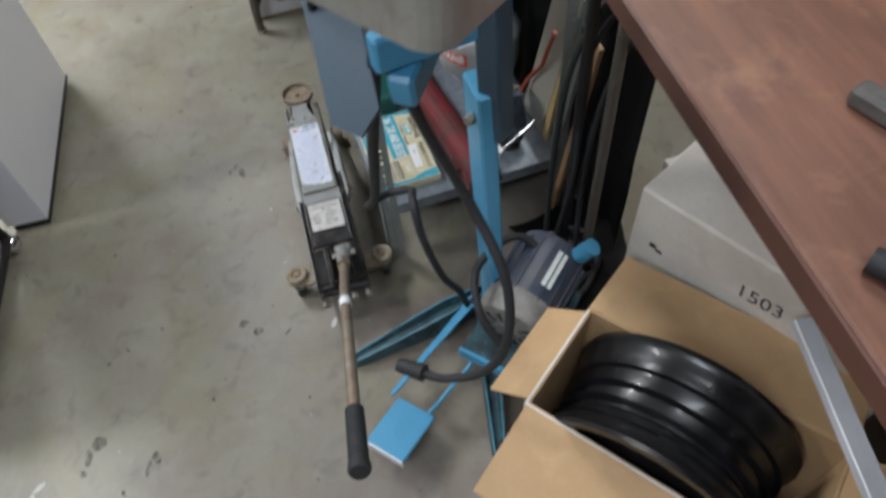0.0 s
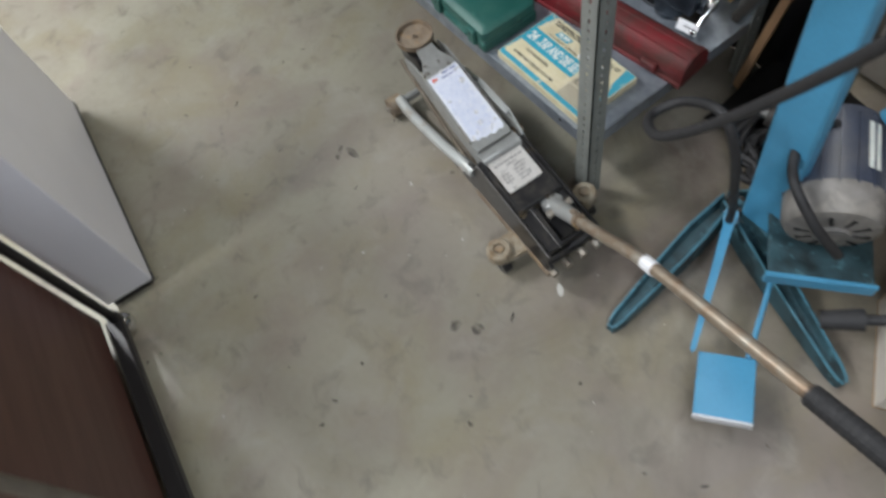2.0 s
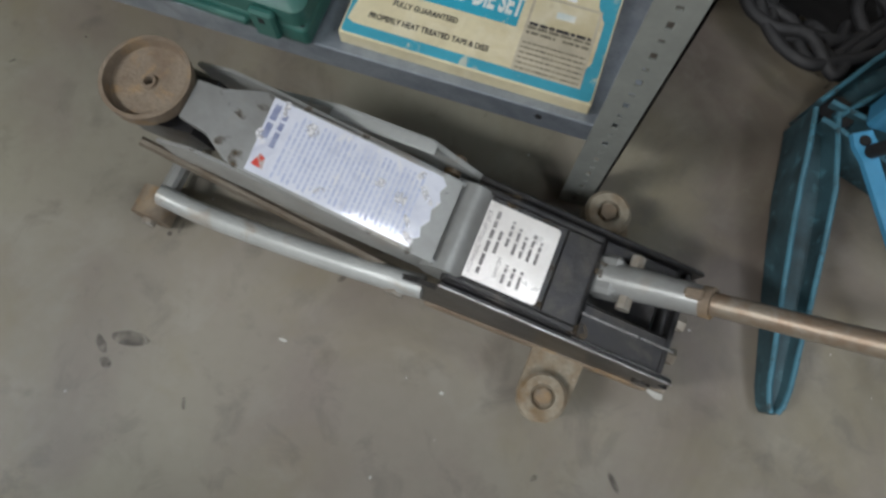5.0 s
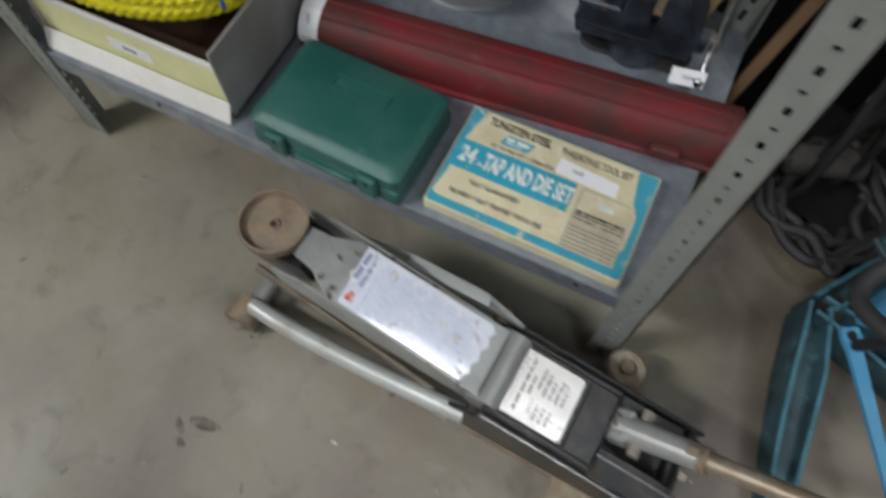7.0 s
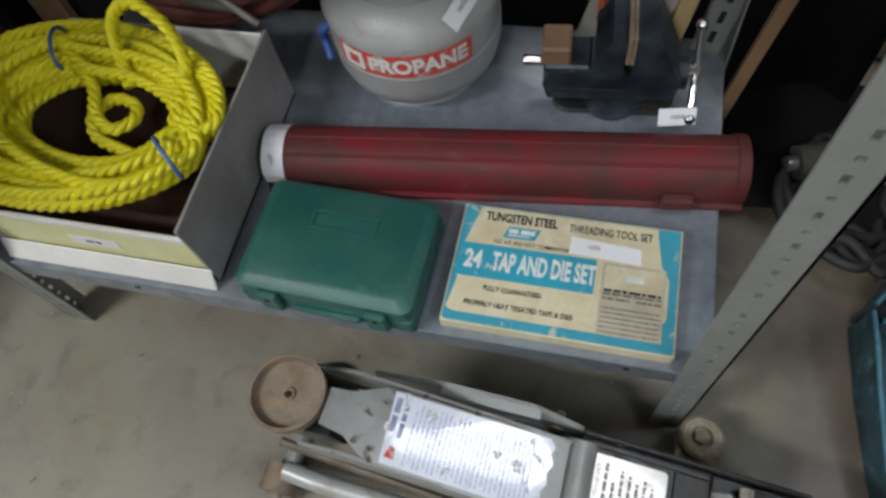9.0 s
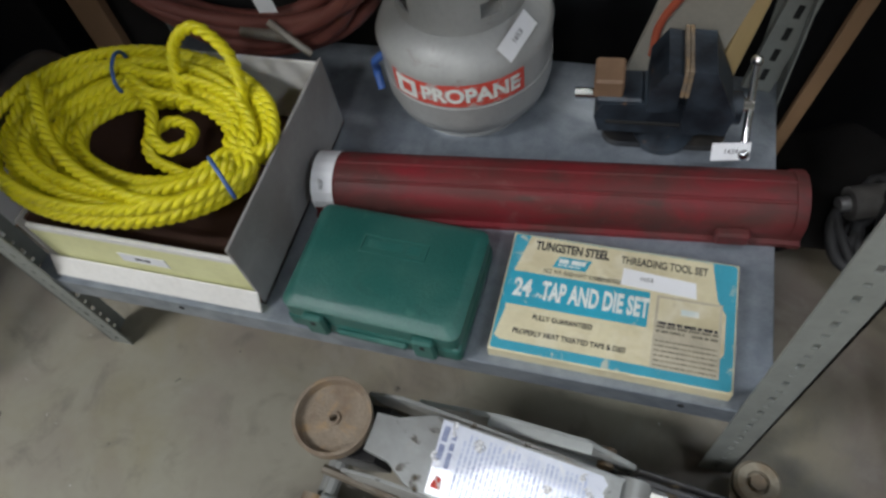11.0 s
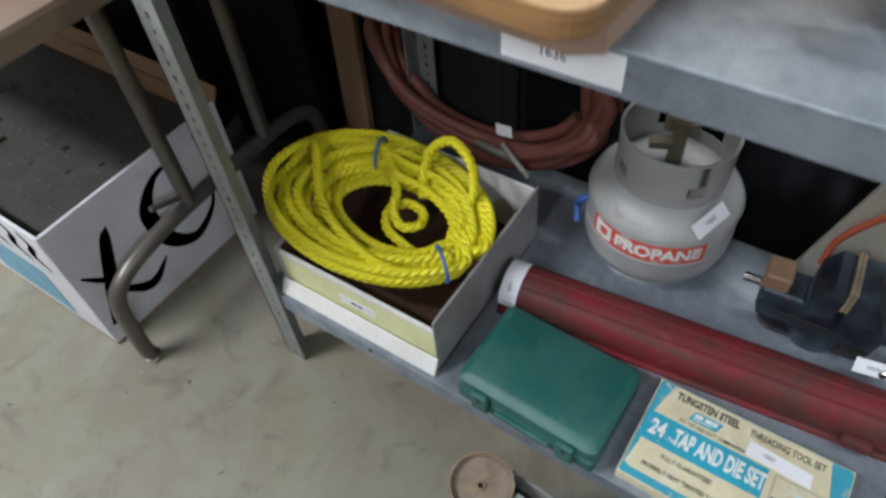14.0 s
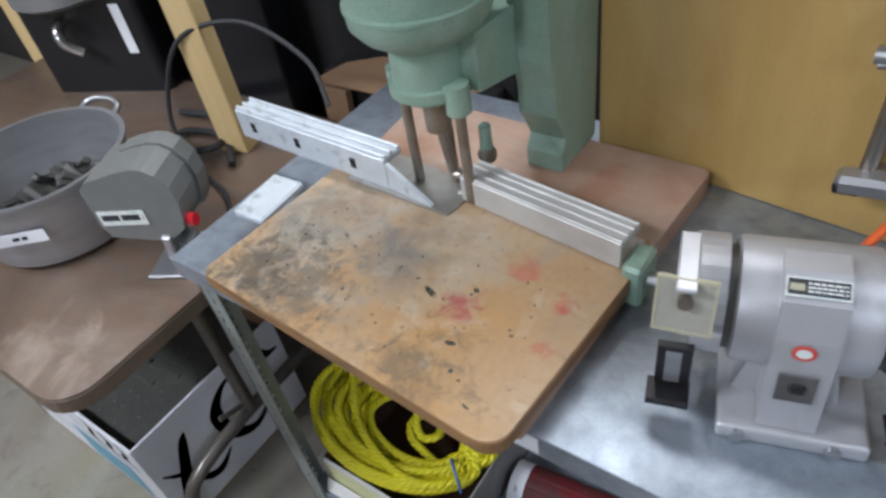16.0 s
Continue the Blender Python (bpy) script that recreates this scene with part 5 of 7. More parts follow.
    part("neck_flange", lathe(bmesh.new(), [(0.038, 1.098), (0.050, 1.100), (0.050, 1.112), (0.038, 1.114)], 32, pose(hx, hy, 0)), hammer_green, neck, smooth=True)
    part("collet", C((hx, hy, 1.04), (hx, hy, 1.09), 0.016, seg=18), bare_steel, t, smooth=True)
    part("cutter", C((hx + 0.004, hy + 0.012, z + 0.004), (hx, hy, 1.045), 0.006, seg=12), bare_steel, t, smooth=True)
    for dx, dy in ((-0.042, -0.006), (0.046, -0.016), (-0.014, 0.034)):
        part("guide_rod", C((hx + dx, hy + dy, z + 0.004), (hx + dx, hy + dy, 1.10), 0.0065, seg=14), bare_steel, t, "bare steel guide rod", True)
        part("rod_boss", C((hx + dx, hy + dy, 1.082), (hx + dx, hy + dy, 1.118), 0.015, seg=16), hammer_green, t, smooth=True)
    part("rod_clip", B((hx + 0.000, hy + 0.004, z + 0.012), (hx + 0.018, hy + 0.020, z + 0.022), 0.003), bare_steel, t)


def yellow_panel():
    m = pose(-0.222, 0.432, HIGH + 0.001, 0, 0, -7.0)
    t = thing("plywood_panel", m, "golden varnished plywood panel standing on the shelf", "panel")
    part("panel", B((0, 0, 0), (0.54, 0.012, 0.85), 0.001), golden_ply, t)
    clamp = thing("pipe_clamp", pose(0.108, 0.362, 0.972), "steel pipe clamp leaning on the plywood panel", "clamp")
    part("pipe", C((0.004, 0.010, 0.012), (0.022, 0.014, 0.60), 0.0088, seg=18), bare_steel, clamp, smooth=True)
    part("jaw", B((-0.022, -0.018, -0.014), (0.060, 0.012, 0.010), 0.006, pose(0, 0, 0.018, 0, -6)), cast_alu, clamp, "shiny cast clamp jaw")
    part("jaw_mouth", B((-0.0225, -0.016, -0.012), (0.004, 0.008, 0.000), 0.002, pose(0, -0.001, 0.018, 0, -6)), hole_dark, clamp)
    part("clamp_screw", C((0.070, -0.002, 0.020), (0.075, 0.0, 0.055), 0.007, seg=10), cast_alu, clamp, smooth=True)
    part("upper_jaw", B((-0.006, -0.016, 0.186), (0.040, 0.016, 0.206), 0.005), cast_alu, clamp)
    part("screw_boss", C((-0.020, 0, 0.160), (-0.004, 0, 0.160), 0.009, seg=14), cast_alu, clamp, smooth=True)
    part("tommy_bar", C((-0.016, -0.004, 0.152), (0.050, 0.002, 0.162), 0.0045, seg=10), cast_alu, clamp, smooth=True)
    part("rear_pad", B((0.000, 0.010, 0.004), (0.030, 0.036, 0.026), 0.003), bare_steel, clamp)


def bench_grinder():
    t = thing("bench_grinder", pose(0.101, 0.146, HIGH, 0, 0, 16) @ Matrix.Diagonal((0.77, 0.82, 0.83, 1)), "silver bench grinder with eye shields and tool rests", "bench grinder")
    part("base", B((-0.074, -0.100, 0), (0.090, 0.066, 0.024), 0.006, segments=3), silver_paint, t, smooth=True)
    for x in (-0.040, 0.042):
        part("base_bolt", C((x * 1.25, -0.106, 0.013), (x * 1.25, -0.092, 0.013), 0.0085, seg=12), cast_alu, t, smooth=True)
    part("pedestal", prism(bmesh.new(), [(-0.060, 0.024), (0.060, 0.024), (0.046, 0.085), (-0.046, 0.085)], -0.046, 0.046, pose(0, 0, 0, 90)), silver_paint, t)
    prof = [(0.040, -0.074), (0.064, -0.074), (0.0685, -0.072), (0.070, -0.066), (0.070, 0.066), (0.0685, 0.072), (0.064, 0.074), (0.040, 0.074)]
    motor = part("motor", lathe(bmesh.new(), prof, 40, pose(0, 0, 0.128, 0, 90)), silver_paint, t, "silver rounded motor casing", True)
    front = part("switch_panel", prism(bmesh.new(), [(-0.092, 0.026), (-0.090, 0.034), (-0.074, 0.150), (-0.060, 0.190), (-0.030, 0.206), (0.0, 0.206), (0.0, 0.03)], -0.032, 0.032, pose(0, 0, 0, 90, 0, 90)), silver_paint, t, "raised silver front panel")
    tilt = pose(0.0, -0.0455, 0.1980, 28)
    plate = part("rating_plate", B((-0.031, -0.010, 0.001), (0.031, 0.010, 0.0022), 0, tilt), white_print, front, "black and white rating plate")
    part("plate_band", B((-0.029, -0.008, 0.0022), (0.029, 0.008, 0.0028), 0, tilt), ink, plate)
    part("plate_yellow", B((-0.027, -0.004, 0.0028), (-0.013, 0.003, 0.0032), 0, tilt), old_yellow, plate)
    bars([(-0.010, 0.027, 0.004, 0.002), (-0.010, 0.027, 0.0, 0.002), (-0.010, 0.027, -0.004, 0.002)], tilt @ pose(0, 0, 0.0029), white_print, plate, 3)
    low = pose(0.0, -0.0798, 0.112, 82)
    emblem = part("emblem_ring", lathe(bmesh.new(), [(0.0125, 0.001), (0.0125, 0.002)], 24, low @ pose(-0.002, 0.026, 0) @ Matrix.Diagonal((1, 0.75, 1, 1))), sticker_red, front, "orange oval emblem")
    part("emblem_core", lathe(bmesh.new(), [(0.008, 0.002), (0.008, 0.0026)], 20, low @ pose(-0.002, 0.026, 0) @ Matrix.Diagonal((1, 0.7, 1, 1))), white_print, emblem)
    part("switch_plate", B((-0.021, -0.042, 0.0012), (0.019, -0.004, 0.0032), 0.001, low), junk, front, "grey switch plate")
    part("switch", B((-0.009, -0.027, 0.003), (0.008, -0.014, 0.008), 0.002, low), black_plastic, front)
    part("top_screw", B((0.012, -0.040, 0.196), (0.030, -0.026, 0.199), 0.002), cast_alu, front)
    for s in (-1, 1):
        part("shaft", C((s * 0.068, 0, 0.128), (s * 0.130, 0, 0.128), 0.011, seg=14), bare_steel, t, smooth=True)
        part("flange_guard", C((s * 0.074, 0, 0.128), (s * 0.084, 0, 0.128), 0.058, seg=32), junk, t, "dusty inner wheel guard", True)
        part("wheel", C((s * 0.090, 0, 0.128), (s * 0.110, 0, 0.128), 0.060, seg=36), grit_stone, t, "grey grinding wheel", True)
        part("wheel_nut", C((s * 0.110, 0, 0.128), (s * 0.124, 0, 0.128), 0.013, seg=6), bare_steel, t)
        bm = bmesh.new()
        for k in range(16):
            a0, a1 = radians(20 + 11.25 * k), radians(20 + 11.25 * (k + 1))
            v = [bm.verts.new((s * x, -r * math.cos(a) * -1, 0.128 + r * math.sin(a))) for r in (0.066, 0.069) for a in (a0, a1) for x in (0.084, 0.118)]
            for q in ((0, 1, 3, 2), (4, 6, 7, 5), (0, 4, 5, 1), (2, 3, 7, 6), (0, 2, 6, 4), (1, 5, 7, 3)):
                bm.faces.new([v[i] for i in q])
        bmesh.ops.remove_doubles(bm, verts=bm.verts, dist=0.0001)
        part("wheel_guard", bm, silver_paint, t, "curved wheel guard", True)
        x = s * 0.128
        shield = part("eye_shield", B((-0.030, -0.030, -0.002), (0.030, 0.030, 0.002), 0.0015, pose(x, -0.088, 0.196, 74, 0, s * 4)), shield_plastic, t, "cloudy yellowed eye shield")
        bm = bmesh.new()
        for lo, hi in (((-0.031, -0.031, -0.003), (0.031, -0.028, 0.003)), ((-0.031, 0.028, -0.003), (0.031, 0.031, 0.003)), ((-0.031, -0.028, -0.003), (-0.028, 0.028, 0.003)), ((0.028, -0.028, -0.003), (0.031, 0.028, 0.003))):
            box(bm, lo, hi, 0, pose(x, -0.088, 0.196, 74, 0, s * 4))
        part("shield_rim", bm, old_yellow, shield)
        part("shield_arm", B((x - 0.011, -0.080, 0.214), (x + 0.011, 0.000, 0.221), 0.002, pose(0, 0, 0.010, 4)), silver_paint, t)
        part("shield_screw", C((x, -0.080, 0.202), (x, -0.096, 0.206), 0.008, seg=10), bare_steel, shield)
        part("rest_arm", B((x - 0.022, -0.076, 0.050), (x + 0.018, -0.066, 0.115), 0.001), black_metal, t)
        part("rest_slot", B((x - 0.012, -0.0765, 0.056), (x + 0.006, -0.0750, 0.108)), cast_alu, t)
        part("tool_rest", B((x - 0.030, -0.096, 0.042), (x + 0.020, -0.064, 0.046), 0.001), black_metal, t, "black angled tool rest")
        part("tool_rest_lip", B((x - 0.030, -0.098, 0.036), (x + 0.020, -0.095, 0.046), 0.001), black_metal, t)
    part("cord", sweep(bmesh.new(), smooth_path([(0.055, 0.055, 0.16), (0.085, 0.085, 0.18), (0.12, 0.12, 0.20), (0.17, 0.15, 0.21)]), 0.0055, 10), orange_cord, t, "orange power cord", True)


def stock_pot():
    t = thing("stock_pot", pose(-1.035, 0.005, TABLE), "dull aluminium stock pot full of odds and ends", "pot")
    part("pot", lathe(bmesh.new(), [(0.02, 0.0), (0.120, 0.0), (0.136, 0.012), (0.146, 0.130), (0.153, 0.133), (0.153, 0.138), (0.144, 0.138), (0.138, 0.05), (0.12, 0.012), (0.02, 0.010)], 48), cast_alu, t, smooth=True)
    for a in (105, 285):
        h = [(0.146, -0.040, 0.122), (0.170, -0.038, 0.132), (0.180, -0.018, 0.138), (0.180, 0.018, 0.138), (0.170, 0.038, 0.132), (0.146, 0.040, 0.122)]
        part("handle", sweep(bmesh.new(), smooth_path(h), 0.0058, 10), cast_alu, t, smooth=True, m=pose(0, 0, 0, 0, 0, a))
    rng, bm = random.Random(3), bmesh.new()
    for _ in range(34):
        r, a = 0.110 * math.sqrt(rng.random()), rng.uniform(0, 6.28)
        p = pose(r * math.cos(a), r * math.sin(a), rng.uniform(0.035, 0.058), rng.uniform(0, 60), rng.uniform(0, 60), rng.uniform(0, 180))
        box(bm, (-0.028, -0.007, -0.006), (0.028, 0.007, 0.006), 0.002, p)
    cyl(bm, (0, 0, 0.012), (0, 0, 0.036), 0.128, seg=24)
    part("scrap_metal", bm, packing_dark, t, "jumble of dark metal odds and ends", kind="stuff")
    tag = part("lot_label", B((-0.042, -0.011, 0), (0.042, 0.011, 0.0006)), white_paper, t, "white paper lot label", m=pose(0, 0, 0, 0, 0, 40) @ pose(0, -0.1450, 0.080, 86))
    bars([(-0.012, 0.012, 0.0, 0.006)], pose(0, 0, 0.0008), ink, tag, 4)


def electric_stapler():
    t = thing("electric_stapler", pose(-0.778, 0.046, TABLE, 0, 0, 28) @ Matrix.Diagonal((0.80, 1, 1.06, 1)), "grey electric stapler with a red button", "stapler")
    part("foot_plate", B((-0.030, -0.075, 0.0), (0.078, 0.030, 0.007), 0.002), cast_alu, t, "bare metal foot plate")
    part("anvil", prism(bmesh.new(), [(-0.010, 0.006), (0.055, 0.006), (0.045, 0.035), (0.000, 0.050)], -0.018, 0.018, pose(0.010, -0.020, 0, 90)), stapler_grey, t)
    part("staple_head", B((0.006, -0.052, 0.020), (0.026, -0.020, 0.066), 0.003, pose(0, 0, 0, 0, 10)), cast_alu, t)
    side = [(-0.085, 0.062), (0.030, 0.050), (0.070, 0.072)]
    side += [(0.078, 0.090), (0.084, 0.120), (0.080, 0.146), (0.064, 0.166), (0.044, 0.176), (0.020, 0.178), (-0.010, 0.174), (-0.040, 0.168)]
    side += [(-0.080, 0.160), (-0.096, 0.148), (-0.098, 0.085)]
    part("body", prism(bmesh.new(), side, -0.045, 0.045, pose(0, 0, 0, 90)), stapler_grey, t, "grey hammered metal body")
    part("end_cheek", prism(bmesh.new(), [(x * 1.04 + 0.003, 0.11 + (z - 0.11) * 1.05) for x, z in side[2:11]], -0.049, -0.018, pose(0, 0, 0, 90)), stapler_grey, t)
    plate = part("nameplate", B((-0.048, -0.013, 0), (0.048, 0.013, 0.001), 0, pose(-0.040, -0.0458, 0.098, 90)), white_print, t, "white maker's plate")
    bars([(-0.042, 0.042, 0.001, 0.010)], pose(-0.040, -0.0470, 0.098, 90), ink, plate, 6)
    part("button", C((0.076, -0.030, 0.080), (0.092, -0.032, 0.080), 0.010, seg=14), red_button, t, "red push button", True)
    part("top_slot", B((-0.044, -0.020, 0.160), (-0.028, -0.013, 0.1625)), hole_dark, t)


def behind_the_table():
    stud = thing("timber_stud", pose(-0.905, 0.300, TABLE, 0, 0, 14), "pale pine stud standing behind the table", "timber")
    part("stud", B((-0.030, -0.019, 0), (0.030, 0.019, 1.3), 0.002), pine, stud)
    far = thing("timber_stud", pose(-1.85, 0.42, 0, 0, 0, 10), "pale pine stud standing behind the table", "timber")
    part("stud", B((-0.035, -0.019, 0), (0.035, 0.019, 2.0), 0.002), pine, far)
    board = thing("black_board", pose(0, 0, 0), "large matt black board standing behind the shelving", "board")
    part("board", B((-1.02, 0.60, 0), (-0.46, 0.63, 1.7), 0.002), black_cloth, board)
    case = thing("black_cabinet", pose(-1.10, 0.52, 0, 0, 0, 18), "matt black loudspeaker cabinet", "cabinet")
    part("body", B((-0.12, -0.06, 0), (0.12, 0.30, 1.6), 0.004), black_plastic, case)
    machine = thing("black_drinks_machine", pose(-1.40, 0.42, 0, 0, 0, 22), "glossy black appliance with chrome spout and white label", "appliance")
    part("body", B((-0.17, -0.08, 0), (0.14, 0.25, 1.45), 0.02, segments=3), black_plastic, machine, smooth=True)
    part("spout", sweep(bmesh.new(), smooth_path([(-0.05, -0.08, 0.975), (-0.05, -0.11, 0.965), (-0.04, -0.12, 0.94), (-0.01, -0.11, 0.915)]), 0.012, 12), chrome, machine, "chrome spout", True)
    part("grey_head", lathe(bmesh.new(), [(0.10, 1.02), (0.115, 1.03), (0.115, 1.09), (0.10, 1.10)], 32, pose(-0.03, -0.05, 0)), cast_alu, machine, "grey metal head", True)
    part("label", B((-0.012, -0.055, 0), (0.012, 0.055, 0.001), 0, pose(0.09, -0.081, 0.95, 90)), white_paper, machine, "white paper label")
    cable = thing("black_cable", pose(0, 0, 0), "looping black power cable lying on the table", "cable")
    part("cable", sweep(bmesh.new(), smooth_path([(-0.62, 0.30, 0.955), (-0.68, 0.33, 1.01), (-0.80, 0.32, 1.06), (-0.92, 0.27, 1.03), (-0.96, 0.22, 0.90), (-0.90, 0.20, 0.815), (-0.80, 0.17, 0.809), (-0.72, 0.10, 0.809), (-0.70, 0.02, 0.809)]), 0.0042, 10), rubber, cable, smooth=True)
    tangle = [(-0.86, 0.24, 0.811), (-0.95, 0.30, 0.812), (-1.05, 0.28, 0.812), (-1.00, 0.22, 0.815), (-0.92, 0.27, 0.822), (-1.02, 0.34, 0.815), (-1.12, 0.33, 0.812)]
    part("cable", sweep(bmesh.new(), smooth_path(tangle), 0.007, 8), rubber, cable, smooth=True)
    wood = thing("scrap_cardboard", pose(-0.70, 0.545, 0.86, 8, 0, 8), "torn brown cardboard lying on dark boxes", "cardboard")
    part("sheet", prism(bmesh.new(), [(-0.16, -0.04), (0.10, -0.07), (0.19, -0.02), (0.17, 0.05), (-0.05, 0.05), (-0.12, 0.02)], 0, 0.005), carton_brown, wood)
    # Black plastic, spread across the back so the shaded gap stays black.
    tarp = thing("black_tarp", pose(0, 0, 0), "crumpled black plastic sheet, hung wide to darken the gap behind the shelving", "sheet")
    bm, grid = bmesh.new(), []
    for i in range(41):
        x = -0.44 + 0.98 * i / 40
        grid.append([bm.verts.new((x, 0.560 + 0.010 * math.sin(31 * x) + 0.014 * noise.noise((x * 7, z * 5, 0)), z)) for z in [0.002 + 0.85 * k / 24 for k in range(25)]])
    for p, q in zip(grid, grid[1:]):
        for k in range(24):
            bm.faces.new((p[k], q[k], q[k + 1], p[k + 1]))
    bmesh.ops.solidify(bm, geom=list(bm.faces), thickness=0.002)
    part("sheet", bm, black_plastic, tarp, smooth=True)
    plank = thing("wood_plank", pose(-0.850, 0.500, 0, 0, 2, 0), "rough pale brown plank standing behind the hose coil", "timber")
    part("plank", B((-0.034, -0.010, 0), (0.034, 0.010, 0.84), 0.002), carton_brown, plank)
    # Extra black layer over the floor, in place of the shade right of the shelving.
    bm, grid = bmesh.new(), []
    for i in range(29):
        x = 0.35 + 0.36 * i / 28
        grid.append([bm.verts.new((x, y + 0.02 * math.sin(17 * x), 0.010 + 0.040 * max(0, (y - 0.36) / 0.22) + 0.016 * (1 + noise.noise((x * 14, y * 11, 3))))) for y in [0.33 + 0.25 * k / 20 for k in range(21)]])
    for p, q in zip(grid, grid[1:]):
        for k in range(20):
            bm.faces.new((p[k], q[k], q[k + 1], p[k + 1]))
    bmesh.ops.solidify(bm, geom=list(bm.faces), thickness=0.002)
    part("fold", bm, black_cloth, tarp, "added black fold standing for shade on the floor", True)
    roller = thing("steel_cylinder", pose(0, 0, 0), "short dark steel cylinder lying beside the shelving", "cylinder")
    part("barrel", C((0.455, 0.410, 0.066), (0.570, 0.445, 0.066), 0.026, seg=22), junk, roller, smooth=True)
    part("end_ring", C((0.440, 0.405, 0.066), (0.457, 0.4105, 0.066), 0.012, seg=16), cast_alu, roller, "bright end ring", True)
    # Added box, coloured black to keep the shaded space behind the shelving dark.
    dark = thing("dark_crate", pose(-0.70, 0.55, 0), "added black crate standing for the dark behind the shelving", "crate")
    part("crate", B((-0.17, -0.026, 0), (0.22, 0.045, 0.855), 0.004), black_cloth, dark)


router()
yellow_panel()
bench_grinder()
stock_pot()
electric_stapler()
behind_the_table()


# ---- behind and beside the shelving ----
hose_red = material("hose_red", (0.17, 0.055, 0.042), 0.5, second=(0.23, 0.085, 0.065), scale=20, fine=200, bump=0.2)
cream_board = material("cream_board", (0.46, 0.43, 0.36), 0.55, second=(0.38, 0.35, 0.29), scale=8)
red_cord = material("red_cord", (0.42, 0.09, 0.045), 0.5, scale=30)
wood_strip = material("wood_strip", (0.36, 0.22, 0.12), 0.6, second=(0.26, 0.15, 0.08), scale=8, grain=(6, 6, 0.7))
machine_blue = material("machine_blue", (0.075, 0.30, 0.50), 0.36, second=(0.06, 0.25, 0.42), scale=14, fine_amount=0.1, worn=(0.05, 0.07, 0.08), edge=0.70)
dirty_blue = material("dirty_blue", (0.036, 0.085, 0.105), 0.55, second=(0.014, 0.026, 0.030), scale=22, amount=0.95, worn=(0.075, 0.18, 0.22), edge=0.50, bump=0.3)
worn_blue = material("worn_blue", (0.065, 0.20, 0.27), 0.45, second=(0.05, 0.13, 0.17), scale=40, amount=0.9, worn=(0.03, 0.05, 0.055), edge=0.48, bump=0.25)
vise_wood = material("vise_wood", (0.20, 0.12, 0.07), 0.6, second=(0.12, 0.07, 0.04), scale=20)
vise_dark = material("vise_dark", (0.016, 0.020, 0.027), 0.38, 0.25, second=(0.05, 0.068, 0.09), scale=22, amount=0.85, worn=(0.17, 0.10, 0.06), edge=0.58, bump=0.3)
navy_paint = material("navy_paint", (0.035, 0.065, 0.10), 0.5, second=(0.05, 0.10, 0.14), scale=7)
motor_blue = material("motor_blue", (0.045, 0.055, 0.085), 0.45, second=(0.10, 0.10, 0.11), scale=18, amount=0.7, fine=250, fine_amount=0.3, bump=0.2)
motor_grey = material("motor_grey", (0.20, 0.19, 0.18), 0.55, second=(0.12, 0.11, 0.10), scale=25, amount=0.8, bump=0.3)
kraft = material("kraft", (0.43, 0.28, 0.145), 0.7, second=(0.37, 0.23, 0.11), scale=5, fine=180, fine_amount=0.1, bump=0.08)
box_white = material("box_white", (0.64, 0.60, 0.54), 0.65, second=(0.45, 0.42, 0.38), scale=5, worn=(0.36, 0.29, 0.2), edge=0.66)
wheel_black = material("wheel_black", (0.008, 0.008, 0.009), 0.30, second=(0.014, 0.014, 0.015), scale=14, fine_amount=0.1, bump=0.03, coat=0.15)
bench_wood = material("bench_wood", (0.135, 0.062, 0.042), 0.50, second=(0.22, 0.10, 0.062), scale=4, amount=0.8, grain=(1, 9, 9), fine=80, bump=0.06)
bench_edge = material("bench_edge", (0.11, 0.045, 0.03), 0.5, second=(0.08, 0.03, 0.02), scale=8)
white_metal = material("white_metal", (0.62, 0.63, 0.66), 0.35, 0.1, scale=12, fine_amount=0.04)

soil_or_shade(box_white, [((0.46, 0.38, 0.30), 5, 0.50, 0.74, 0.55), ((0.72, 0.70, 0.66), 11, 0.52, 0.70, 0.5)])
soil_or_shade(kraft, [((0.34, 0.20, 0.10), 6, 0.52, 0.74, 0.55), ((0.56, 0.38, 0.20), 13, 0.52, 0.72, 0.4)])
soil_or_shade(bench_wood, [((0.11, 0.045, 0.03), 5, 0.52, 0.74, 0.6), ((0.30, 0.16, 0.10), 9, 0.54, 0.72, 0.5)])
soil_or_shade(motor_grey, [((0.30, 0.28, 0.25), 20, 0.48, 0.66, 0.6)])


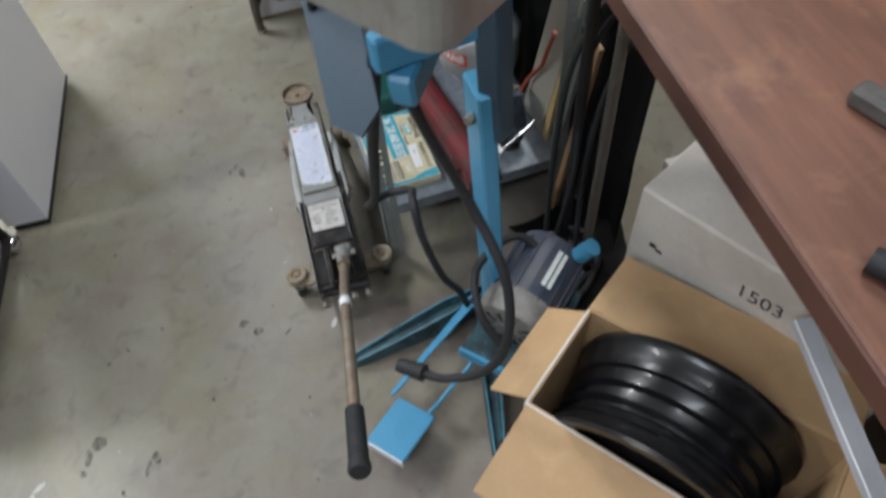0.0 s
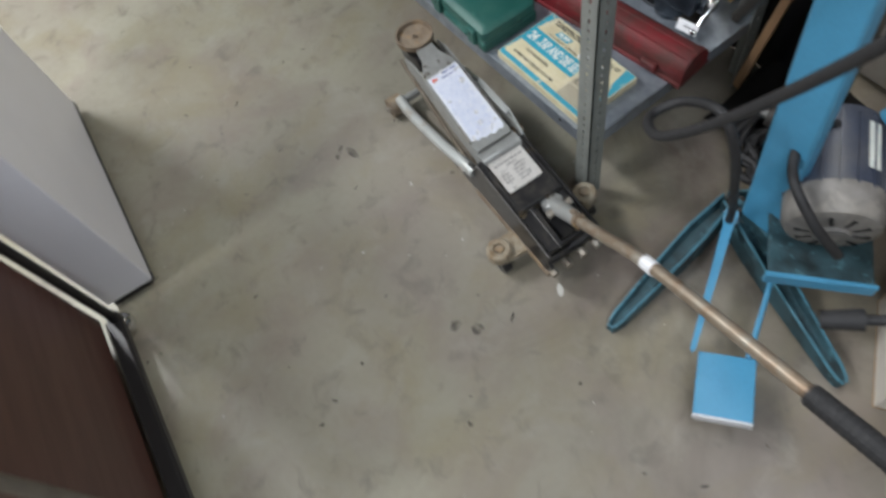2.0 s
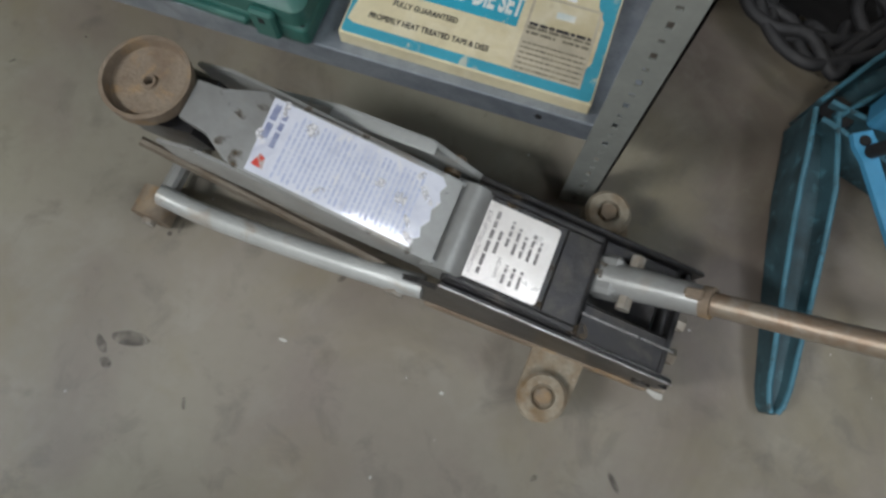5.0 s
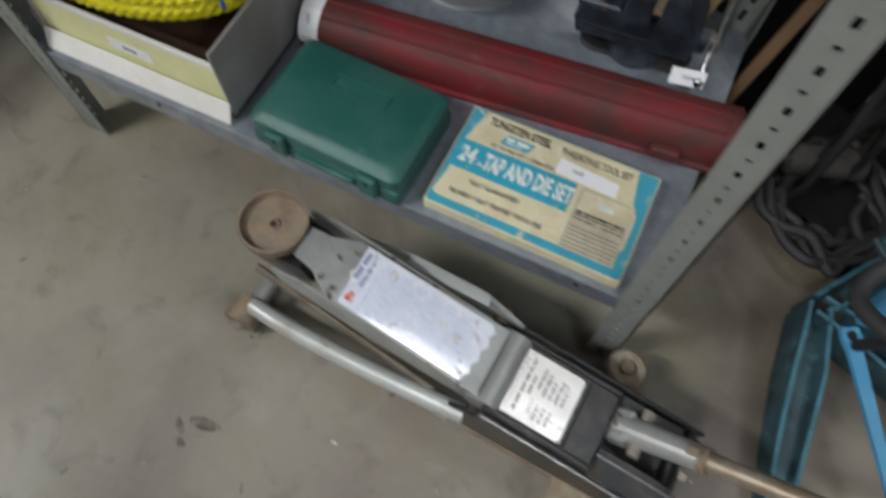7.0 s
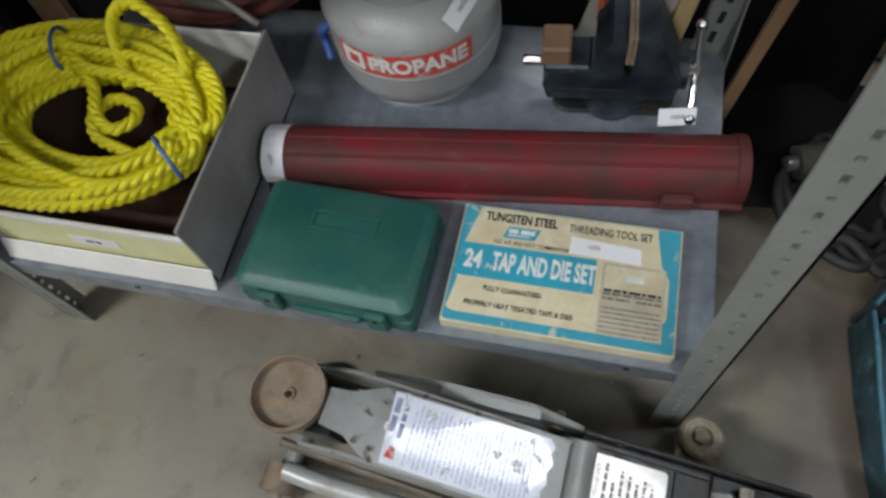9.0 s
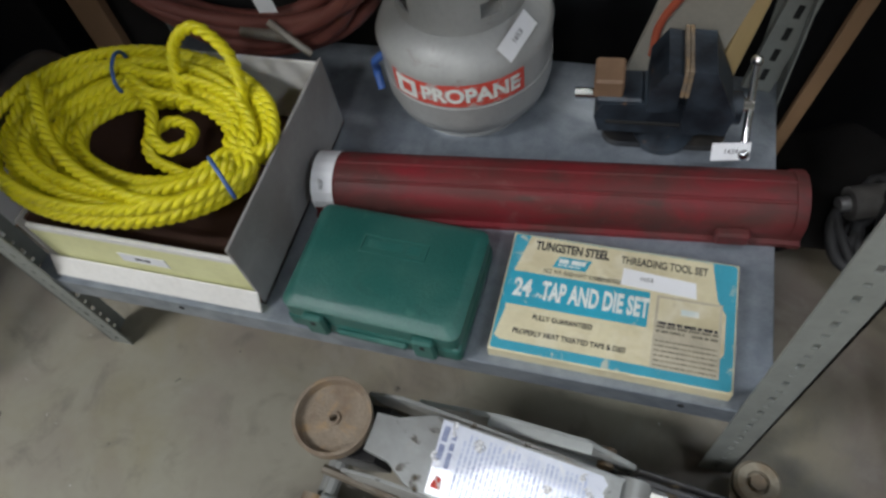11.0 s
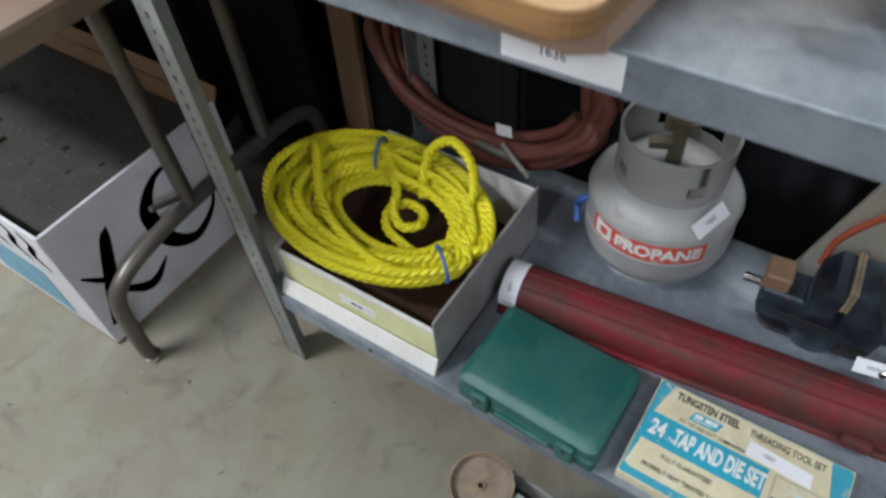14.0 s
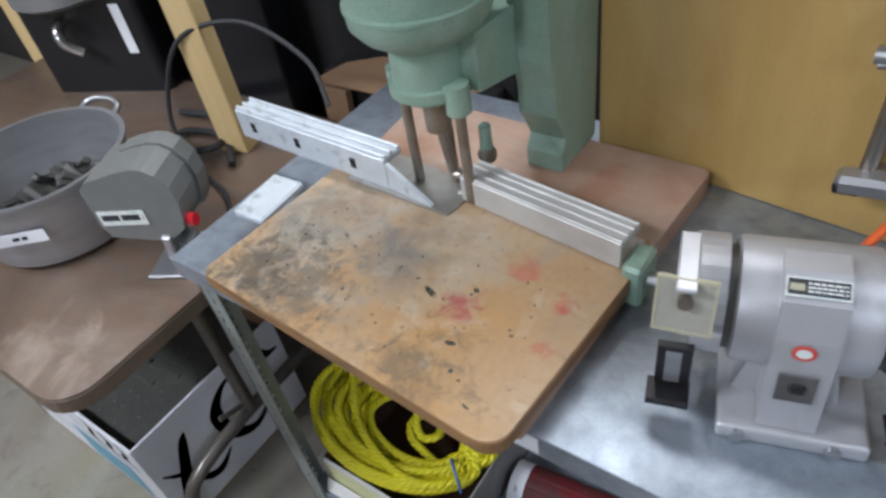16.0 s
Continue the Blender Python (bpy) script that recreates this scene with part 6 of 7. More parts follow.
def machinist_vise():
    t = thing("bench_vise", pose(0.165, 0.375, LOW, 0, 0, 4), "small dirty blue bench vise with a chrome screw handle", "vise")
    part("base", lathe(bmesh.new(), [(0.034, 0), (0.040, 0.002), (0.041, 0.012), (0.034, 0.022), (0.030, 0.038)], 28), vise_dark, t, smooth=True)
    part("base_flange", prism(bmesh.new(), rounded(0.165, 0.055, 0.025), 0.0005, 0.011), jack_black, t)
    part("body", prism(bmesh.new(), [(-0.088, 0.034), (0.040, 0.034), (0.052, 0.048), (0.050, 0.080), (0.010, 0.090), (-0.085, 0.084), (-0.095, 0.060)], -0.030, 0.030, pose(0, 0, 0, 90)), vise_dark, t)
    part("slide_bar", C((-0.060, 0, 0.058), (0.090, 0, 0.058), 0.022, seg=20), vise_dark, t, "dark round slide bar", True)
    part("slide_groove", B((-0.080, -0.0325, 0.050), (0.046, -0.0295, 0.056), 0.001), hole_dark, t)
    part("fixed_jaw", prism(bmesh.new(), [(-0.030, 0.084), (0.006, 0.084), (0.006, 0.148), (-0.012, 0.150), (-0.030, 0.120)], -0.040, 0.040, pose(0, 0, 0, 90)), vise_dark, t)
    part("sliding_jaw", prism(bmesh.new(), [(0.016, 0.048), (0.072, 0.044), (0.078, 0.078), (0.058, 0.120), (0.044, 0.150), (0.016, 0.152)], -0.038, 0.038, pose(0, 0, 0, 90)), vise_dark, t)
    for x in (0.0062, 0.0118):
        part("jaw_plate", B((x, -0.041, 0.112), (x + 0.0050, 0.041, 0.156), 0.0008), rusty, t, "rusty jaw plate")
    part("anvil", B((-0.094, -0.028, 0.080), (-0.034, 0.028, 0.092), 0.003), vise_dark, t)
    part("wood_block", B((-0.098, -0.024, 0.088), (-0.060, 0.022, 0.118), 0.003), vise_wood, t, "scrap wood block")
    part("screw", C((0.070, 0, 0.062), (0.104, 0, 0.062), 0.012, seg=16), chrome, t, smooth=True)
    bar = part("handle_bar", C((0.098, -0.052, 0.030), (0.102, 0.040, 0.100), 0.005, seg=12), chrome, t, "chrome sliding handle bar", True)
    for p in ((0.098, -0.053, 0.029), (0.102, 0.041, 0.101)):
        b = bmesh.new()
        bmesh.ops.create_uvsphere(b, u_segments=14, v_segments=10, radius=0.008, matrix=pose(*p))
        part("bar_end", b, chrome, bar, smooth=True)
    part("tail_pin", C((-0.122, 0.002, 0.070), (-0.085, 0.002, 0.070), 0.008, seg=12), chrome, t, smooth=True)
    tag = part("lot_label", B((-0.024, -0.012, 0), (0.024, 0.012, 0.0006)), white_paper, t, "white paper lot label", m=pose(0.082, -0.054, 0.034, 62, 0, 6))
    lettering("1654", 0.009, pose(0, 0, 0.0008), ink, tag)


def hose_coil():
    t = thing("hose_coil", pose(-0.490, 0.462, 0.440, 80, 0, -3), "coil of red-brown air hose with steel fittings", "hose")
    rng, pts = random.Random(6), []
    for k in range(7):
        rx, ry = 0.250 + rng.uniform(-0.035, 0.015), 0.165 + rng.uniform(-0.045, 0.035)
        dx, dy = rng.uniform(-0.02, 0.02), rng.uniform(-0.02, 0.02)
        for i in range(20):
            a = 2 * math.pi * i / 20
            pts.append((dx + rx * math.cos(a), dy + ry * math.sin(a), 0.024 * (k % 3) - 0.02 + rng.uniform(-0.004, 0.004)))
    part("hose", sweep(bmesh.new(), smooth_path(pts, 4), 0.0115, 10), hose_red, t, smooth=True)
    part("fitting", C((0.03, -0.135, 0.035), (0.12, -0.13, 0.045), 0.009, seg=10), cast_iron, t, "steel hose fitting", True)
    part("fitting", C((0.09, -0.105, 0.05), (0.15, -0.15, 0.05), 0.006, seg=10), cast_iron, t, "steel hose fitting", True)
    part("lot_label", B((-0.016, -0.012, 0), (0.016, 0.012, 0.0006)), white_paper, t, "white paper tag", m=pose(0.086, -0.085, 0.040, 8, 0, 8))


def leaning_boards():
    for name, x, y, w, z1, lean, side, mat, label in (
            ("cream_board", 0.155, 0.475, 0.11, 0.72, 2, 14, cream_board, "cream painted board leaning behind the vise"),
            ("wood_strip", 0.235, 0.478, 0.024, 0.80, 2, 8, pine, "narrow pale wood strip leaning at the shelf end"),
            ("steel_channel", 0.285, 0.480, 0.040, 0.80, 2, 8, post_paint, "grey perforated steel channel leaning at the shelf end"),
            ("wood_strip", 0.325, 0.470, 0.020, 0.85, 2, 8, wood_strip, "narrow brown wood strip leaning at the shelf end")):
        t = thing(name, pose(x, y, LOW + 0.001 if x < 0.3 else 0.005, -lean, side), label, "board")
        part("plank", B((-w / 2, -0.006, 0), (w / 2, 0.006, z1 - LOW), 0.001), mat, t)
        if name == "steel_channel":
            for k in range(16):
                part("slot", B((-0.004, -0.0066, 0.02 + 0.035 * k), (0.004, -0.0055, 0.04 + 0.035 * k)), hole_dark, t)
    cord = thing("red_cord", pose(0, 0, 0), "red-brown cord draped over the cream board", "cord")
    part("cord", sweep(bmesh.new(), smooth_path([(0.135, 0.440, 0.295), (0.140, 0.455, 0.34), (0.175, 0.462, 0.40), (0.215, 0.462, 0.45), (0.25, 0.455, 0.52), (0.29, 0.45, 0.60)]), 0.0055, 10), red_cord, cord, smooth=True)


def blue_machine():
    t = thing("pedal_machine", pose(0, 0, 0), "blue pedal-operated machine on three legs with an electric motor", "machine")
    hub = Vector((0.556, 0.168, 0))
    for tip in ((0.592, -0.200), (0.958, 0.054), (0.800, 0.470)):
        d = Vector((tip[0], tip[1], 0)) - hub
        n = d.length
        a = math.degrees(math.atan2(d.y, d.x))
        bm = bmesh.new()
        prof = [(0.0, 0.046, 0.088), (0.12 * n, 0.052, 0.087), (0.27 * n, 0.062, 0.082), (0.45 * n, 0.060, 0.068), (0.64 * n, 0.054, 0.053), (0.82 * n, 0.046, 0.039), (n - 0.03, 0.042, 0.031), (n - 0.008, 0.032, 0.026), (n, 0.020, 0.023)]
        prof = [(u, w * 0.82, h) for u, w, h in prof]
        rings = []
        for u, w, h in prof:
            rings.append([bm.verts.new(v) for v in ((u, -w / 2, h * 0.25 - 0.006), (u, -w / 2 + 0.002, h), (u, -w / 2 + 0.008, h), (u, -w / 2 + 0.013, h * 0.72), (u, w / 2 - 0.013, h * 0.72), (u, w / 2 - 0.008, h), (u, w / 2 - 0.002, h), (u, w / 2, h * 0.25 - 0.006))])
        for p, q in zip(rings, rings[1:]):
            for k in range(8):
                bm.faces.new((p[k], p[(k + 1) % 8], q[(k + 1) % 8], q[k]))
        bm.faces.new(rings[0])
        bm.faces.new(rings[-1])
        leg = part("leg", bm, dirty_blue, t, "dirty blue cast leg", m=pose(hub.x, hub.y, 0, 0, 0, a))
        for s in (-1, 1):
            part("rim", sweep(bmesh.new(), [(u, s * (w / 2 - 0.005), h) for u, w, h in prof], 0.0034, 8), worn_blue, leg, "worn lighter blue rim", True)
        part("foot_pad", C((n - 0.018, 0, 0), (n - 0.018, 0, 0.012), 0.012, seg=12), rubber, leg)
    part("hub", C((hub.x + 0.016, hub.y + 0.006, 0.03), (hub.x + 0.016, hub.y + 0.006, 0.080), 0.030, 0.022, 20), jack_black, t, smooth=True)
    low_end, high_end = Vector((0.640, 0.166, 0.10)), Vector((0.606, 0.149, 0.80))
    lean = (high_end - low_end).to_track_quat("Z", "Y").to_matrix().to_4x4()
    part("column", B((-0.042, -0.016, 0), (0.042, 0.016, (high_end - low_end).length), 0.004, Matrix.Translation(low_end) @ lean @ pose(0, 0, 0, 0, 0, 62)), machine_blue, t, "bright blue square column")
    part("upper_column", B((-0.022, -0.024, 0), (0.022, 0.024, 0.40), 0.004, pose(0.632, 0.172, 0.70, 0, -2, 38)), navy_paint, t)
    part("bolt", C((0.622, 0.132, 0.745), (0.630, 0.118, 0.745), 0.010, seg=6), cast_iron, t)
    # head, near eye height
    part("head_arm", B((0, -0.016, -0.022), (0.31, 0.016, 0.022), 0.005, pose(0.630, 0.150, 1.085, 0, 6, -38)), machine_blue, t, "blue head arm")
    part("head_fork", B((0, -0.012, -0.022), (0.12, 0.012, 0.022), 0.004, pose(0.856, -0.062, 1.100, 0, 0, 96)), machine_blue, t)
    part("cover_sheet", prism(bmesh.new(), [(-0.22, 0.055), (0.0, 0.035), (0.018, 0.0), (-0.015, -0.035), (-0.22, -0.022)], -0.002, 0.002, pose(0.868, -0.092, 1.025, 40, 24, -2)), navy_paint, t, "dark blue sheet cover")
    part("grey_hood", prism(bmesh.new(), rounded(0.22, 0.14, 0.03), -0.02, 0.03, pose(0.900, -0.045, 1.235, 0, 4, 35)), sheet_alu, t, "grey metal hood")
    part("guide_rod", C((0.60, -0.085, 0.80), (0.74, -0.098, 1.13), 0.008, seg=12), black_metal, t, smooth=True)
    # motor on its bracket
    axis = Vector((0.62, -0.76, -0.12)).normalized()
    c = Vector((0.700, 0.225, 0.255))
    turn = Matrix.Translation(c) @ axis.to_track_quat("Z", "Y").to_matrix().to_4x4()
    motor = part("motor", lathe(bmesh.new(), [(0.05, -0.125), (0.074, -0.118), (0.080, -0.10), (0.080, 0.045)], 36, turn), motor_blue, t, "dark blue dusty electric motor", True)
    for k in range(18):
        a = radians(20 * k)
        part("cooling_fin", B((0.078, -0.0016, -0.10), (0.085, 0.0016, 0.040), 0, turn @ pose(0, 0, 0, 0, 0, 20 * k)), motor_blue, motor)
    part("fan_cover", lathe(bmesh.new(), [(0.083, 0.035), (0.084, 0.080), (0.076, 0.096), (0.050, 0.104), (0.030, 0.104), (0.028, 0.110), (0.008, 0.110)], 36, turn), motor_grey, motor, "dusty grey fan cover", True)
    for k in range(10):
        part("vent_slot", B((0.034, -0.004, 0.1012), (0.062, 0.004, 0.1045), 0.001, turn @ pose(0, 0, 0, 0, 0, 36 * k)), hole_dark, motor)
    for s in (60, 170):
        part("rating_plate", B((-0.012, -0.055, 0), (0.012, 0.035, 0.002), 0, turn @ pose(0, 0, -0.03, 0, 0, s) @ pose(0.0815, 0, 0, 90, 0, 90)), white_print, motor, "white rating plate")
    part("terminal_box", B((-0.035, -0.030, 0), (0.035, 0.030, 0.040), 0.005, turn @ pose(0, -0.078, -0.02, 90)), motor_grey, motor)
    part("motor_bracket", B((-0.09, -0.13, -0.012), (0.09, 0.13, 0), 0.003, pose(0.720, 0.205, 0.172, 0, 0, 40)), dirty_blue, t, "blue motor bracket")
    part("bracket_lip", B((-0.095, -0.138, -0.030), (0.095, -0.128, 0.004), 0.003, pose(0.720, 0.205, 0.172, 0, 0, 40)), machine_blue, t)
    part("bracket_post", B((-0.04, -0.03, 0.05), (0.04, 0.05, 0.165), 0.004, pose(0.690, 0.205, 0, 0, 0, 40)), dirty_blue, t)
    part("blue_knob", C((0.690, 0.345, 0.32), (0.705, 0.365, 0.36), 0.020, seg=16), machine_blue, t, "bright blue cap", True)
    # foot pedal
    pm = pose(0.8275, -0.137, 0.072, -4, -6, 38)
    pedal = part("pedal", B((-0.052, -0.064, -0.004), (0.052, 0.064, 0.004), 0.002, pm), machine_blue, t, "bright blue foot pedal plate")
    part("pedal_lip", B((-0.052, -0.068, -0.018), (0.052, -0.062, 0.003), 0.001, pm), white_metal, pedal, "worn bare front edge")
    rod = part("pedal_rod", prism(bmesh.new(), [(-0.005, -0.012), (0.010, -0.014), (0.030, -0.010), (0.30, -0.005), (0.308, 0), (0.30, 0.005), (0.030, 0.010), (0.010, 0.014), (-0.005, 0.012)], -0.004, 0.004, pose(0.590, 0.130, 0.112, 0, 7, -60)), machine_blue, pedal, "flat blue pedal rod")
    part("rod_eye", C((0.593, 0.124, 0.1125), (0.593, 0.124, 0.1165), 0.007, seg=14), hole_dark, rod)
    part("pedal_rod", C((0.818, -0.066, 0.078), (0.680, 0.185, 0.120), 0.0055, seg=10), machine_blue, pedal, "thin blue pedal rod", True)
    # hoses
    for pts, r in (([(0.830, -0.040, 1.12), (0.850, -0.020, 1.00), (0.866, 0.032, 0.842), (0.945, 0.058, 0.740), (0.985, 0.045, 0.630), (0.974, 0.012, 0.535), (0.935, -0.045, 0.475), (0.896, -0.083, 0.456)], 0.0076),
                   ([(0.840, -0.055, 1.09), (0.760, -0.065, 0.88), (0.620, -0.060, 0.62), (0.520, -0.065, 0.485), (0.455, -0.015, 0.430), (0.480, 0.035, 0.450), (0.560, 0.020, 0.505), (0.605, 0.020, 0.440), (0.615, 0.050, 0.300), (0.605, 0.090, 0.200), (0.600, 0.110, 0.120)], 0.0085),
                   ([(0.690, 0.290, 0.30), (0.620, 0.230, 0.36), (0.660, 0.120, 0.36), (0.740, 0.090, 0.32), (0.800, 0.120, 0.24)], 0.009)):
        part("hose", sweep(bmesh.new(), smooth_path(pts), r, 12), rubber, t, "black rubber hose", True)
    part("power_plug", C((0.905, -0.074, 0.459), (0.868, -0.110, 0.448), 0.016, 0.013, 12), rubber, t, smooth=True)


def wheel_carton():
    m = pose(1.012, 0.076, 0, 0, 0, 35) @ pose(0, -0.012, 0)
    t = thing("wheel_carton", m, "open brown cardboard carton with its flaps folded out", "carton")
    L, W, h, th = 0.470, 0.226, 0.462, 0.005
    part("bottom", B((0, 0, 0), (L, W, th)), kraft, t)
    part("front", B((0, 0, th), (L, th, h), 0.001), box_white, t, "greyish white outer front")
    part("back", B((0, W - th, th), (L, W, h), 0.001), kraft, t)
    part("end", B((0, th, th), (th, W - th, h), 0.001), box_white, t)
    part("end", B((L - th, th, th), (L, W - th, h), 0.001), kraft, t)
    part("liner", B((th, th, 0.02), (L - th, th + 0.003, h - 0.004)), kraft, t)
    part("liner", B((th, th + 0.003, 0.02), (th + 0.003, W - th, h - 0.004)), kraft, t)
    part("packing", B((th + 0.004, th + 0.004, th), (L - th - 0.001, W - th - 0.001, 0.117)), kraft, t, "folded cardboard packing")
    part("flap", B((0.004, -0.165, -0.004), (L, 0, 0), 0.001, pose(0, 0, h, 12)), kraft, t, "brown front flap folded out")
    part("flap", B((-0.095, 0.01, -0.004), (0, W - 0.01, 0), 0.001, pose(0, 0, h, 0, -36)), kraft, t, "brown end flap folded out")
    part("flap", B((0.0, 0, -0.002), (L, 0.165, 0.002), 0.001, pose(0, W, h, -10)), kraft, t, "brown back flap folded out")
    part("flap", B((0, 0.01, -0.004), (0.13, W - 0.01, 0), 0.001, pose(L, 0, h, 0, -25)), kraft, t, "brown end flap standing up")
    r = 0.210
    w = thing("car_wheel", m @ pose(0.222, 0.104, r + 0.1175, 90), "glossy black steel car wheel standing in the carton", "car wheel")
    prof = [(r * 0.93, -0.098), (r, -0.098), (r, -0.090), (r * 0.955, -0.082), (r * 0.935, -0.062), (r * 0.905, -0.050), (r * 0.84, -0.030), (r * 0.83, 0.030), (r * 0.88, 0.044), (r * 0.885, 0.055), (r * 0.925, 0.066), (r * 0.955, 0.083), (r, 0.090), (r, 0.098), (r * 0.93, 0.098), (r * 0.80, 0.035), (r * 0.78, -0.030)]
    bm, rings, seg = bmesh.new(), [], 72
    for rr, z in prof:
        rings.append([bm.verts.new((rr * math.cos(2 * math.pi * i / seg), rr * math.sin(2 * math.pi * i / seg), z)) for i in range(seg)])
    for a, b in zip(rings, rings[1:] + rings[:1]):
        for i in range(seg):
            j = (i + 1) % seg
            bm.faces.new((a[i], a[j], b[j], b[i]))
    part("rim", bm, wheel_black, w, "glossy black rim barrel", True)
    part("disc", lathe(bmesh.new(), [(0.035, 0.050), (0.060, 0.052), (0.085, 0.030), (0.120, 0.036), (r * 0.80, 0.012), (r * 0.80, 0.006), (0.08, 0.020), (0.035, 0.040)], 48), wheel_black, w, "black wheel disc", True)
    for k in range(10):
        part("vent_hole", B((-0.014, -0.007, 0.0), (0.014, 0.007, 0.002), 0.003, pose(0, 0, 0.031, 0, 0, 36 * k) @ pose(0.135, 0, 0, 0, 0, 90)), hole_dark, w)
    for z in (0.074, 0.056, 0.020, -0.012, -0.044, -0.070):
        part("bead_ring", lathe(bmesh.new(), [(r * 0.83, z - 0.0045), (r * (0.90 + 0.55 * abs(z)), z), (r * 0.83, z + 0.0045)], 72), wheel_black, w, smooth=True)


def numbered_carton():
    t = thing("numbered_carton", pose(0.750, 0.416, 0, 0, 0, 25), "greyish white carton marked 1503 under the bench", "carton")
    part("carton", B((0, 0, 0.0), (0.52, 0.40, 0.575), 0.004), box_white, t, "dusty white carton")
    lettering("1503", 0.046, pose(0.272, -0.0008, 0.478, 90) @ pose(0, 0, 0, 0, 0, 5), ink, t, 1.0)
    part("top_seam", B((0.005, 0.195, 0.5752), (0.515, 0.205, 0.5765)), kraft, t)
    bars([(0.045, 0.06, 0.445, 0.012), (0.06, 0.075, 0.438, 0.008)], pose(0, -0.0008, 0, 90), ink, t, 3, "pen_mark")
    b = thing("taped_carton", pose(0.46, 0.70, 0), "pale dusty carton under the bench", "carton")
    part("carton", B((0, 0, 0), (0.26, 0.35, 0.26), 0.004), box_white, b)
    part("tape", B((0.11, -0.001, 0.06), (0.15, 0.351, 0.2608)), kraft, b, "brown tape strip")
    bar = thing("white_bar", pose(1.095, 0.500, 0.577, 0, 0, -16), "white painted steel bar lying on the carton", "bar")
    part("bar", B((0, -0.016, 0), (0.50, 0.016, 0.020), 0.002), white_metal, bar)


def workbench():
    t = thing("workbench", pose(0.545, 0.402, 0, 0, 0, -6.3), "reddish brown wooden workbench", "workbench")
    top = part("top", B((0, 0, 0.862), (1.75, 0.66, 0.902), 0.004), bench_wood, t, "reddish brown worn bench top")
    part("front_edge", B((0.0, -0.006, 0.858), (1.75, 0.0, 0.900), 0.002), bench_edge, top)
    for x in (0.02, 1.66):
        part("leg", B((x, 0.53, 0), (x + 0.07, 0.60, 0.862), 0.003), bench_edge, t)
    part("leg", B((1.66, 0.03, 0), (1.73, 0.10, 0.862), 0.003), bench_edge, t)
    part("back_panel", B((0.0, 0.61, 0), (1.75, 0.63, 0.862)), dark_brown, t)
    frame_tubes = thing("tube_frame", pose(0.505, 0.415, 0), "dark tubular steel frame standing beside the bench", "frame")
    for x, y, mat in ((0, 0, black_metal), (0.055, 0.035, tube_brown)):
        part("upright", C((x, y, 0), (x + 0.005, y - 0.01, 0.86), 0.012, seg=14), mat, frame_tubes, smooth=True)
    part("cross_tube", C((0, 0, 0.18), (0.055, 0.035, 0.18), 0.010, seg=12), black_metal, frame_tubes, smooth=True)
    tool = thing("black_tool", pose(1.175, 0.385, 0.9025, 0, 0, 24), "black tool handle lying on the bench", "tool")
    part("handle", sweep(bmesh.new(), smooth_path([(0, 0, 0.016), (0.06, 0.004, 0.018), (0.15, 0.0, 0.018), (0.24, -0.01, 0.018)]), 0.016, 12), rubber, tool, smooth=True)
    odds = thing("hand_tool", pose(0.985, 0.560, 0.9025, 0, 0, 15), "dark metal hand tool lying on the bench", "tool")
    part("head", B((-0.04, -0.018, 0), (0.04, 0.018, 0.030), 0.006), junk, odds)
    part("shaft", C((0.035, 0, 0.016), (0.17, 0.02, 0.014), 0.009, seg=12), cast_alu, odds, smooth=True)



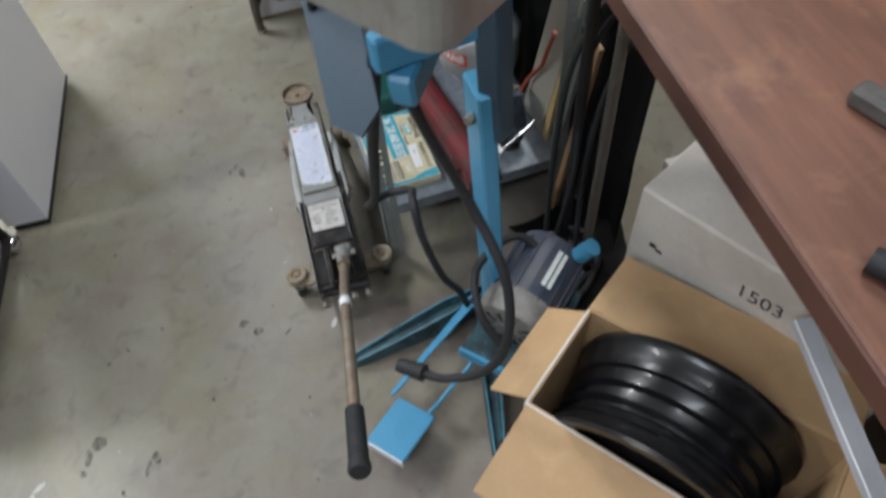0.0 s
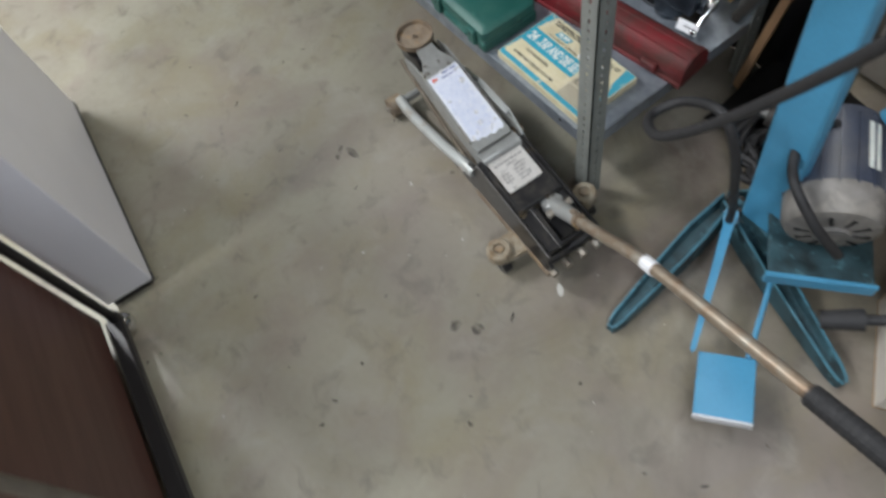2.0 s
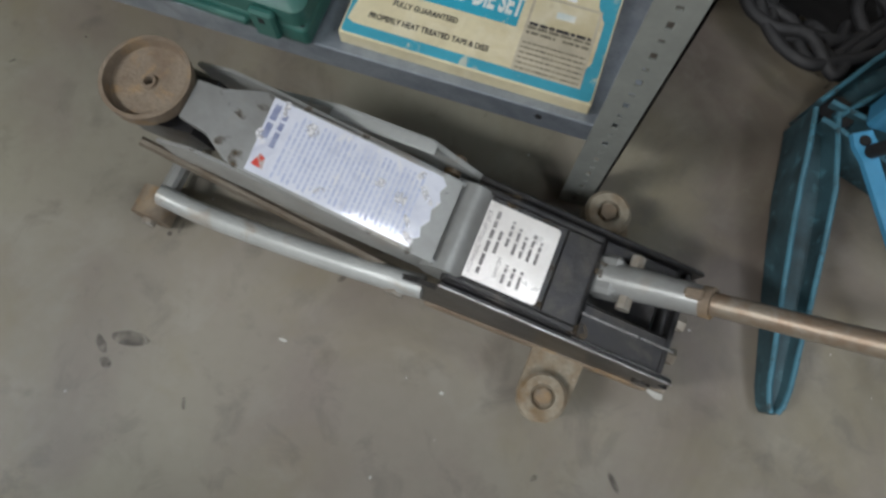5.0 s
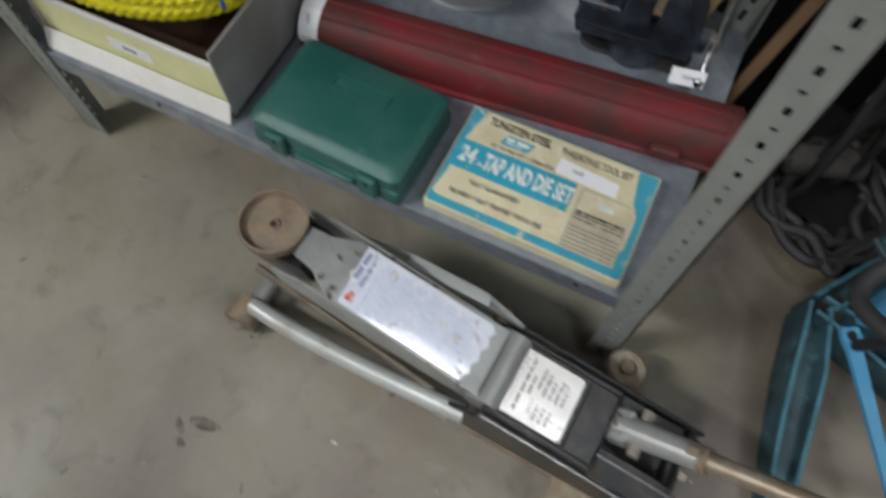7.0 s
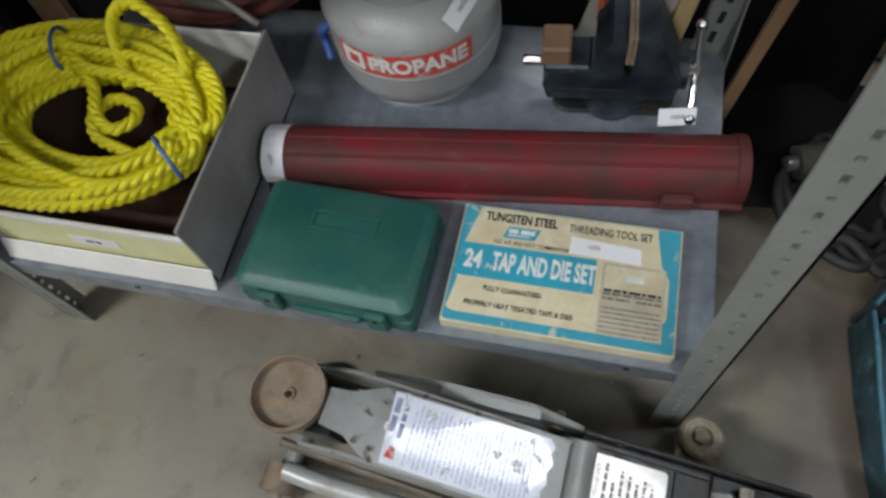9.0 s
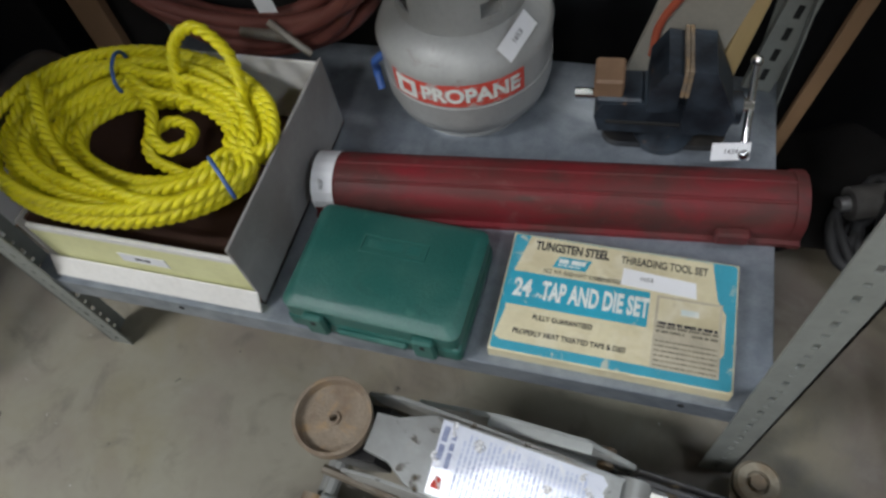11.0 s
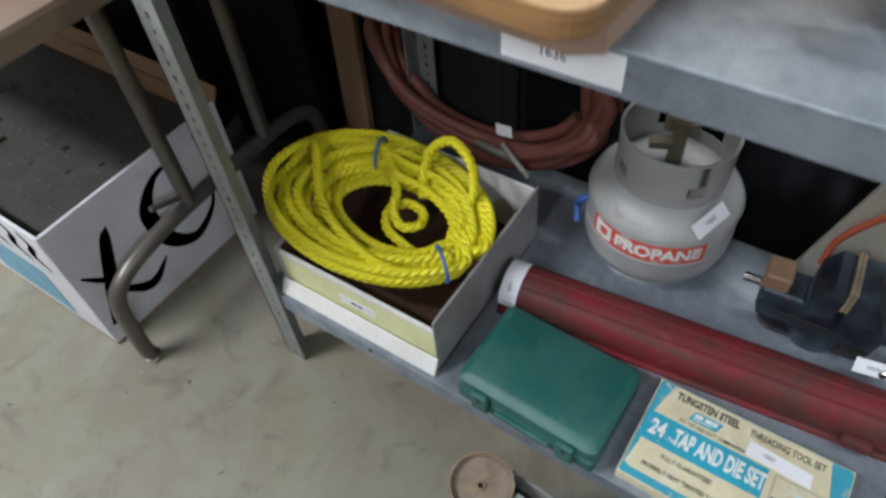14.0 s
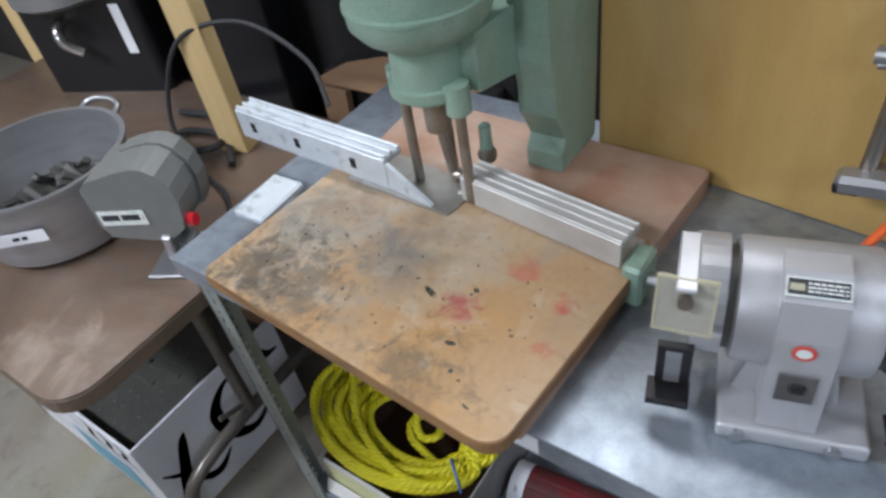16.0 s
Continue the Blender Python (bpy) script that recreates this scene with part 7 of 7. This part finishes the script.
def floor_cables():
    t = thing("cable_pile", pose(0.540, 0.375, 0), "tangled black rubber cables lying on the floor by the bench", "cables")
    rng = random.Random(15)
    for k in range(4):
        pts, r0 = [], 0.060 + 0.018 * k
        for i in range(22):
            a = 2 * math.pi * i / 12 + k
            pts.append(((r0 + rng.uniform(-0.035, 0.030)) * math.cos(a) * 0.8, (r0 + rng.uniform(-0.035, 0.030)) * math.sin(a), 0.014 + 0.013 * (k % 4) + 0.004 * math.sin(3 * a)))
        part("cable", sweep(bmesh.new(), smooth_path(pts, 6), 0.0085, 10), rubber, t, "black rubber cable", True)
    for x, y, lean in ((-0.055, -0.010, 0.010), (-0.030, 0.020, -0.012), (0.000, 0.045, 0.016)):
        line = smooth_path([(x, y, 0.012), (x + lean, y, 0.12), (x - lean, y + 0.01, 0.40), (x + lean, y + 0.02, 0.68), (x + 0.02, y + 0.09, 0.84), (x + 0.06, y + 0.16, 0.90)], 8)
        part("hanging_cable", sweep(bmesh.new(), line, 0.0065, 10), rubber, t, "black cable hanging from the bench", True)


floor_cables()
machinist_vise()
hose_coil()
leaning_boards()
blue_machine()
wheel_carton()
numbered_carton()
workbench()

# ---- marks on the floor ----
floor_stain = stain("floor_stain", (0.10, 0.092, 0.08), 70, 0.34, 0.80, 0.5, 0.55)
pale_mark = material("pale_mark", (0.55, 0.54, 0.50), 0.6, scale=60)
floor = bpy.data.objects["floor"]
spots("oil_spots", [(0.370, -0.443, 0.014), (0.408, -0.411, 0.016), (0.437, -0.336, 0.008), (-0.183, -0.358, 0.018), (-0.215, -0.375, 0.010), (-0.20, -0.395, 0.008), (0.575, -0.83, 0.022), (0.60, -0.855, 0.018), (0.66, -0.70, 0.015), (0.68, -0.72, 0.012), (0.64, -0.87, 0.010), (0.93, -0.28, 0.006), (0.56, -0.55, 0.006), (0.72, -0.78, 0.008)], 0.0003, floor_stain, floor, 5, 13)
spots("pale_chips", [(0.637, -0.970, 0.012), (0.655, -0.985, 0.008), (0.455, -0.215, 0.012), (0.0, -0.30, 0.004), (0.21, -0.30, 0.003), (0.16, -0.42, 0.002), (0.08, -0.5, 0.003)], 0.0003, pale_mark, floor, 6, 11)
rng = random.Random(31)
spots("floor_specks", [(rng.uniform(-1.2, 1.4), rng.uniform(-1.3, 0.1), rng.uniform(0.0008, 0.0020)) for _ in range(60)], 0.0003, pale_mark, floor, 7, 7)
spots("dark_specks", [(rng.uniform(-1.2, 1.4), rng.uniform(-1.3, 0.3), rng.uniform(0.0015, 0.006)) for _ in range(90)], 0.0003, floor_stain, floor, 8, 7)
